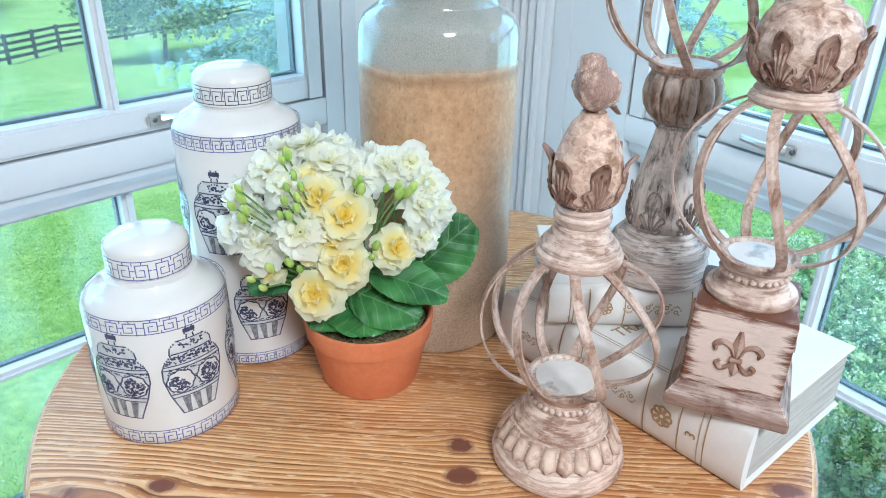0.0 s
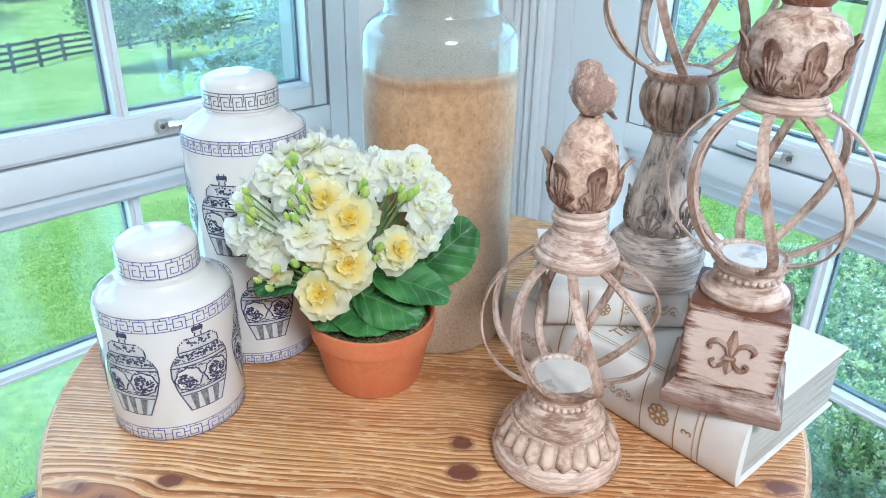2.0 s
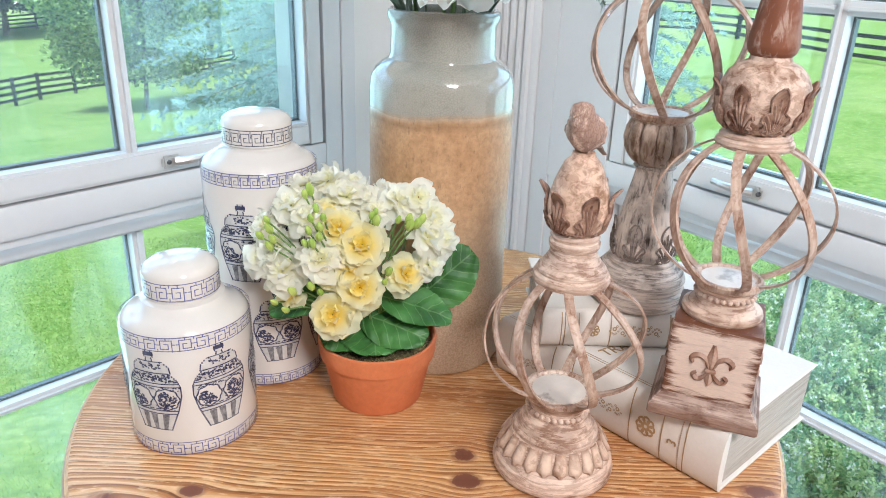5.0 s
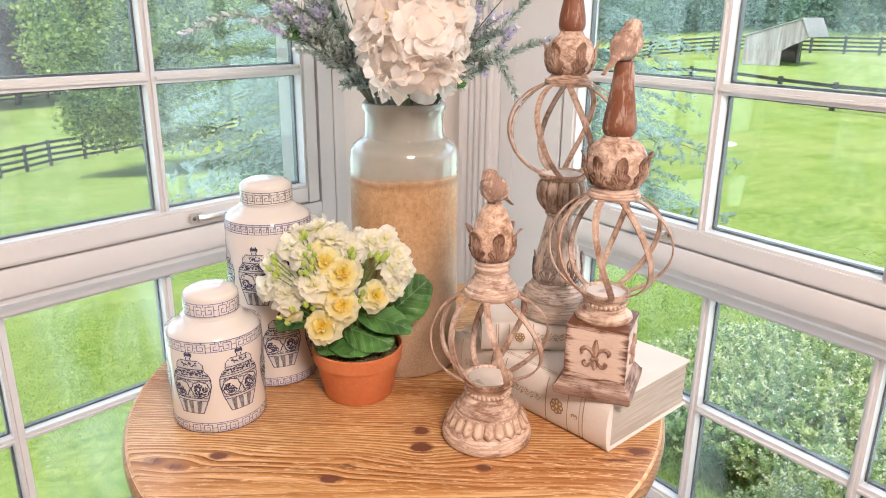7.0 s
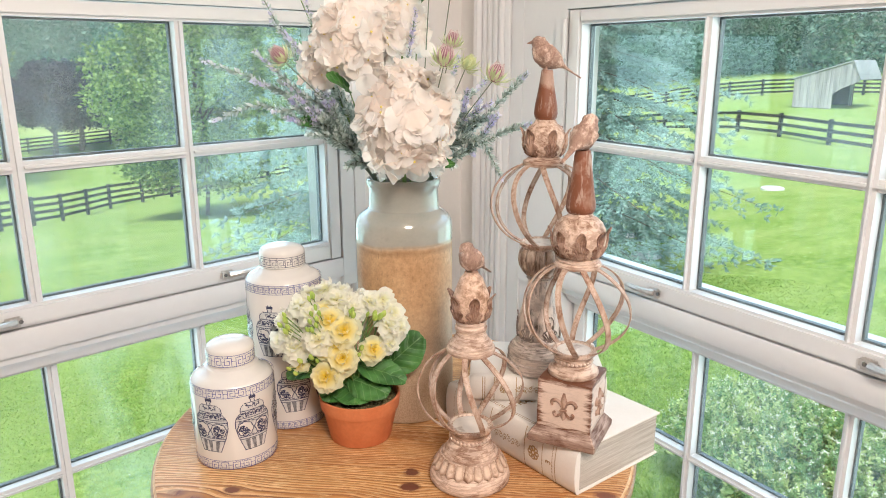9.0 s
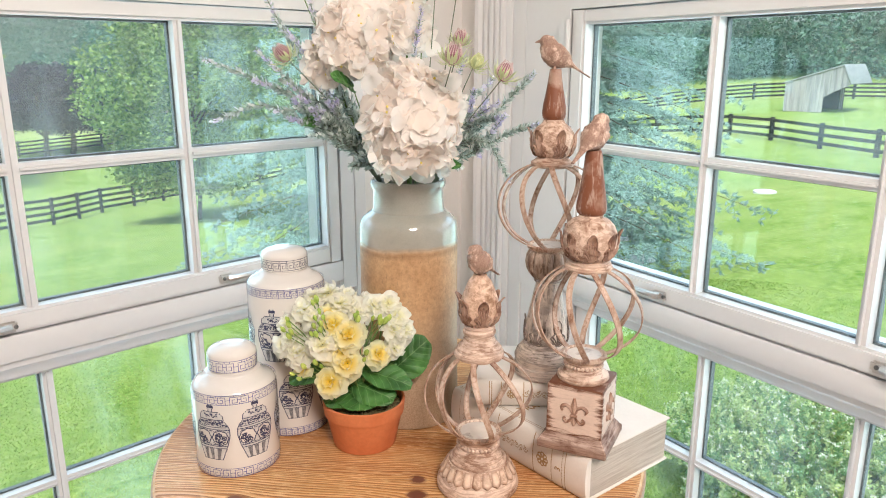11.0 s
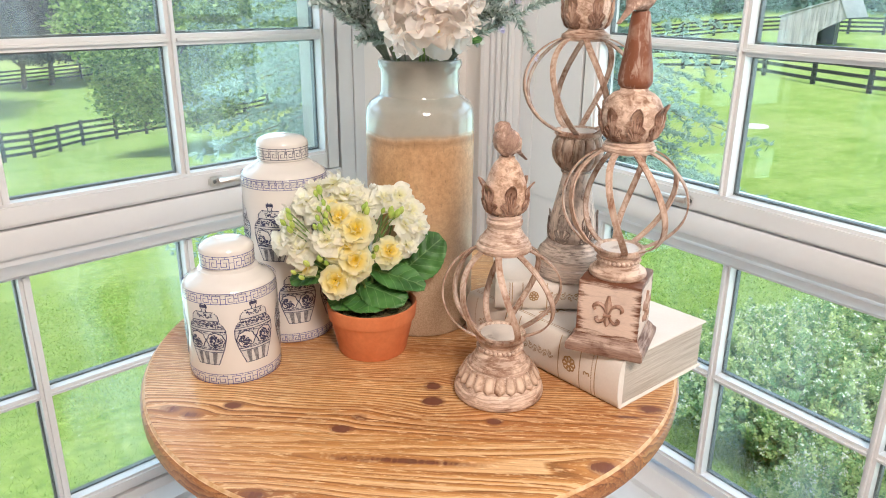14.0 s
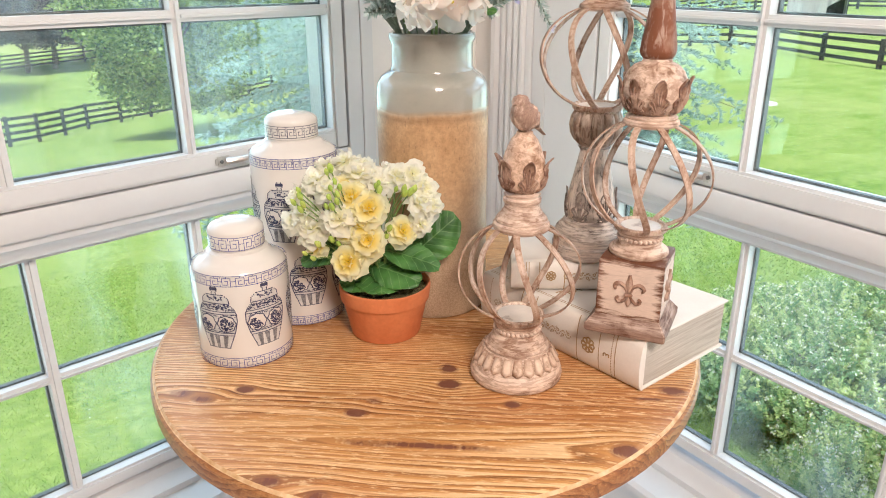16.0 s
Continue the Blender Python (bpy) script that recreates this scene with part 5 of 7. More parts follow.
part("neck", lathe(close_rings([(0.038, 0.1035), (0.0395, 0.107), (0.0385, 0.111), (0.034, 0.114), (0.029, 0.119), (0.0275, 0.122), (0.0275, 0.131), (0.0315, 0.135), (0.032, 0.138)]), 56), M_WASH, fc)
beads(fc, 0.0282, 0.1265, 28, 0.0026)
cage(fc, 0.141, 0.0345, 0.279, 0.028, 0.210, start=0.05)
part("cap", lathe(close_rings([(0.028, 0.274), (0.0335, 0.276), (0.0352, 0.279), (0.0345, 0.2825), (0.0315, 0.2845), (0.0325, 0.2865), (0.030, 0.2895), (0.0265, 0.291)]), 56), M_WASH, fc)
BULB_C = [(0.0255, 0.290), (0.0330, 0.297), (0.0385, 0.309), (0.0400, 0.321), (0.0385, 0.333), (0.0340, 0.343), (0.0270, 0.350), (0.0185, 0.354), (0.0170, 0.359)]
part("bulb", lathe(close_rings(BULB_C), 52), M_WASHROUGH, fc)
crown(fc, 0.2925, 0.044, 0.027, BULB_C, 0.0065, 8, 0.36, M_WASHLEAF)
part("spindle", lathe(close_rings([(0.017, 0.357), (0.0205, 0.361), (0.022, 0.366), (0.0215, 0.374), (0.0175, 0.400), (0.0140, 0.425), (0.0125, 0.442), (0.0105, 0.450)]), 40), M_WASHBROWN, fc)
part("bird", bird_bm(0.0265, -107), M_FEATHER, fc).matrix_basis = pose(0, 0, 0.446)

fb = thing("finial", "tall grey-washed turned finial with iron cage and perched bird", "finial", (0.689, 0.457, TOP + T1 + 0.0495), 0, "bird finials")
part("base", lathe(close_rings([(0.052, 0), (0.0545, 0.003), (0.0545, 0.018), (0.052, 0.021), (0.0525, 0.024), (0.0535, 0.032), (0.050, 0.041), (0.044, 0.048), (0.040, 0.050), (0.0395, 0.054), (0.035, 0.057)]), 56), M_WASHBASE, fb)
part("shaft", lathe(close_rings([(0.033, 0.056), (0.036, 0.064), (0.0365, 0.075), (0.0345, 0.095), (0.029, 0.120), (0.0235, 0.145), (0.0205, 0.160), (0.0215, 0.163), (0.024, 0.166), (0.0215, 0.169)]), 48), M_WASHGREY, fb)
crown(fb, 0.058, 0.046, 0.030, [(0.0335, 0.056), (0.036, 0.064), (0.0365, 0.075), (0.0345, 0.095), (0.029, 0.120)], 0.002, 6, 0.3, M_WASHBASE, M_WASHGREY)
part("fluted_bulb", lathe([(0.021, 0.168), (0.026, 0.171), (0.032, 0.177), (0.0375, 0.187), (0.0395, 0.199), (0.0375, 0.211), (0.034, 0.2175), (0.033, 0.219), (0.035, 0.222)], 144, lambda a, i: 1 - 0.15 * (1 - abs(math.sin(a * 6)) ** 0.45) * (1 if 1 < i < 7 else 0.2)), M_FLUTE, fb)
cage(fb, 0.226, 0.0365, 0.362, 0.028, 0.294, start=0.3, R=0.0885)
part("cap", lathe(close_rings([(0.028, 0.357), (0.0335, 0.359), (0.035, 0.362), (0.0345, 0.366), (0.031, 0.368), (0.027, 0.371), (0.0245, 0.374)]), 56), M_WASH, fb)
BULB_B = [(0.0235, 0.373), (0.0295, 0.379), (0.0335, 0.390), (0.0345, 0.401), (0.0330, 0.412), (0.0275, 0.421), (0.0195, 0.427), (0.0155, 0.434)]
part("bulb", lathe(close_rings(BULB_B), 48), M_WASHROUGH, fb)
crown(fb, 0.3745, 0.045, 0.027, BULB_B, 0.0075, 6, 0.1, M_WASHLEAF)
part("spindle", lathe(close_rings([(0.0155, 0.433), (0.018, 0.437), (0.0192, 0.443), (0.0182, 0.455), (0.0135, 0.480), (0.0105, 0.500), (0.0090, 0.512)]), 40), M_WASHBROWN, fb)
part("bird", bird_bm(0.0265, 53), M_FEATHER, fb).matrix_basis = pose(0, 0, 0.508)


# ---- outdoors ----
def interp(x, table):
    for (a, p), (b, q) in zip(table, table[1:]):
        if x <= b:
            return p + (q - p) * max(0.0, (x - a) / (b - a))
    return table[-1][1]

Z_LEFT = [(0, -1.3), (10, -2.55), (42, -6.78), (56, -7.72), (80, -6.7), (110, -5.5), (200, 0), (500, 22), (3000, 60)]
Z_RIGHT = [(0, -1.3), (10, -1.5), (22, -2.1), (37, -2.4), (52, -1.62), (80, -1.2), (110, 0.0), (200, 4), (500, 24), (3000, 60)]
def ground_z(x, y):
    d = math.hypot(x, y)
    th = math.degrees(math.atan2(y, x))
    k = max(0.0, min(1.0, (th - 26) / 39)) if -140 < th < 150 else 0.5
    if th > 110 or th < -20:
        k = k * 0.6
    k = k * k * (3 - 2 * k)
    return interp(d, Z_RIGHT) * (1 - k) + interp(d, Z_LEFT) * k

def ground():
    rs = [0.5, 1, 2, 3, 4, 5, 6, 8, 10, 12, 15, 18, 22, 27, 32, 37, 42, 47, 52, 58, 65, 72, 80, 95, 110, 150, 200, 320, 500, 900, 1800, 3000]
    n = 144
    vs, fs = [(0, 0, -1.3)], []
    for r in rs:
        for k in range(n):
            a = 2 * math.pi * k / n
            x, y = r * math.cos(a), r * math.sin(a)
            vs.append((x, y, ground_z(x, y) + 0.04 * noise.noise((x * 0.3, y * 0.3, 0)) * min(1, r / 5)))
    for k in range(n):
        fs.append((0, 1 + k, 1 + (k + 1) % n))
    for i in range(len(rs) - 1):
        for k in range(n):
            a, b = 1 + i * n + k, 1 + i * n + (k + 1) % n
            fs.append((a, a + n, b + n, b))
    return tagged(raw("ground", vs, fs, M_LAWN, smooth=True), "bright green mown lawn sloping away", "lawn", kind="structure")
ground()
# wooden deck under the room
structure("foundation", box_bm(-3.15, 1.30, -3.35, 1.40, -1.6, -0.12), M_STONE, "pale foundation of the house", "foundation")


# ---- potted primrose ----
RIGHT, NEAR = Vector((0.80, -0.60, 0)), Vector((-0.60, -0.80, 0))
PX, PY = 0.4287, 0.636
plant = thing("potted_plant", "cream double-flowered plant in a terracotta pot with moss", "potted plant", (PX, PY, TOP))
pot = part("pot", lathe([(0.050, 0), (0.053, 0.001), (0.0545, 0.004), (0.0655, 0.056), (0.066, 0.058), (0.0690, 0.0595), (0.0695, 0.062), (0.0715, 0.080), (0.0710, 0.0825), (0.0690, 0.0835), (0.0665, 0.082), (0.0655, 0.077), (0.064, 0.066), (0.02, 0.066)], 64), M_TERRA, plant, "terracotta clay pot")
def moss_bm():
    bm = bmesh.new()
    n, rings = 40, 9
    grid = []
    for i in range(rings + 1):
        r = 0.0645 * i / rings
        grid.append([bm.verts.new((r * math.cos(2 * math.pi * k / n), r * math.sin(2 * math.pi * k / n), 0.071 + 0.009 * (1 - (r / 0.0645) ** 2) + 0.0035 * noise.noise((r * 90 * math.cos(2 * math.pi * k / n), r * 90 * math.sin(2 * math.pi * k / n), 3)))) for k in range(n)])
    for a, b in zip(grid, grid[1:]):
        for k in range(n):
            bm.faces.new((a[k], a[(k + 1) % n], b[(k + 1) % n], b[k]))
    bmesh.ops.remove_doubles(bm, verts=bm.verts, dist=1e-5)
    return bm
moss = part("moss", moss_bm(), M_SOIL, plant, "brown green moss")
vs, fs = [], []
for k in range(2600):
    a, r = rnd.uniform(0, 6.283), 0.063 * math.sqrt(rnd.random())
    p = Vector((r * math.cos(a), r * math.sin(a), 0.073 + 0.008 * (1 - (r / 0.063) ** 2)))
    d = Vector((rnd.gauss(0, 1), rnd.gauss(0, 1), rnd.gauss(0.4, 0.5))).normalized() * rnd.uniform(0.004, 0.009)
    s = d.orthogonal().normalized() * 0.0006
    i = len(vs)
    vs += [p - s, p + s, p + d]
    fs.append((i, i + 1, i + 2))
M_MOSS = leaf_mat("moss_strand", (0.07, 0.05, 0.02), (0.30, 0.25, 0.10), 0.8, 0.1)
tagged(raw("moss_fibre", vs, fs, M_MOSS, plant), kind="stuff")

def round_leaf(length, width, fold, droop):
    def pts(u, v):
        w = width / 2 * math.sin(math.pi * min(1, 0.07 + v * 0.90)) ** 0.60 * (1 + 0.022 * math.cos(v * 60))
        z = fold * abs(u) * w - droop * v * v - 0.10 * u * u * w + 0.0014 * math.cos(u * 6 + v * 9) * abs(u) + 0.0008 * math.sin(v * 26 - abs(u) * 6)
        return (u * w, v * length, z)
    return sheet(pts, 14, 22, 0.0011)

def basis(origin, along, up):
    y = Vector(along).normalized()
    z = (Vector(up) - y * Vector(up).dot(y)).normalized()
    x = y.cross(z)
    return Matrix(((x.x, y.x, z.x, origin[0]), (x.y, y.y, z.y, origin[1]), (x.z, y.z, z.z, origin[2]), (0, 0, 0, 1)))

def at(r, n, z):
    v = RIGHT * r + NEAR * n
    return Vector((v.x, v.y, z))

# leaves: base (right, near, up), direction, facing, length, width
LEAVES = [
    ((0.046, 0.000, 0.128), (0.70, 0.00, 0.66), (-0.25, 1.0, 0.30), 0.088, 0.074, 0.12, 0.008),
    ((0.004, 0.030, 0.146), (0.95, 0.20, -0.12), (0.05, 0.50, 0.9), 0.084, 0.052, 0.20, 0.016),
    ((-0.014, 0.024, 0.120), (0.82, 0.46, -0.06), (0.0, 0.62, 0.75), 0.078, 0.058, 0.10, 0.012),
    ((-0.004, 0.010, 0.110), (0.06, 0.90, -0.20), (0.0, 0.45, 0.90), 0.062, 0.080, 0.06, 0.004),
    ((-0.008, 0.016, 0.106), (-0.82, 0.56, -0.06), (0.0, 0.55, 0.85), 0.062, 0.054, 0.12, 0.008),
    ((-0.060, 0.018, 0.144), (-0.88, 0.28, -0.10), (0.0, 0.5, 0.9), 0.064, 0.046, 0.2, 0.012),
    ((0.030, -0.030, 0.140), (0.74, -0.30, 0.62), (-0.3, 0.9, 0.5), 0.088, 0.066, 0.2, 0.010),
    ((-0.020, -0.020, 0.110), (-0.3, -0.9, 0.3), (0, 0.4, 1), 0.070, 0.064, 0.2, 0.02),
    ((0.010, 0.000, 0.120), (0.60, 0.30, 0.55), (-0.5, 0.9, 0.3), 0.060, 0.046, 0.25, 0.010),
]
for base, way, face, ln, wd, fold, droop in LEAVES:
    o = at(base[0], base[1], base[2])
    lf = part("leaf", round_leaf(ln, wd, fold, droop), M_GREEN, plant)
    lf.matrix_basis = basis(o, at(*way), at(*face))
    st = curve_pts([(o.x * 0.3, o.y * 0.3, 0.074), (o.x * 0.6, o.y * 0.6, 0.09), tuple(o)], 6)
    part("leaf_stalk", tube(st, 0.0022, 6), M_STEM, plant)

def double_flower(seed):
    """Open double bloom: broad ruffled petals in four loose whorls, each petal a single thin blade."""
    r = random.Random(seed)
    bm = bmesh.new()
    for ring, (n, rad, lift, size) in enumerate(((6, 0.0030, 0.02, 0.0285), (5, 0.0022, 0.38, 0.0235), (4, 0.0014, 0.80, 0.0165), (3, 0.0005, 1.2, 0.0105))):
        for k in range(n):
            a = 2 * math.pi * (k + 0.5 * ring) / n + r.uniform(-0.25, 0.25)
            tilt = lift + r.uniform(-0.25, 0.25)
            ph, ps, sz = r.uniform(0, 6), r.uniform(0, 6), size * r.uniform(0.82, 1.12)
            roll = r.uniform(-0.35, 0.35)
            rows = []
            for j in range(8):
                v = j / 7
                w = sz * (0.10 + 0.58 * math.sin(math.pi * min(1, 0.05 + 0.72 * v)) ** 0.7)
                row = []
                for i in range(9):
                    u = -1 + i / 4
                    notch = sz * v ** 3 * (0.40 * u * u + 0.08 * max(0, 1 - 2.2 * abs(u)) + 0.03 * math.sin(u * 7 + ps))
                    x = rad + sz * v * math.cos(tilt) - notch
                    z = sz * v * math.sin(tilt) + v * v * sz * (0.13 * math.sin(u * 4.6 + ph) + 0.035 * math.sin(u * 9.5 + ps) + roll * u) + sz * 0.14 * u * u * v - sz * 0.34 * v * v * (1 if ring == 0 else 0.35)
                    y = u * w
                    row.append(bm.verts.new((x * math.cos(a) - y * math.sin(a), x * math.sin(a) + y * math.cos(a), z + 0.0012 * ring)))
                rows.append(row)
            for p, q in zip(rows, rows[1:]):
                for i in range(8):
                    bm.faces.new((p[i], p[i + 1], q[i + 1], q[i]))
    return bm
blooms = [put("bloom", double_flower(s), m, 180) for s, m in ((1, M_CREAM), (2, M_WHITEPETAL), (3, M_CREAM), (4, M_WHITEPETAL))]
# blooms: right, near, up, size, which
FL = [
    (-0.045, 0.075, 0.146, 1.15, 0), (-0.016, 0.072, 0.177, 1.12, 0), (-0.014, 0.062, 0.222, 1.15, 0), (-0.039, 0.050, 0.235, 1.00, 2), (-0.057, 0.068, 0.208, 1.10, 1), (-0.099, 0.050, 0.187, 1.10, 3),
    (-0.125, 0.030, 0.193, 1.00, 1), (-0.123, 0.020, 0.226, 0.90, 3), (-0.092, 0.020, 0.251, 1.00, 1), (-0.072, 0.042, 0.244, 0.95, 3), (-0.051, 0.035, 0.243, 0.95, 2), (-0.054, 0.000, 0.273, 1.00, 1),
    (-0.033, 0.015, 0.259, 1.10, 3), (-0.081, -0.005, 0.265, 0.90, 3), (-0.015, 0.005, 0.252, 0.90, 1), (-0.003, 0.025, 0.246, 0.85, 3), (0.023, 0.010, 0.254, 0.95, 1), (0.046, 0.005, 0.256, 1.00, 3),
    (0.062, 0.015, 0.237, 1.00, 1), (0.072, 0.020, 0.213, 1.00, 3), (0.056, 0.032, 0.220, 1.00, 1),  (0.032, 0.052, 0.184, 0.95, 2), (0.058, 0.038, 0.189, 0.80, 3),
    (-0.025, 0.066, 0.198, 0.90, 2), (-0.094, 0.052, 0.159, 0.65, 0), (-0.049, 0.066, 0.185, 0.60, 0), (-0.109, 0.040, 0.210, 1.00, 1),  
    (0.009, -0.025, 0.251, 0.90, 3), (-0.027, -0.030, 0.259, 0.90, 1),   
]
HEART = at(-0.030, 0.0, 0.115)
for r_, n_, z_, s_, w_ in FL:
    p = at(r_, n_, z_)
    s_ *= 0.87
    src = blooms[w_]
    o = src.copy()
    scene.collection.objects.link(o)
    o.parent = plant
    out = (p - HEART).normalized() + NEAR * 0.45 + Vector((rnd.uniform(-.5, .5), rnd.uniform(-.5, .5), rnd.uniform(-0.2, .5)))
    o.matrix_basis = Matrix.Translation(p) @ out.to_track_quat("Z", "Y").to_matrix().to_4x4() @ Matrix.Rotation(rnd.uniform(0, 6), 4, "Z") @ Matrix.Scale(s_, 4)
    b0 = at(r_ * 0.15, n_ * 0.15, 0.076)
    part("flower_stalk", tube(curve_pts([tuple(b0), tuple(b0.lerp(p, 0.55) + Vector((0, 0, 0.012))), tuple(p)], 8), 0.0014, 5), M_STEM, plant)
for o in blooms:
    bpy.data.objects.remove(o)
bud = lathe([(0.0012, -0.008), (0.0036, -0.005), (0.0052, 0.0), (0.0046, 0.005), (0.002, 0.009), (0.0004, 0.0105)], 10, lambda a, i: 1 + 0.06 * math.cos(a * 5))
bud = part("bud", bud, M_BUD, plant, "green flower bud")
BUDS = [
    (-0.112, 0.050, 0.248), (-0.110, 0.052, 0.239), (-0.121, 0.046, 0.229), (-0.106, 0.056, 0.229), (-0.076, 0.020, 0.266), (-0.071, 0.015, 0.270),
    (-0.053, 0.058, 0.254), (-0.066, 0.058, 0.253), (-0.056, 0.064, 0.246), (-0.068, 0.062, 0.241), (-0.072, 0.066, 0.229), (-0.064, 0.068, 0.229),
    (-0.057, 0.066, 0.236), (-0.000, 0.045, 0.256), (0.001, 0.048, 0.247), (-0.004, 0.045, 0.252), (0.036, 0.040, 0.240), (0.044, 0.038, 0.241),
    (0.035, 0.036, 0.246), (0.049, 0.030, 0.243), (0.024, 0.040, 0.246), (-0.057, 0.072, 0.176), (-0.067, 0.068, 0.181), (0.014, 0.056, 0.193),
    (0.010, 0.056, 0.181), (-0.096, 0.060, 0.149), (-0.109, 0.052, 0.154), (-0.088, 0.058, 0.170), (-0.110, 0.055, 0.221), (-0.063, 0.035, 0.256),
]
for i, (r_, n_, z_) in enumerate(BUDS):
    p = at(r_, n_ + 0.010, z_)
    m = Matrix.Translation(p) @ ((p - HEART) + Vector((0, 0, 0.05))).to_track_quat("Z", "Y").to_matrix().to_4x4() @ Matrix.Scale(rnd.uniform(0.6, 0.9), 4)
    if i == 0:
        bud.matrix_basis = m
    else:
        again(bud, m)
    q = p.lerp(HEART, 0.45)
    part("bud_stalk", tube([q, p.lerp(q, 0.5) + Vector((0, 0, 0.004)), p], 0.0010, 5), M_STEM, plant)

# ---- bouquet in the vase ----
MOUTH = Vector((VX, VY, TOP + 0.44))
def vpos(r, n, z):
    v = RIGHT * r + NEAR * n
    return Vector((VX + v.x, VY + v.y, z))

def stem_to(parent, p, side=0.0, r0=0.003, material=None, sag=0.0, back=0.0):
    """Stalk from inside the vase through its mouth."""
    k = (Vector((p.x, p.y, 0)) - Vector((VX, VY, 0)))
    k = k.normalized() * min(0.045, k.length * 0.4) if k.length > 1e-4 else Vector((0, 0, 0))
    a = Vector((VX, VY, TOP + 0.10)) - k * 0.6
    b = Vector((VX, VY, TOP + 0.43)) + k
    mid = b.lerp(p, 0.55) + RIGHT * side - NEAR * back + Vector((0, 0, sag))
    pts = curve_pts([tuple(a), tuple(b), tuple(mid), tuple(p)], 22)
    part("stem", tube(pts, r0, 6, taper=0.6), material or M_STEM, parent)
    return pts

def petal4(bm, m, size, r):
    for k in range(4):
        a = math.pi / 2 * k + r.uniform(-0.2, 0.2)
        lift = r.uniform(-0.05, 0.38)
        ph, ps = r.uniform(0, 6), size * r.uniform(0.85, 1.15)
        c = [(0.04, 0.10), (0.35, 0.44), (0.68, 0.60), (0.92, 0.46), (1.04, 0.14)]
        rows = []
        for j, (v, w) in enumerate(c):
            row = []
            for u in (-1, -0.5, 0, 0.5, 1):
                x, y = v * ps, u * w * ps
                z = ps * (lift * v * v + 0.17 * math.sin(4.2 * u + ph + 2 * v) * v - 0.08 * (1 - abs(u)) * v)
                row.append(bm.verts.new(m @ Vector((x * math.cos(a) - y * math.sin(a), x * math.sin(a) + y * math.cos(a), z))))
            rows.append(row)
        for p, q in zip(rows, rows[1:]):
            for i in range(4):
                bm.faces.new((p[i], p[i + 1], q[i + 1], q[i]))

def hydrangea(centre, radii, count, size, seed, label):
    r = random.Random(seed)
    h = thing("hydrangea", label, "flower", tuple(centre), 0, "flowers in the vase")
    stem_to(h, Vector(centre))
    h.children[0].data.transform(Matrix.Translation(-Vector(centre)))
    bm, eyes = bmesh.new(), bmesh.new()
    for i in range(count):
        z = 1 - 2 * (i + 0.5) / count
        a = i * 2.39996 + r.uniform(-0.2, 0.2)
        s = math.sqrt(1 - z * z)
        d = Vector((s * math.cos(a), s * math.sin(a), z))
        if d.z < -0.75:
            continue
        p = Vector((d.x * radii[0], d.y * radii[0], d.z * radii[1])) * r.uniform(0.80, 1.06)
        q = (d + Vector((r.gauss(0, 0.30), r.gauss(0, 0.30), r.gauss(0, 0.30)))).to_track_quat("Z", "Y").to_matrix().to_4x4()
        m = Matrix.Translation(p) @ q @ Matrix.Rotation(r.uniform(0, 6), 4, "Z")
        petal4(bm, m, size * r.uniform(0.85, 1.2), r)
        if i % 2 == 0:
            bmesh.ops.create_icosphere(eyes, subdivisions=1, radius=size * 0.085, matrix=m @ Matrix.Translation((0, 0, size * 0.09)))
    part("flower_head", bm, M_HYD, h, sharp=180)
    tagged(part("flower_eyes", eyes, M_HYDEYE, h), kind="stuff")
    core = bmesh.new()
    bmesh.ops.create_icosphere(core, subdivisions=2, radius=1, matrix=Matrix.Diagonal((radii[0] * 0.72, radii[0] * 0.72, radii[1] * 0.72, 1)))
    part("heart", core, M_HYD, h)
    return h
HYD = [((0.505, 0.588, 1.291), (0.067, 0.090), 125, 0.0275, 1, "large cream-white hydrangea head standing in a stoneware vase"),
       ((0.478, 0.702, 1.424), (0.060, 0.060), 95, 0.0270, 2, "large white hydrangea head standing in a stoneware vase"),
       ((0.572, 0.700, 1.445), (0.040, 0.046), 44, 0.0215, 3, "smaller white hydrangea head behind the larger ones"),
       ((0.445, 0.750, 1.385), (0.036, 0.040), 30, 0.0225, 4, "pale pinkish white hydrangea head behind the larger ones"),
       ((0.640, 0.640, 1.285), (0.036, 0.036), 26, 0.0215, 5, "small white hydrangea cluster low in the bouquet")]
for h in HYD:
    hydrangea(*h)

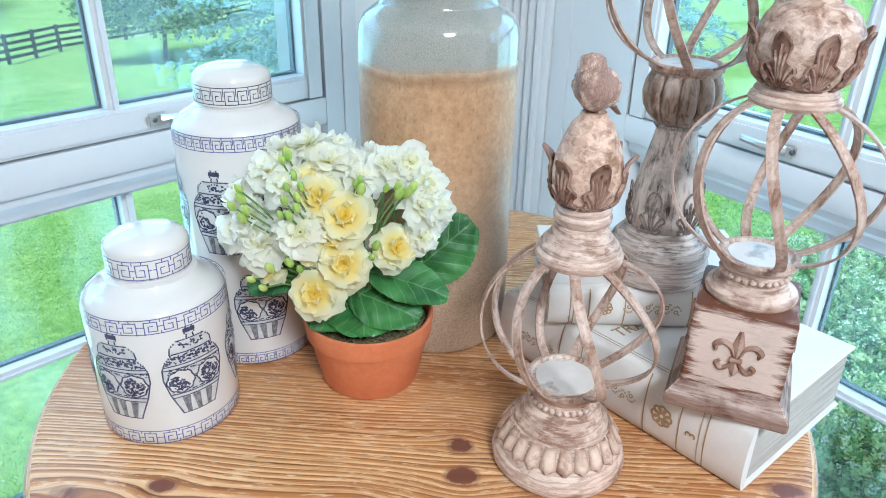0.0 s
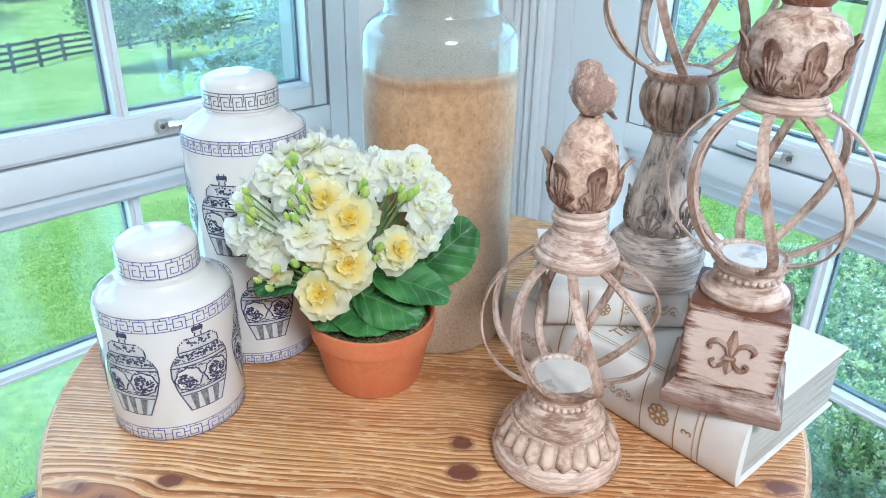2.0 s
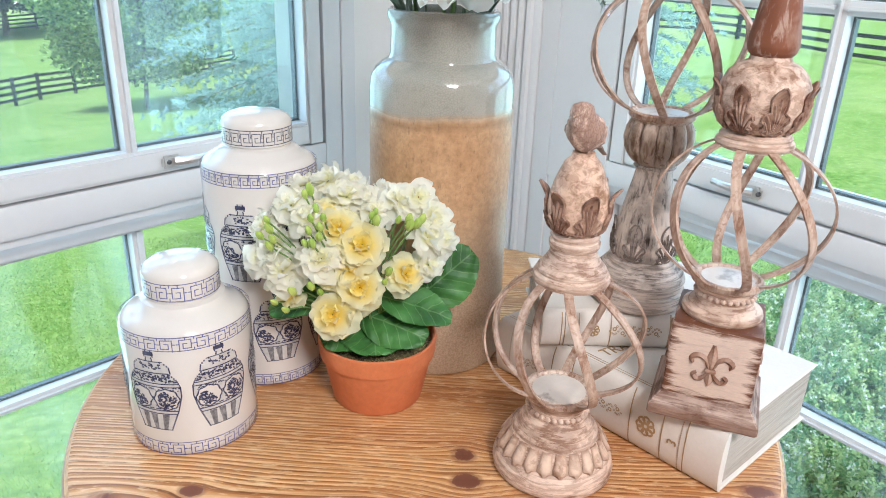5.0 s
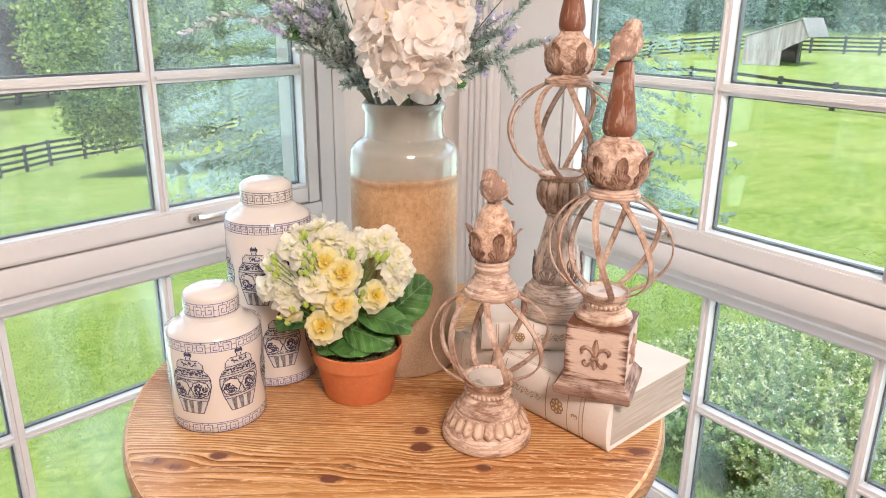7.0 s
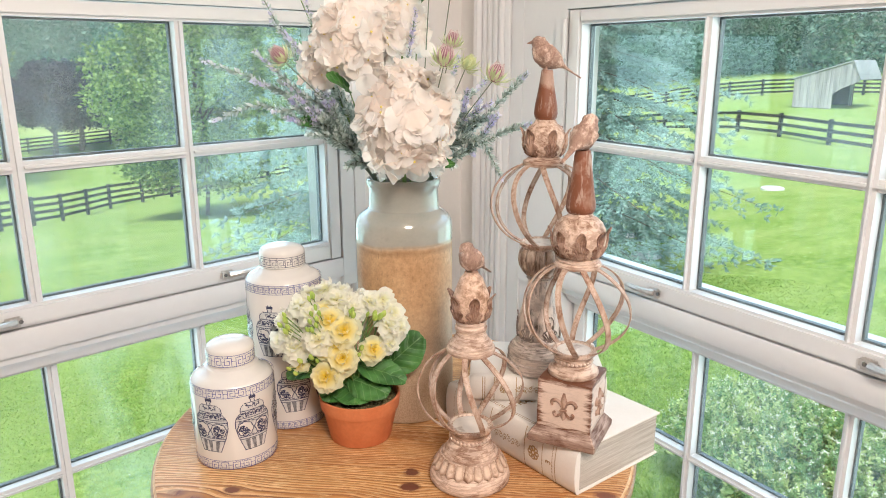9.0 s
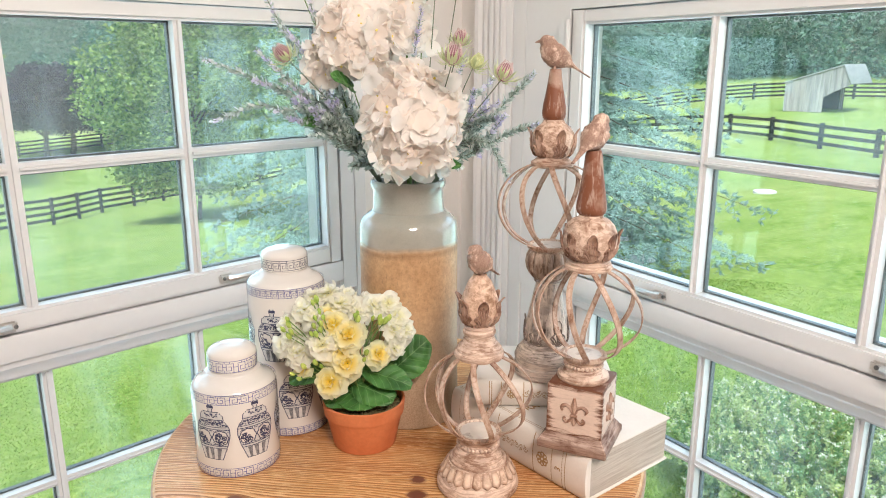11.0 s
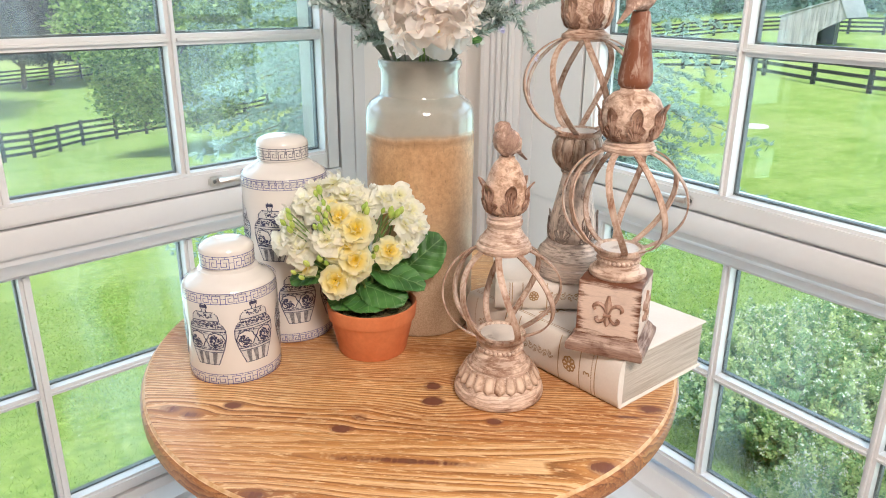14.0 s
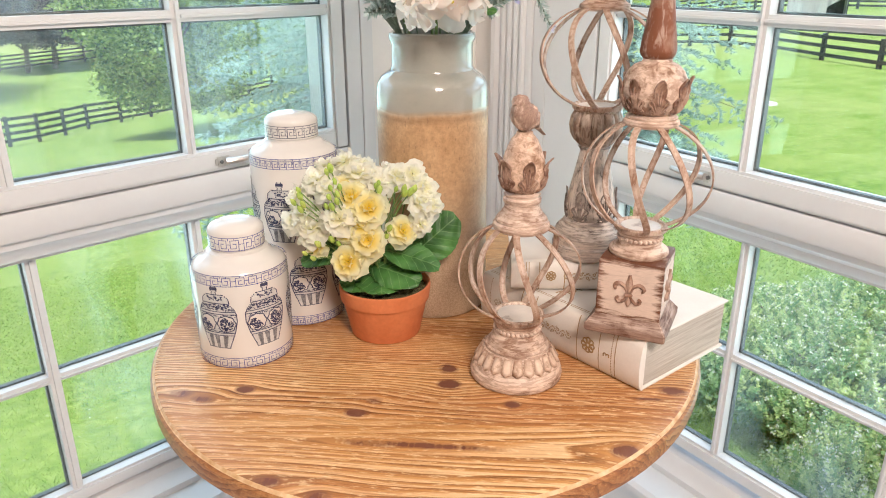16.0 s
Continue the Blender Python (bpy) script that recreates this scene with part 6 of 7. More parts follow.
def sprig(tip, seed, bloom, sag, label, start=0.25):
    """Lavender sprig: grey-green leaves along a thin stem, violet buds at the tip."""
    r = random.Random(seed)
    s = thing("lavender_sprig", label, "flower", (0, 0, 0), 0, "flowers in the vase")
    pts = stem_to(s, tip, r.uniform(-0.022, 0.022), 0.0015, M_TWIG, sag + r.uniform(0.0, 0.022))
    lv, lf, bv, bf = [], [], [], []
    path = curve_pts([tuple(p) for p in pts], 120)
    for i in range(int(120 * 0.47), 120):
        f = i / 120
        d = (path[i + 1] - path[i - 1]).normalized()
        flower = f > 1 - bloom * 0.5 and r.random() < 0.8
        for k in range(3):
            a = i * 2.4 + k * 2.1 + r.uniform(-0.4, 0.4)
            o = d.orthogonal().normalized()
            o = Matrix.Rotation(a, 3, d) @ o
            ln = r.uniform(0.009, 0.0165) * (0.72 if flower else 1.0) * (1.3 - 0.5 * f)
            way = (o * r.uniform(0.6, 1.0) + d * r.uniform(0.4, 0.9)).normalized()
            side = way.cross(d).normalized() * ln * (0.40 if flower else 0.27)
            up = way.cross(side).normalized() * ln * 0.06
            p = path[i]
            v, fa_ = (bv, bf) if flower else (lv, lf)
            j = len(v)
            v += [p, p + way * ln * 0.5 + side, p + way * ln, p + way * ln * 0.5 - side, p + way * ln * 0.5 + up]
            fa_ += [(j, j + 1, j + 4), (j + 1, j + 2, j + 4), (j + 2, j + 3, j + 4), (j + 3, j, j + 4)]
    raw("leaves", lv, lf, M_SAGEL, s)
    if bv:
        tagged(raw("blossoms", bv, bf, M_LAVL, s), "lavender violet buds")
    return s
M_SAGEL = leaf_mat("sage_leaves", (0.30, 0.39, 0.34), (0.90, 0.94, 0.92), 0.6, 0.45)
M_LAVL = leaf_mat("lavender_buds", (0.66, 0.62, 0.86), (0.92, 0.90, 0.97), 0.6, 0.5)
SPRIGS = [((-0.335, 0.02, 1.290), 0.10, 0.065), ((-0.345, 0.02, 1.395), 0.14, 0.035), ((-0.245, 0.0, 1.515), 0.25, 0.0), ((-0.210, 0.03, 1.360), 0.35, 0.01), ((0.215, 0.04, 1.372), 0.14, 0.01), ((0.225, 0.03, 1.286), 0.16, 0.02),
          ((0.175, 0.08, 1.195), 0.08, 0.060), ((0.028, 0.05, 1.475), 0.45, 0.0), ((-0.160, 0.03, 1.500), 0.2, 0.0), ((-0.050, 0.06, 1.530), 0.15, 0.0), ((0.125, 0.05, 1.235), 0.12, 0.05), ((0.115, 0.05, 1.345), 0.4, 0.0), ((-0.250, 0.03, 1.410), 0.3, 0.0),
          ((-0.115, 0.06, 1.330), 0.2, 0.0), ((-0.150, 0.05, 1.290), 0.1, 0.02), ((-0.170, 0.0, 1.380), 0.4, 0.0), ((-0.12, 0.02, 1.25), 0.0, 0.02), ((0.11, 0.02, 1.27), 0.1, 0.01), ((0.14, 0.0, 1.33), 0.35, 0.0), ((-0.10, -0.02, 1.31), 0.0, 0.0), ((-0.07, 0.05, 1.24), 0.0, 0.01), ((-0.19, 0.04, 1.33), 0.3, 0.0), ((0.09, 0.06, 1.22), 0.0, 0.01), ((-0.14, 0.03, 1.36), 0.25, 0.0), ((-0.20, 0.02, 1.44), 0.25, 0.0), ((-0.16, 0.06, 1.27), 0.0, 0.03), ((-0.22, 0.05, 1.31), 0.1, 0.04), ((-0.13, 0.07, 1.30), 0.0, 0.02), ((-0.18, 0.0, 1.41), 0.3, 0.02), ((0.16, 0.05, 1.30), 0.2, 0.02), ((0.13, 0.07, 1.26), 0.0, 0.03), ((0.15, -0.02, 1.36), 0.3, 0.01), ((0.10, 0.0, 1.40), 0.3, 0.0), ((-0.26, 0.02, 1.36), 0.25, 0.03), ((-0.09, 0.08, 1.22), 0.0, 0.02), ((-0.23, -0.03, 1.46), 0.3, 0.02), ((-0.175, 0.06, 1.335), 0.45, 0.01), ((-0.155, 0.07, 1.315), 0.4, 0.01), ((-0.20, 0.05, 1.30), 0.35, 0.02), ((0.155, 0.06, 1.325), 0.45, 0.0), ((0.165, 0.07, 1.305), 0.4, 0.0), ((-0.14, 0.06, 1.345), 0.45, 0.0)]
for i, (p, bl, sag) in enumerate(SPRIGS):
    sprig(vpos(*p), 100 + i, bl, sag, "grey-green lavender sprig with violet buds in a stoneware vase" if bl else "grey-green leafy sprig in a stoneware vase")

def thistle(tip, size, way, purple, seed):
    r = random.Random(seed)
    t = thing("thistle", "purple thistle head with spiky green bracts" if purple else "unopened green thistle head with spiky bracts", "flower", (0, 0, 0), 0, "flowers in the vase")
    stem_to(t, tip, r0=0.0014, material=M_TWIG, back=0.085)
    m = Matrix.Translation(tip) @ Vector(way).to_track_quat("Z", "Y").to_matrix().to_4x4() @ Matrix.Scale(size, 4)
    head = lathe([(0.25, 0.0), (0.50, 0.18), (0.64, 0.55), (0.62, 0.95), (0.46, 1.30), (0.24, 1.50), (0.05, 1.58)], 40)
    o = part("head", head, M_THISTLE if purple else M_BRACT, t)
    o.matrix_basis = m
    bm = bmesh.new()
    for k in range(20):
        a = 2 * math.pi * k / 20
        line = [Vector((q * math.cos(a), q * math.sin(a), z)) for q, z in ((0.46, 0.12), (0.66, 0.50), (0.68, 0.90), (0.58, 1.25), (0.42, 1.55), (0.36, 1.72 + r.uniform(-0.08, 0.08)))]
        tube(line, 0.060, 5, bm, 0.4)
    part("bristle_crown", bm, M_BRISTLE if purple else M_BRACT, t, "pale pink bristles" if purple else "").matrix_basis = m
    bm = bmesh.new()
    for ring, (n, z, tilt, ln) in enumerate(((9, -0.05, -0.1, 1.25), (10, 0.02, 0.40, 1.45), (10, 0.10, 0.90, 1.25))):
        for k in range(n):
            a = 2 * math.pi * (k + 0.5 * ring) / n + r.uniform(-0.12, 0.12)
            d = Vector((math.cos(a) * math.cos(tilt), math.sin(a) * math.cos(tilt), math.sin(tilt)))
            b0 = Vector((0.45 * math.cos(a), 0.45 * math.sin(a), z + 0.05))
            s = Vector((-math.sin(a), math.cos(a), 0)) * 0.16
            L = ln * r.uniform(0.75, 1.2)
            up = Vector((0, 0, 0.25 * L))
            v = [bm.verts.new(p) for p in (b0 - s * 0.6, b0 + s * 0.6, b0 + d * L * 0.5 + s, b0 + d * L + up, b0 + d * L * 0.5 - s, b0 + d * L * 0.5 - d.orthogonal() * 0.02)]
            bm.faces.new((v[0], v[1], v[2], v[4]))
            bm.faces.new((v[4], v[2], v[3]))
    part("bract_whorl", bm, M_BRACTL, t, "spiky yellow-green bracts").matrix_basis = m
    return t
M_BRACTL = leaf_mat("thistle_bract_leaf", (0.50, 0.58, 0.30), (0.74, 0.78, 0.50), 0.6, 0.35)
thistle(Vector((0.500, 0.480, 1.385)), 0.0185, (0.1, -0.2, 1), True, 1)
thistle(Vector((0.575, 0.458, 1.362)), 0.0175, (0.35, -0.2, 0.9), True, 2)
thistle(Vector((0.335, 0.668, 1.392)), 0.0170, (-0.65, 0.15, 0.7), True, 3)
thistle(Vector((0.545, 0.520, 1.412)), 0.0150, (0.1, -0.1, 1), True, 4)
thistle(Vector((0.560, 0.505, 1.380)), 0.0140, (0.5, -0.2, 0.8), False, 5)
thistle(Vector((0.560, 0.600, 1.500)), 0.0160, (0.0, -0.1, 1), True, 6)
thistle(Vector((0.595, 0.590, 1.495)), 0.0150, (0.1, -0.1, 1), True, 7)

def broad_leaf(tip, way, ln, wd, seed):
    t = thing("leafy_stem", "broad pale green leaf among the vase flowers", "leaf", (0, 0, 0), 0, "flowers in the vase")
    stem_to(t, tip, r0=0.0016)
    o = part("leaf", round_leaf(ln, wd, 0.3, 0.012), M_GREEN, t)
    o.matrix_basis = basis(tip, way, NEAR + Vector((0, 0, 0.8)))
    return t
for tip, way, ln, wd in (((-0.125, 0.03, 1.285), (-0.8, 0.3, 0.2), 0.055, 0.026), ((-0.175, -0.01, 1.500), (-0.4, 0.1, 0.8), 0.070, 0.030), ((0.03, -0.01, 1.490), (0.3, 0.1, 0.9), 0.07, 0.03), ((-0.085, 0.06, 1.345), (-0.2, 0.5, 0.3), 0.06, 0.035), ((0.05, 0.05, 1.215), (0.5, 0.5, 0.2), 0.05, 0.024)):
    broad_leaf(vpos(*tip), at(*way), ln, wd, 0)

# ---- fences, shed, trees ----
def fence(points, label, rails=4, height=1.3, half=2.6):
    f = thing("fence", label, "fence", (0, 0, 0), 0, "paddock fences")
    pts = []
    for a, b in zip(points, points[1:]):
        n = max(1, round(math.hypot(b[0] - a[0], b[1] - a[1]) / half))
        pts += [(a[0] + (b[0] - a[0]) * k / n, a[1] + (b[1] - a[1]) * k / n) for k in range(n)]
    pts.append(points[-1])
    post = None
    for x, y in pts:
        z = ground_z(x, y)
        if post is None:
            post = part("post", box_bm(-0.085, 0.085, -0.085, 0.085, -0.3, height + 0.12, 0.01), M_FENCE, f)
            post.matrix_basis = pose(x, y, z)
        else:
            again(post, pose(x, y, z))
    for (x0, y0), (x1, y1) in zip(pts, pts[1:]):
        a, b = Vector((x0, y0, ground_z(x0, y0))), Vector((x1, y1, ground_z(x1, y1)))
        d = (b - a)
        n = Vector((-d.y, d.x, 0)).normalized() * 0.10
        for k in range(rails):
            zz = 0.25 + (height - 0.28) * k / (rails - 1)
            bm = bmesh.new()
            t = n * 0.35
            corner = []
            for base in (a + n, b + n):
                for dz in (-0.075, 0.075):
                    for s in (-1, 1):
                        corner.append(bm.verts.new(base + Vector((0, 0, zz + dz)) + t * s * 0.5))
            c = corner
            for q in ((0, 1, 3, 2), (4, 6, 7, 5), (0, 4, 5, 1), (2, 3, 7, 6), (0, 2, 6, 4), (1, 5, 7, 3)):
                bm.faces.new([c[i] for i in q])
            part("rail", bm, M_FENCE, f)
    return f
fence([(-8.0, 30.0), (2.9, 37.5), (9.05, 44.6), (19.9, 51.9), (36.0, 58.0)], "dark four-rail paddock fence across the sloping lawn")
fence([(-4.0, 70.0), (9.0, 75.0), (24.0, 80.0)], "dark far paddock fence below the trees")
fence([(29.0, 4.0), (31.2, 12.6), (33.1, 15.8), (35.5, 21.8), (38.0, 33.0)], "dark three-rail paddock fence on the lawn", 3, 1.02)
fence([(49.0, 46.0), (58.0, 31.0), (62.0, 20.0), (62.5, 8.0)], "dark far paddock fence behind the shed", 4, 1.2)

def shed():
    s = thing("shed", "weathered grey board run-in shed with open front", "shed", (45.6, 24.5, ground_z(46, 23)), 0)
    # local x: along the planked side wall, local y: depth away from the viewer
    ux = Vector((0.10, -1.0, 0)).normalized()
    uy = Vector((1.0, 0.10, 0)).normalized()
    s.matrix_basis = Matrix(((ux.x, uy.x, 0, 45.6), (ux.y, uy.y, 0, 24.5), (0, 0, 1, ground_z(46, 23)), (0, 0, 0, 1)))
    L, D, h0, h1 = 2.36, 3.4, 1.72, 2.78
    X, R, zr = L + 0.98, L + 1.46, 1.72
    n = 11
    cuts = [L * k / n for k in range(n + 1)] + [L + 0.33, L + 0.66, X, L + 1.22, R]
    for k, (x0, x1) in enumerate(zip(cuts, cuts[1:])):
        def top(x):
            return h0 + (h1 - h0) * x / X if x <= X else h1 + (zr - h1) * (x - X) / (R - X)
        def foot(x):
            return 0.0 if x < L + 0.01 else 0.87 + 0.80 * min(1, (x - L) / (R - L)) ** 0.8
        bm = bmesh.new()
        y0, y1 = -0.012 * (k % 2), 0.03
        ring = [(x0, foot(x0 + 0.02) if x0 >= L - 0.001 else 0.0), (x1 - 0.012, foot(x1 - 0.012)), (x1 - 0.012, max(top(x1), foot(x1) + 0.02)), (x0, top(x0))]
        lo = [bm.verts.new((x, y0, z)) for x, z in ring]
        hi = [bm.verts.new((x, y1, z)) for x, z in ring]
        bm.faces.new(lo)
        bm.faces.new(hi[::-1])
        for i in range(4):
            bm.faces.new((lo[i], hi[i], hi[(i + 1) % 4], lo[(i + 1) % 4]))
        part("board", bm, M_BARN, s)
    # inner walls, painted dark for the shade in the open shed
    part("back_wall", box_bm(0, 0.05, 0.03, D, 0, h0), M_BARNSHADE, s)
    part("far_wall", box_bm(0.05, L, D - 0.05, D, 0, h0), M_BARNSHADE, s)
    part("post", box_bm(L - 0.16, L - 0.02, D - 0.25, D - 0.11, 0, h1 - 0.1), M_BARN, s)
    bm = bmesh.new()
    v = []
    for x, z in ((-0.12, h0 - 0.02), (X, h1 + 0.03), (R + 0.03, zr + 0.02)):
        for y in (-0.06, D + 0.1):
            v.append((x, y, z))
    lo = [bm.verts.new(p) for p in v]
    hi = [bm.verts.new((p[0], p[1], p[2] + 0.07)) for p in v]
    for a, b in ((0, 2), (2, 4)):
        bm.faces.new((lo[a], lo[a + 1], lo[b + 1], lo[b]))
        bm.faces.new((hi[a], hi[b], hi[b + 1], hi[a + 1]))
        bm.faces.new((lo[a], lo[b], hi[b], hi[a]))
        bm.faces.new((lo[a + 1], hi[a + 1], hi[b + 1], lo[b + 1]))
    bm.faces.new((lo[0], hi[0], hi[1], lo[1]))
    bm.faces.new((lo[4], lo[5], hi[5], hi[4]))
    part("roof", bm, M_ROOF, s, "pale tin roof")
shed()

for (x, y, r) in ((18.7, 10.12, 0.30), (9.43, 6.96, 0.26), (11.1, 8.74, 0.24)):
    c = thing("well_cover", "round white cover set flat in the lawn", "cover", (x, y, ground_z(x, y) + 0.03), 0, "lawn covers")
    part("disc", lathe([(r, -0.1), (r, 0.02), (r - 0.03, 0.04), (0.02, 0.05)], 28), M_STONE, c)

def leaf_cloud(blobs, n, size, seed, droop=0.0, shell=0.55):
    """Leaf quads through the given lobes (centre, radii), denser near their skins, with gaps."""
    r = np.random.RandomState(seed)
    vol = np.array([b[1][0] * b[1][1] * b[1][2] for b in blobs]) ** 0.67
    pick = r.choice(len(blobs), n, p=vol / vol.sum())
    cs, rs = np.array([b[0] for b in blobs], float)[pick], np.array([b[1] for b in blobs], float)[pick]
    d = r.normal(size=(n, 3))
    d /= np.linalg.norm(d, axis=1)[:, None]
    q = shell + (1.05 - shell) * r.rand(n)
    lump = 1 + 0.22 * np.sin(d[:, 0] * 7 + pick) * np.sin(d[:, 1] * 6 + 2 * pick) * np.sin(d[:, 2] * 8)
    p = cs + d * rs * (q * lump)[:, None]
    a = r.normal(size=(n, 3))
    a[:, 2] = a[:, 2] * 0.5 - droop
    a /= np.linalg.norm(a, axis=1)[:, None]
    b = np.cross(a, r.normal(size=(n, 3)))
    b /= np.linalg.norm(b, axis=1)[:, None]
    s = size * (0.6 + 0.8 * r.rand(n))[:, None]
    v = np.stack([p - a * s * 0.5, p + b * s * 0.32, p + a * s * 0.5, p - b * s * 0.32], 1).reshape(-1, 3)
    f = np.arange(4 * n).reshape(-1, 4)
    return v.tolist(), f.tolist()

def broad_tree(x, y, height, spread, seed, n, size, material, label, low=0.12, lobes=16, stout=0.035, limb=0.012):
    z = ground_z(x, y)
    t = thing("tree", label, "tree", (x, y, z), 0, "trees")
    r = random.Random(seed)
    blobs = []
    trunk = bmesh.new()
    tube(curve_pts([(0, 0, -0.3), (0.05 * spread, 0, height * 0.3), (0, 0.04 * spread, height * 0.6), (0, 0, height * 0.9)], 12), height * stout, 10, trunk, 0.3)
    for k in range(lobes):
        a = k * 2.4 + r.uniform(-0.3, 0.3)
        f = (k + 0.5) / lobes
        zz = height * (low + 0.14 + (0.86 - low) * f)
        rr = spread * (0.75 * math.sin(math.pi * (0.15 + 0.8 * f))) * r.uniform(0.7, 1.05)
        c = (rr * math.cos(a), rr * math.sin(a), zz)
        q = spread * r.uniform(0.30, 0.45)
        blobs.append((c, (q, q, q * 0.75)))
        tube(curve_pts([(0, 0, zz * 0.6), (c[0] * 0.5, c[1] * 0.5, zz * 0.85), c], 6), height * limb, 6, trunk, 0.3)
    part("trunk", trunk, M_BARK, t)
    v, f = leaf_cloud(blobs, n, size, seed, 0.3)
    raw("crown", v, f, material, t)
    return t
broad_tree(10.9, 73.5, 7.3, 4.0, 3, 17000, 0.25, M_PURPLE, "dark purple-leaved round tree in the paddock", 0.24)
broad_tree(13.3, 74.6, 7.5, 4.0, 4, 17000, 0.25, M_PURPLE, "dark purple-leaved round tree in the paddock", 0.24)
broad_tree(18.0, 79.0, 6.6, 4.0, 7, 11000, 0.27, M_PURPLE, "smaller purple-leaved tree behind the paddock fence", 0.10)
broad_tree(11.3, 34.5, 10.5, 4.6, 5, 52000, 0.20, M_LEAF, "large green broad-leaved tree before the paddock fence", 0.08, 30, 0.010, 0.004)
broad_tree(21.0, 36.0, 12.0, 6.0, 6, 46000, 0.18, M_LEAF, "large green broad-leaved tree before the paddock fence", 0.0, 22, 0.013, 0.007)
broad_tree(0.5, 62.0, 14.0, 6.5, 8, 18000, 0.30, M_LEAF, "green broad-leaved tree at the paddock edge", 0.1)

# far woods behind the paddocks
def woods():
    blobs = []
    r = random.Random(12)
    for k in range(230):
        th = radians(-2 + 112 * (k % 115) / 115 + r.uniform(-0.6, 0.6))
        d = r.uniform(92, 128) if k < 115 else r.uniform(100, 150)
        x, y = d * math.cos(th), d * math.sin(th)
        g = ground_z(x, y)
        for zz in (2.5, 7.5, 13.0, 19.0):
            q = r.uniform(3.6, 5.6)
            blobs.append(((x + r.uniform(-2, 2), y + r.uniform(-2, 2), g + zz + r.uniform(-1.5, 1.5)), (q, q, q * 0.9)))
    v, f = leaf_cloud(blobs, 340000, 0.48, 4, 0.2, 0.30)
    tagged(raw("far_woods", v, f, M_FOREST), "dense green woods behind the paddocks", "woods", kind="stuff")
woods()

# big blue spruce near the corner of the house
def spruce(x, y, height, reach, seed, label):
    z = ground_z(x, y)
    t = thing("spruce", label, "tree", (x, y, z), 0, "trees")
    r = random.Random(seed)
    wood = bmesh.new()
    tube(curve_pts([(0, 0, -0.3), (0, 0, height * 0.5), (0, 0, height)], 10), 0.20, 10, wood, 0.15)
    vs, fs = [], []
    levels = 22
    for lv in range(levels):
        f = lv / levels
        zz = 1.15 + (height - 1.6) * f
        L = reach * (1 - f) ** 0.8
        nb = 15 if lv < 14 else 10
        for k in range(nb):
            a = 2 * math.pi * k / nb + lv * 0.71 + r.uniform(-0.15, 0.15)
            ln = L * r.uniform(0.72, 1.08) * (1 + 0.22 * max(0, math.cos(a + 0.62)) * (1 - f) * max(0, min(1, (lv - 3) / 4)))
            d = Vector((math.cos(a), math.sin(a), 0))
            p = curve_pts([(0, 0, zz), tuple(d * ln * 0.5 + Vector((0, 0, zz - 0.02 * ln))), tuple(d * ln + Vector((0, 0, zz - 0.16 * ln + r.uniform(-0.1, 0.12))))], 14)
            tube(p, 0.013, 4, wood, 0.25)
            side = Vector((-d.y, d.x, 0))
            for j in range(4, 15):
                g = j / 14
                tl = ln * 0.34 * (1.1 - g) + 0.16
                for s in (-1, 1):
                    w = (side * s * 0.9 + d * 0.75 + Vector((0, 0, r.uniform(-0.35, 0.0)))).normalized()
                    m = max(3, int(tl / 0.085))
                    for q in range(m):
                        o = p[j] + w * tl * (q + r.random()) / m + Vector((0, 0, -0.10 * (q / m) ** 2))
                        for h in range(9):
                            e = (w * 0.8 + Vector((r.gauss(0, 0.5), r.gauss(0, 0.5), r.gauss(0.15, 0.4)))).normalized() * r.uniform(0.06, 0.115)
                            u = e.orthogonal().normalized() * r.uniform(0.008, 0.013)
                            i = len(vs)
                            vs += [o - u, o + e * 0.5 - u * 0.8, o + e, o + e * 0.5 + u * 1.2]
                            fs.append((i, i + 1, i + 2, i + 3))
    part("trunk", wood, M_BARK, t)
    raw("needles", vs, fs, M_SPRUCE, t)
    return t
spruce(7.0, 8.4, 9.5, 4.5, 21, "big blue-green spruce with drooping boughs on the lawn")

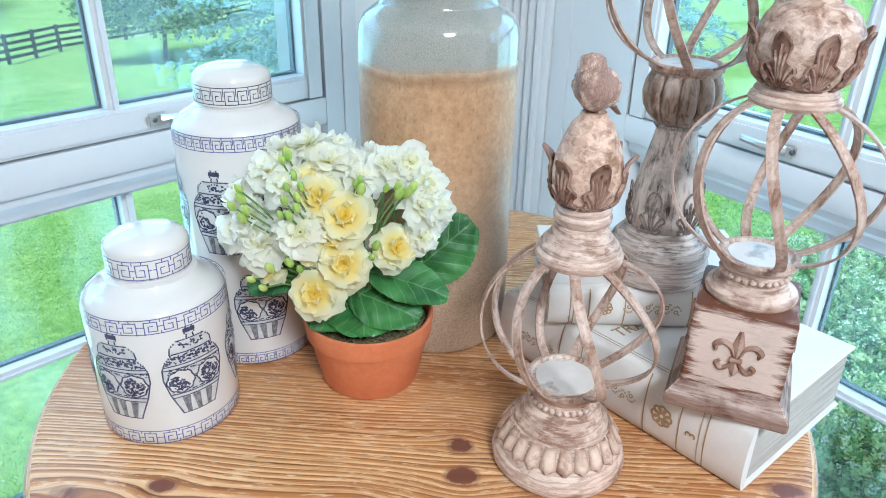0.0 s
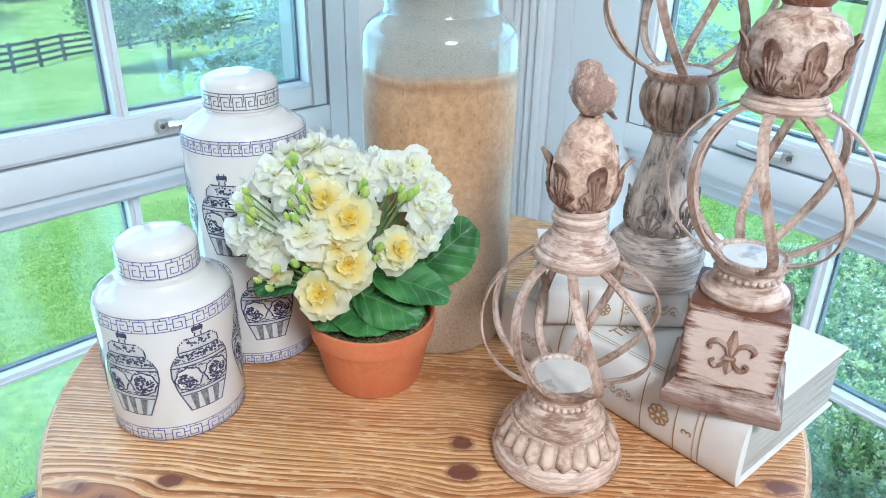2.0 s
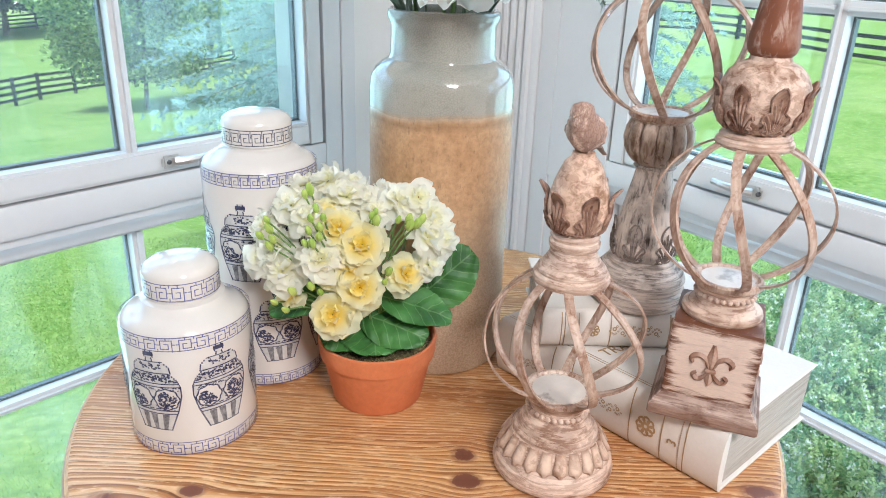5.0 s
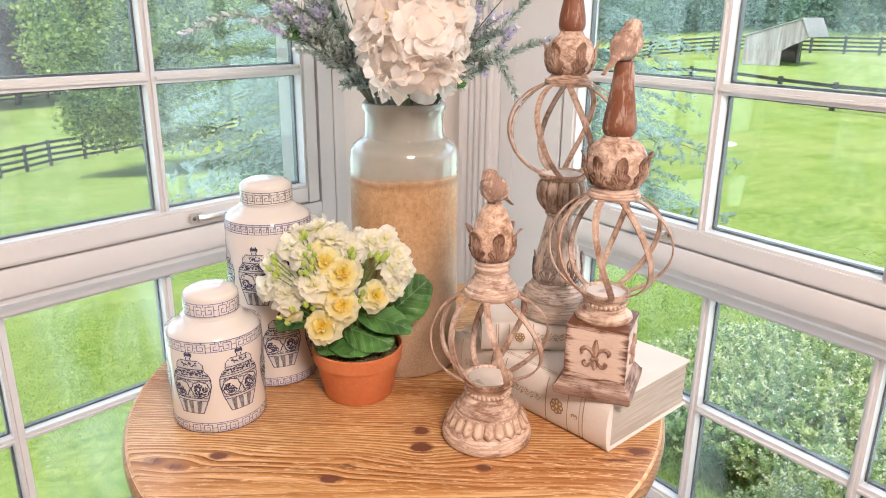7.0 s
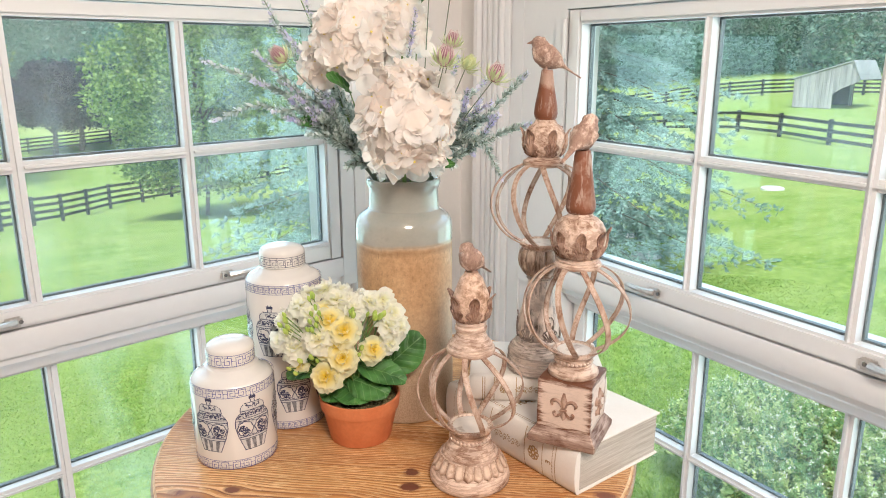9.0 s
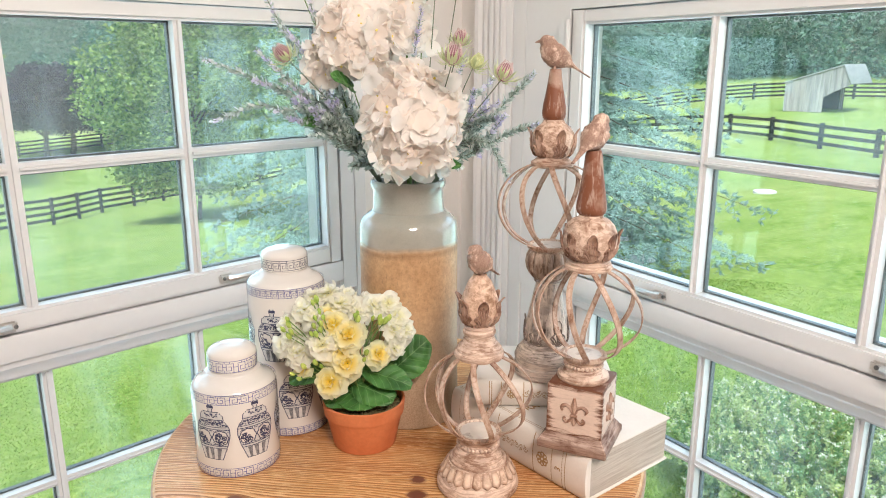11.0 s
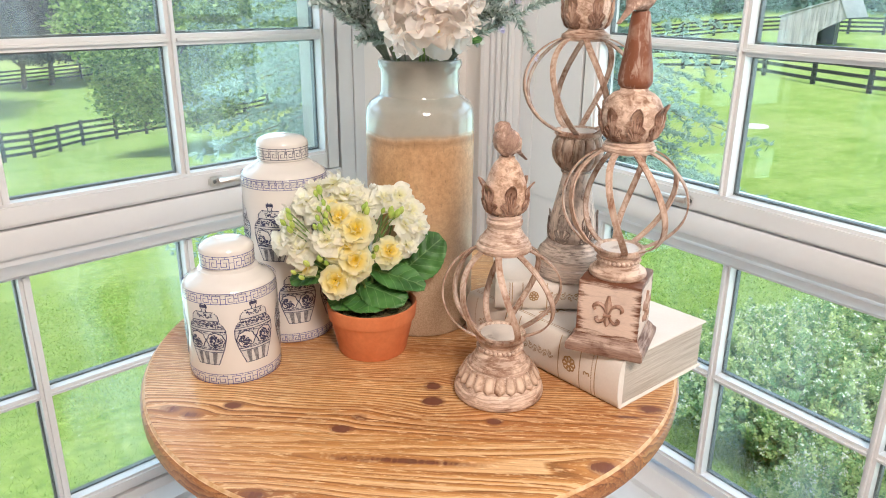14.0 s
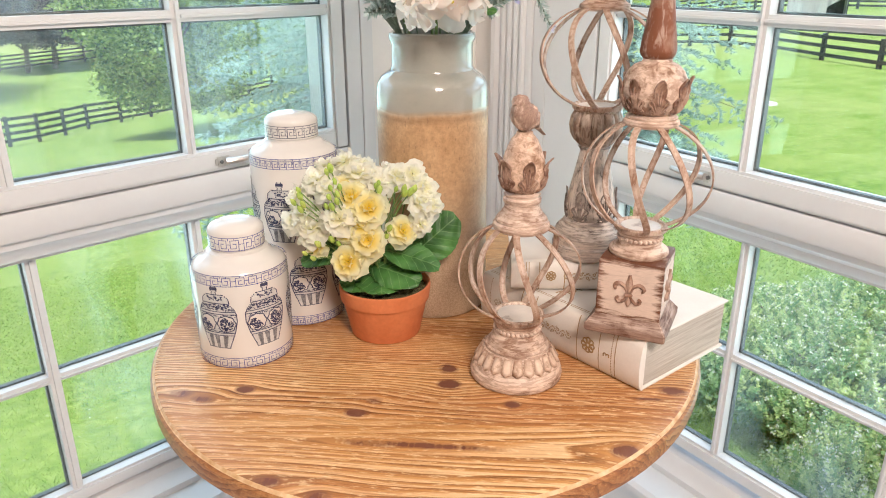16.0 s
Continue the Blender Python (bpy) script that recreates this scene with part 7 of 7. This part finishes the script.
# flowering shrub below the window
def twig_cloud(blobs, n, length, seed):
    """Upright leafy twigs on the skins of the lobes; returns the leaves' mesh and the twig tips."""
    r = np.random.RandomState(seed)
    nodes = 7
    tv, tf = [], []
    for i in range(nodes):
        z = 0.15 + 0.85 * i / (nodes - 1)
        tv += [(0, 0, z), (0.012, 0.006, z)]
    for i in range(nodes - 1):
        tf.append((2 * i, 2 * i + 1, 2 * i + 2, 2 * i + 2))
    for i in range(nodes):
        for k in range(2):
            a = i * 2.2 + k * 3.14
            z = tv[2 * i][2]
            ln = 0.26 * (1.15 - 0.4 * z)
            d = (math.cos(a) * 0.8, math.sin(a) * 0.8, 0.6)
            s = (-math.sin(a) * 0.36 * ln, math.cos(a) * 0.36 * ln, 0)
            j = len(tv)
            tv += [(d[0] * ln * 0.55 + s[0], d[1] * ln * 0.55 + s[1], z + d[2] * ln * 0.55), (d[0] * ln, d[1] * ln, z + d[2] * ln), (d[0] * ln * 0.55 - s[0], d[1] * ln * 0.55 - s[1], z + d[2] * ln * 0.55)]
            tf.append((2 * i, j, j + 1, j + 2))
    tv = np.array(tv)
    vol = np.array([q[1][0] * q[1][1] for q in blobs])
    pick = r.choice(len(blobs), n, p=vol / vol.sum())
    cs, rs = np.array([q[0] for q in blobs], float)[pick], np.array([q[1] for q in blobs], float)[pick]
    d = r.normal(size=(n, 3))
    d[:, 2] = np.abs(d[:, 2]) * 1.1 - 0.35
    d /= np.linalg.norm(d, axis=1)[:, None]
    p = cs + d * rs * (0.72 + 0.33 * r.rand(n))[:, None]
    ax = d * 0.75 + r.normal(size=(n, 3)) * 0.32 + np.array([0, 0, 0.75])
    ax /= np.linalg.norm(ax, axis=1)[:, None]
    bx = np.cross(ax, r.normal(size=(n, 3)))
    bx /= np.linalg.norm(bx, axis=1)[:, None]
    cx = np.cross(ax, bx)
    L = (length * (0.65 + 0.7 * r.rand(n)))[:, None, None]
    v = p[:, None, :] + L * (tv[None, :, 0:1] * bx[:, None, :] + tv[None, :, 1:2] * cx[:, None, :] + tv[None, :, 2:3] * ax[:, None, :])
    faces = []
    for i in range(n):
        o = i * len(tv)
        faces += [(o + q[0], o + q[1], o + q[2]) if q[2] == q[3] else (o + q[0], o + q[1], o + q[2], o + q[3]) for q in tf]
    return v.reshape(-1, 3).tolist(), faces, p + ax * L[:, 0] * 1.02

def shrub(x, y, rx, ry, h, seed, n, label):
    z = ground_z(x, y)
    t = thing("shrub", label, "shrub", (x, y, z), 0, "shrubs")
    r = random.Random(seed)
    blobs = [((0, 0, h * 0.42), (rx * 0.8, ry * 0.8, h * 0.42))]
    for k in range(30):
        a = k * 2.4
        q = math.sqrt((k + 0.5) / 30)
        blobs.append(((rx * 0.82 * q * math.cos(a), ry * 0.82 * q * math.sin(a), h * (0.74 - 0.42 * q * q) + r.uniform(-0.09, 0.07)), (0.22 * rx + 0.05, 0.22 * ry + 0.05, h * 0.24)))
    # inner leaves, coloured dark for the shaded gaps between the twigs
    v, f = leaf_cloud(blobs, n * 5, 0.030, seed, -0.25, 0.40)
    raw("inner_foliage", v, f, M_SHRUBSHADE, t)
    v, f, tips = twig_cloud(blobs, n, 0.095, seed + 2)
    raw("foliage", v, f, M_SHRUB, t)
    bv, bf = [], []
    for p in tips:
        if r.random() < 0.36 and p[2] > h * 0.35:
            for k in range(7):
                c = Vector(p) + Vector((r.gauss(0, 0.008), r.gauss(0, 0.008), r.gauss(0, 0.005)))
                u = Vector((r.gauss(0, 1), r.gauss(0, 1), r.gauss(0, 1))).normalized()
                w = u.orthogonal().normalized() * 0.0055
                u = u * 0.0055
                j = len(bv)
                bv += [c + u, c + w, c - u, c - w]
                bf.append((j, j + 1, j + 2, j + 3))
    tagged(raw("blossoms", bv, bf, M_BLOOM, t), "small white blossoms")
    stems = bmesh.new()
    for k in range(14):
        a = k * 2.4
        tube(curve_pts([(0.1 * math.cos(a), 0.1 * math.sin(a), -0.1), (rx * 0.3 * math.cos(a), ry * 0.3 * math.sin(a), h * 0.4), (rx * 0.6 * math.cos(a), ry * 0.6 * math.sin(a), h * 0.75)], 6), 0.012, 5, stems, 0.5)
    part("stems", stems, M_BARK, t)
    return t
shrub(4.20, 1.10, 1.05, 1.35, 0.90, 31, 8500, "light green garden shrub with small white blossoms")
shrub(3.1, 0.25, 0.85, 1.0, 0.70, 33, 6500, "light green garden shrub with small white blossoms")
shrub(5.2, -0.6, 1.2, 1.3, 0.95, 35, 4500, "light green garden shrub with small white blossoms")

# nearer grass
def grass():
    r = np.random.RandomState(3)
    n = 190000
    th = np.radians(r.uniform(14, 100, n))
    d = 2.2 + 8 * r.rand(n) ** 1.4
    x, y = d * np.cos(th), d * np.sin(th)
    z = np.array([ground_z(a, b) for a, b in zip(x, y)])
    p = np.stack([x, y, z], 1)
    h = (0.022 + 0.026 * r.rand(n)) * np.clip(1.25 - d / 14, 0.12, 1)
    lean = r.normal(size=(n, 3)) * 0.03
    lean[:, 2] = h
    sd = r.normal(size=(n, 3))
    sd[:, 2] = 0
    sd *= (0.0022 + 0.0007 * d)[:, None] / np.linalg.norm(sd, axis=1)[:, None]
    v = np.stack([p - sd, p + sd, p + lean], 1).reshape(-1, 3)
    f = np.arange(3 * n).reshape(-1, 3)
    tagged(raw("grass", v.tolist(), f.tolist(), M_BLADE), "short bright green lawn grass", "grass", kind="stuff")
grass()
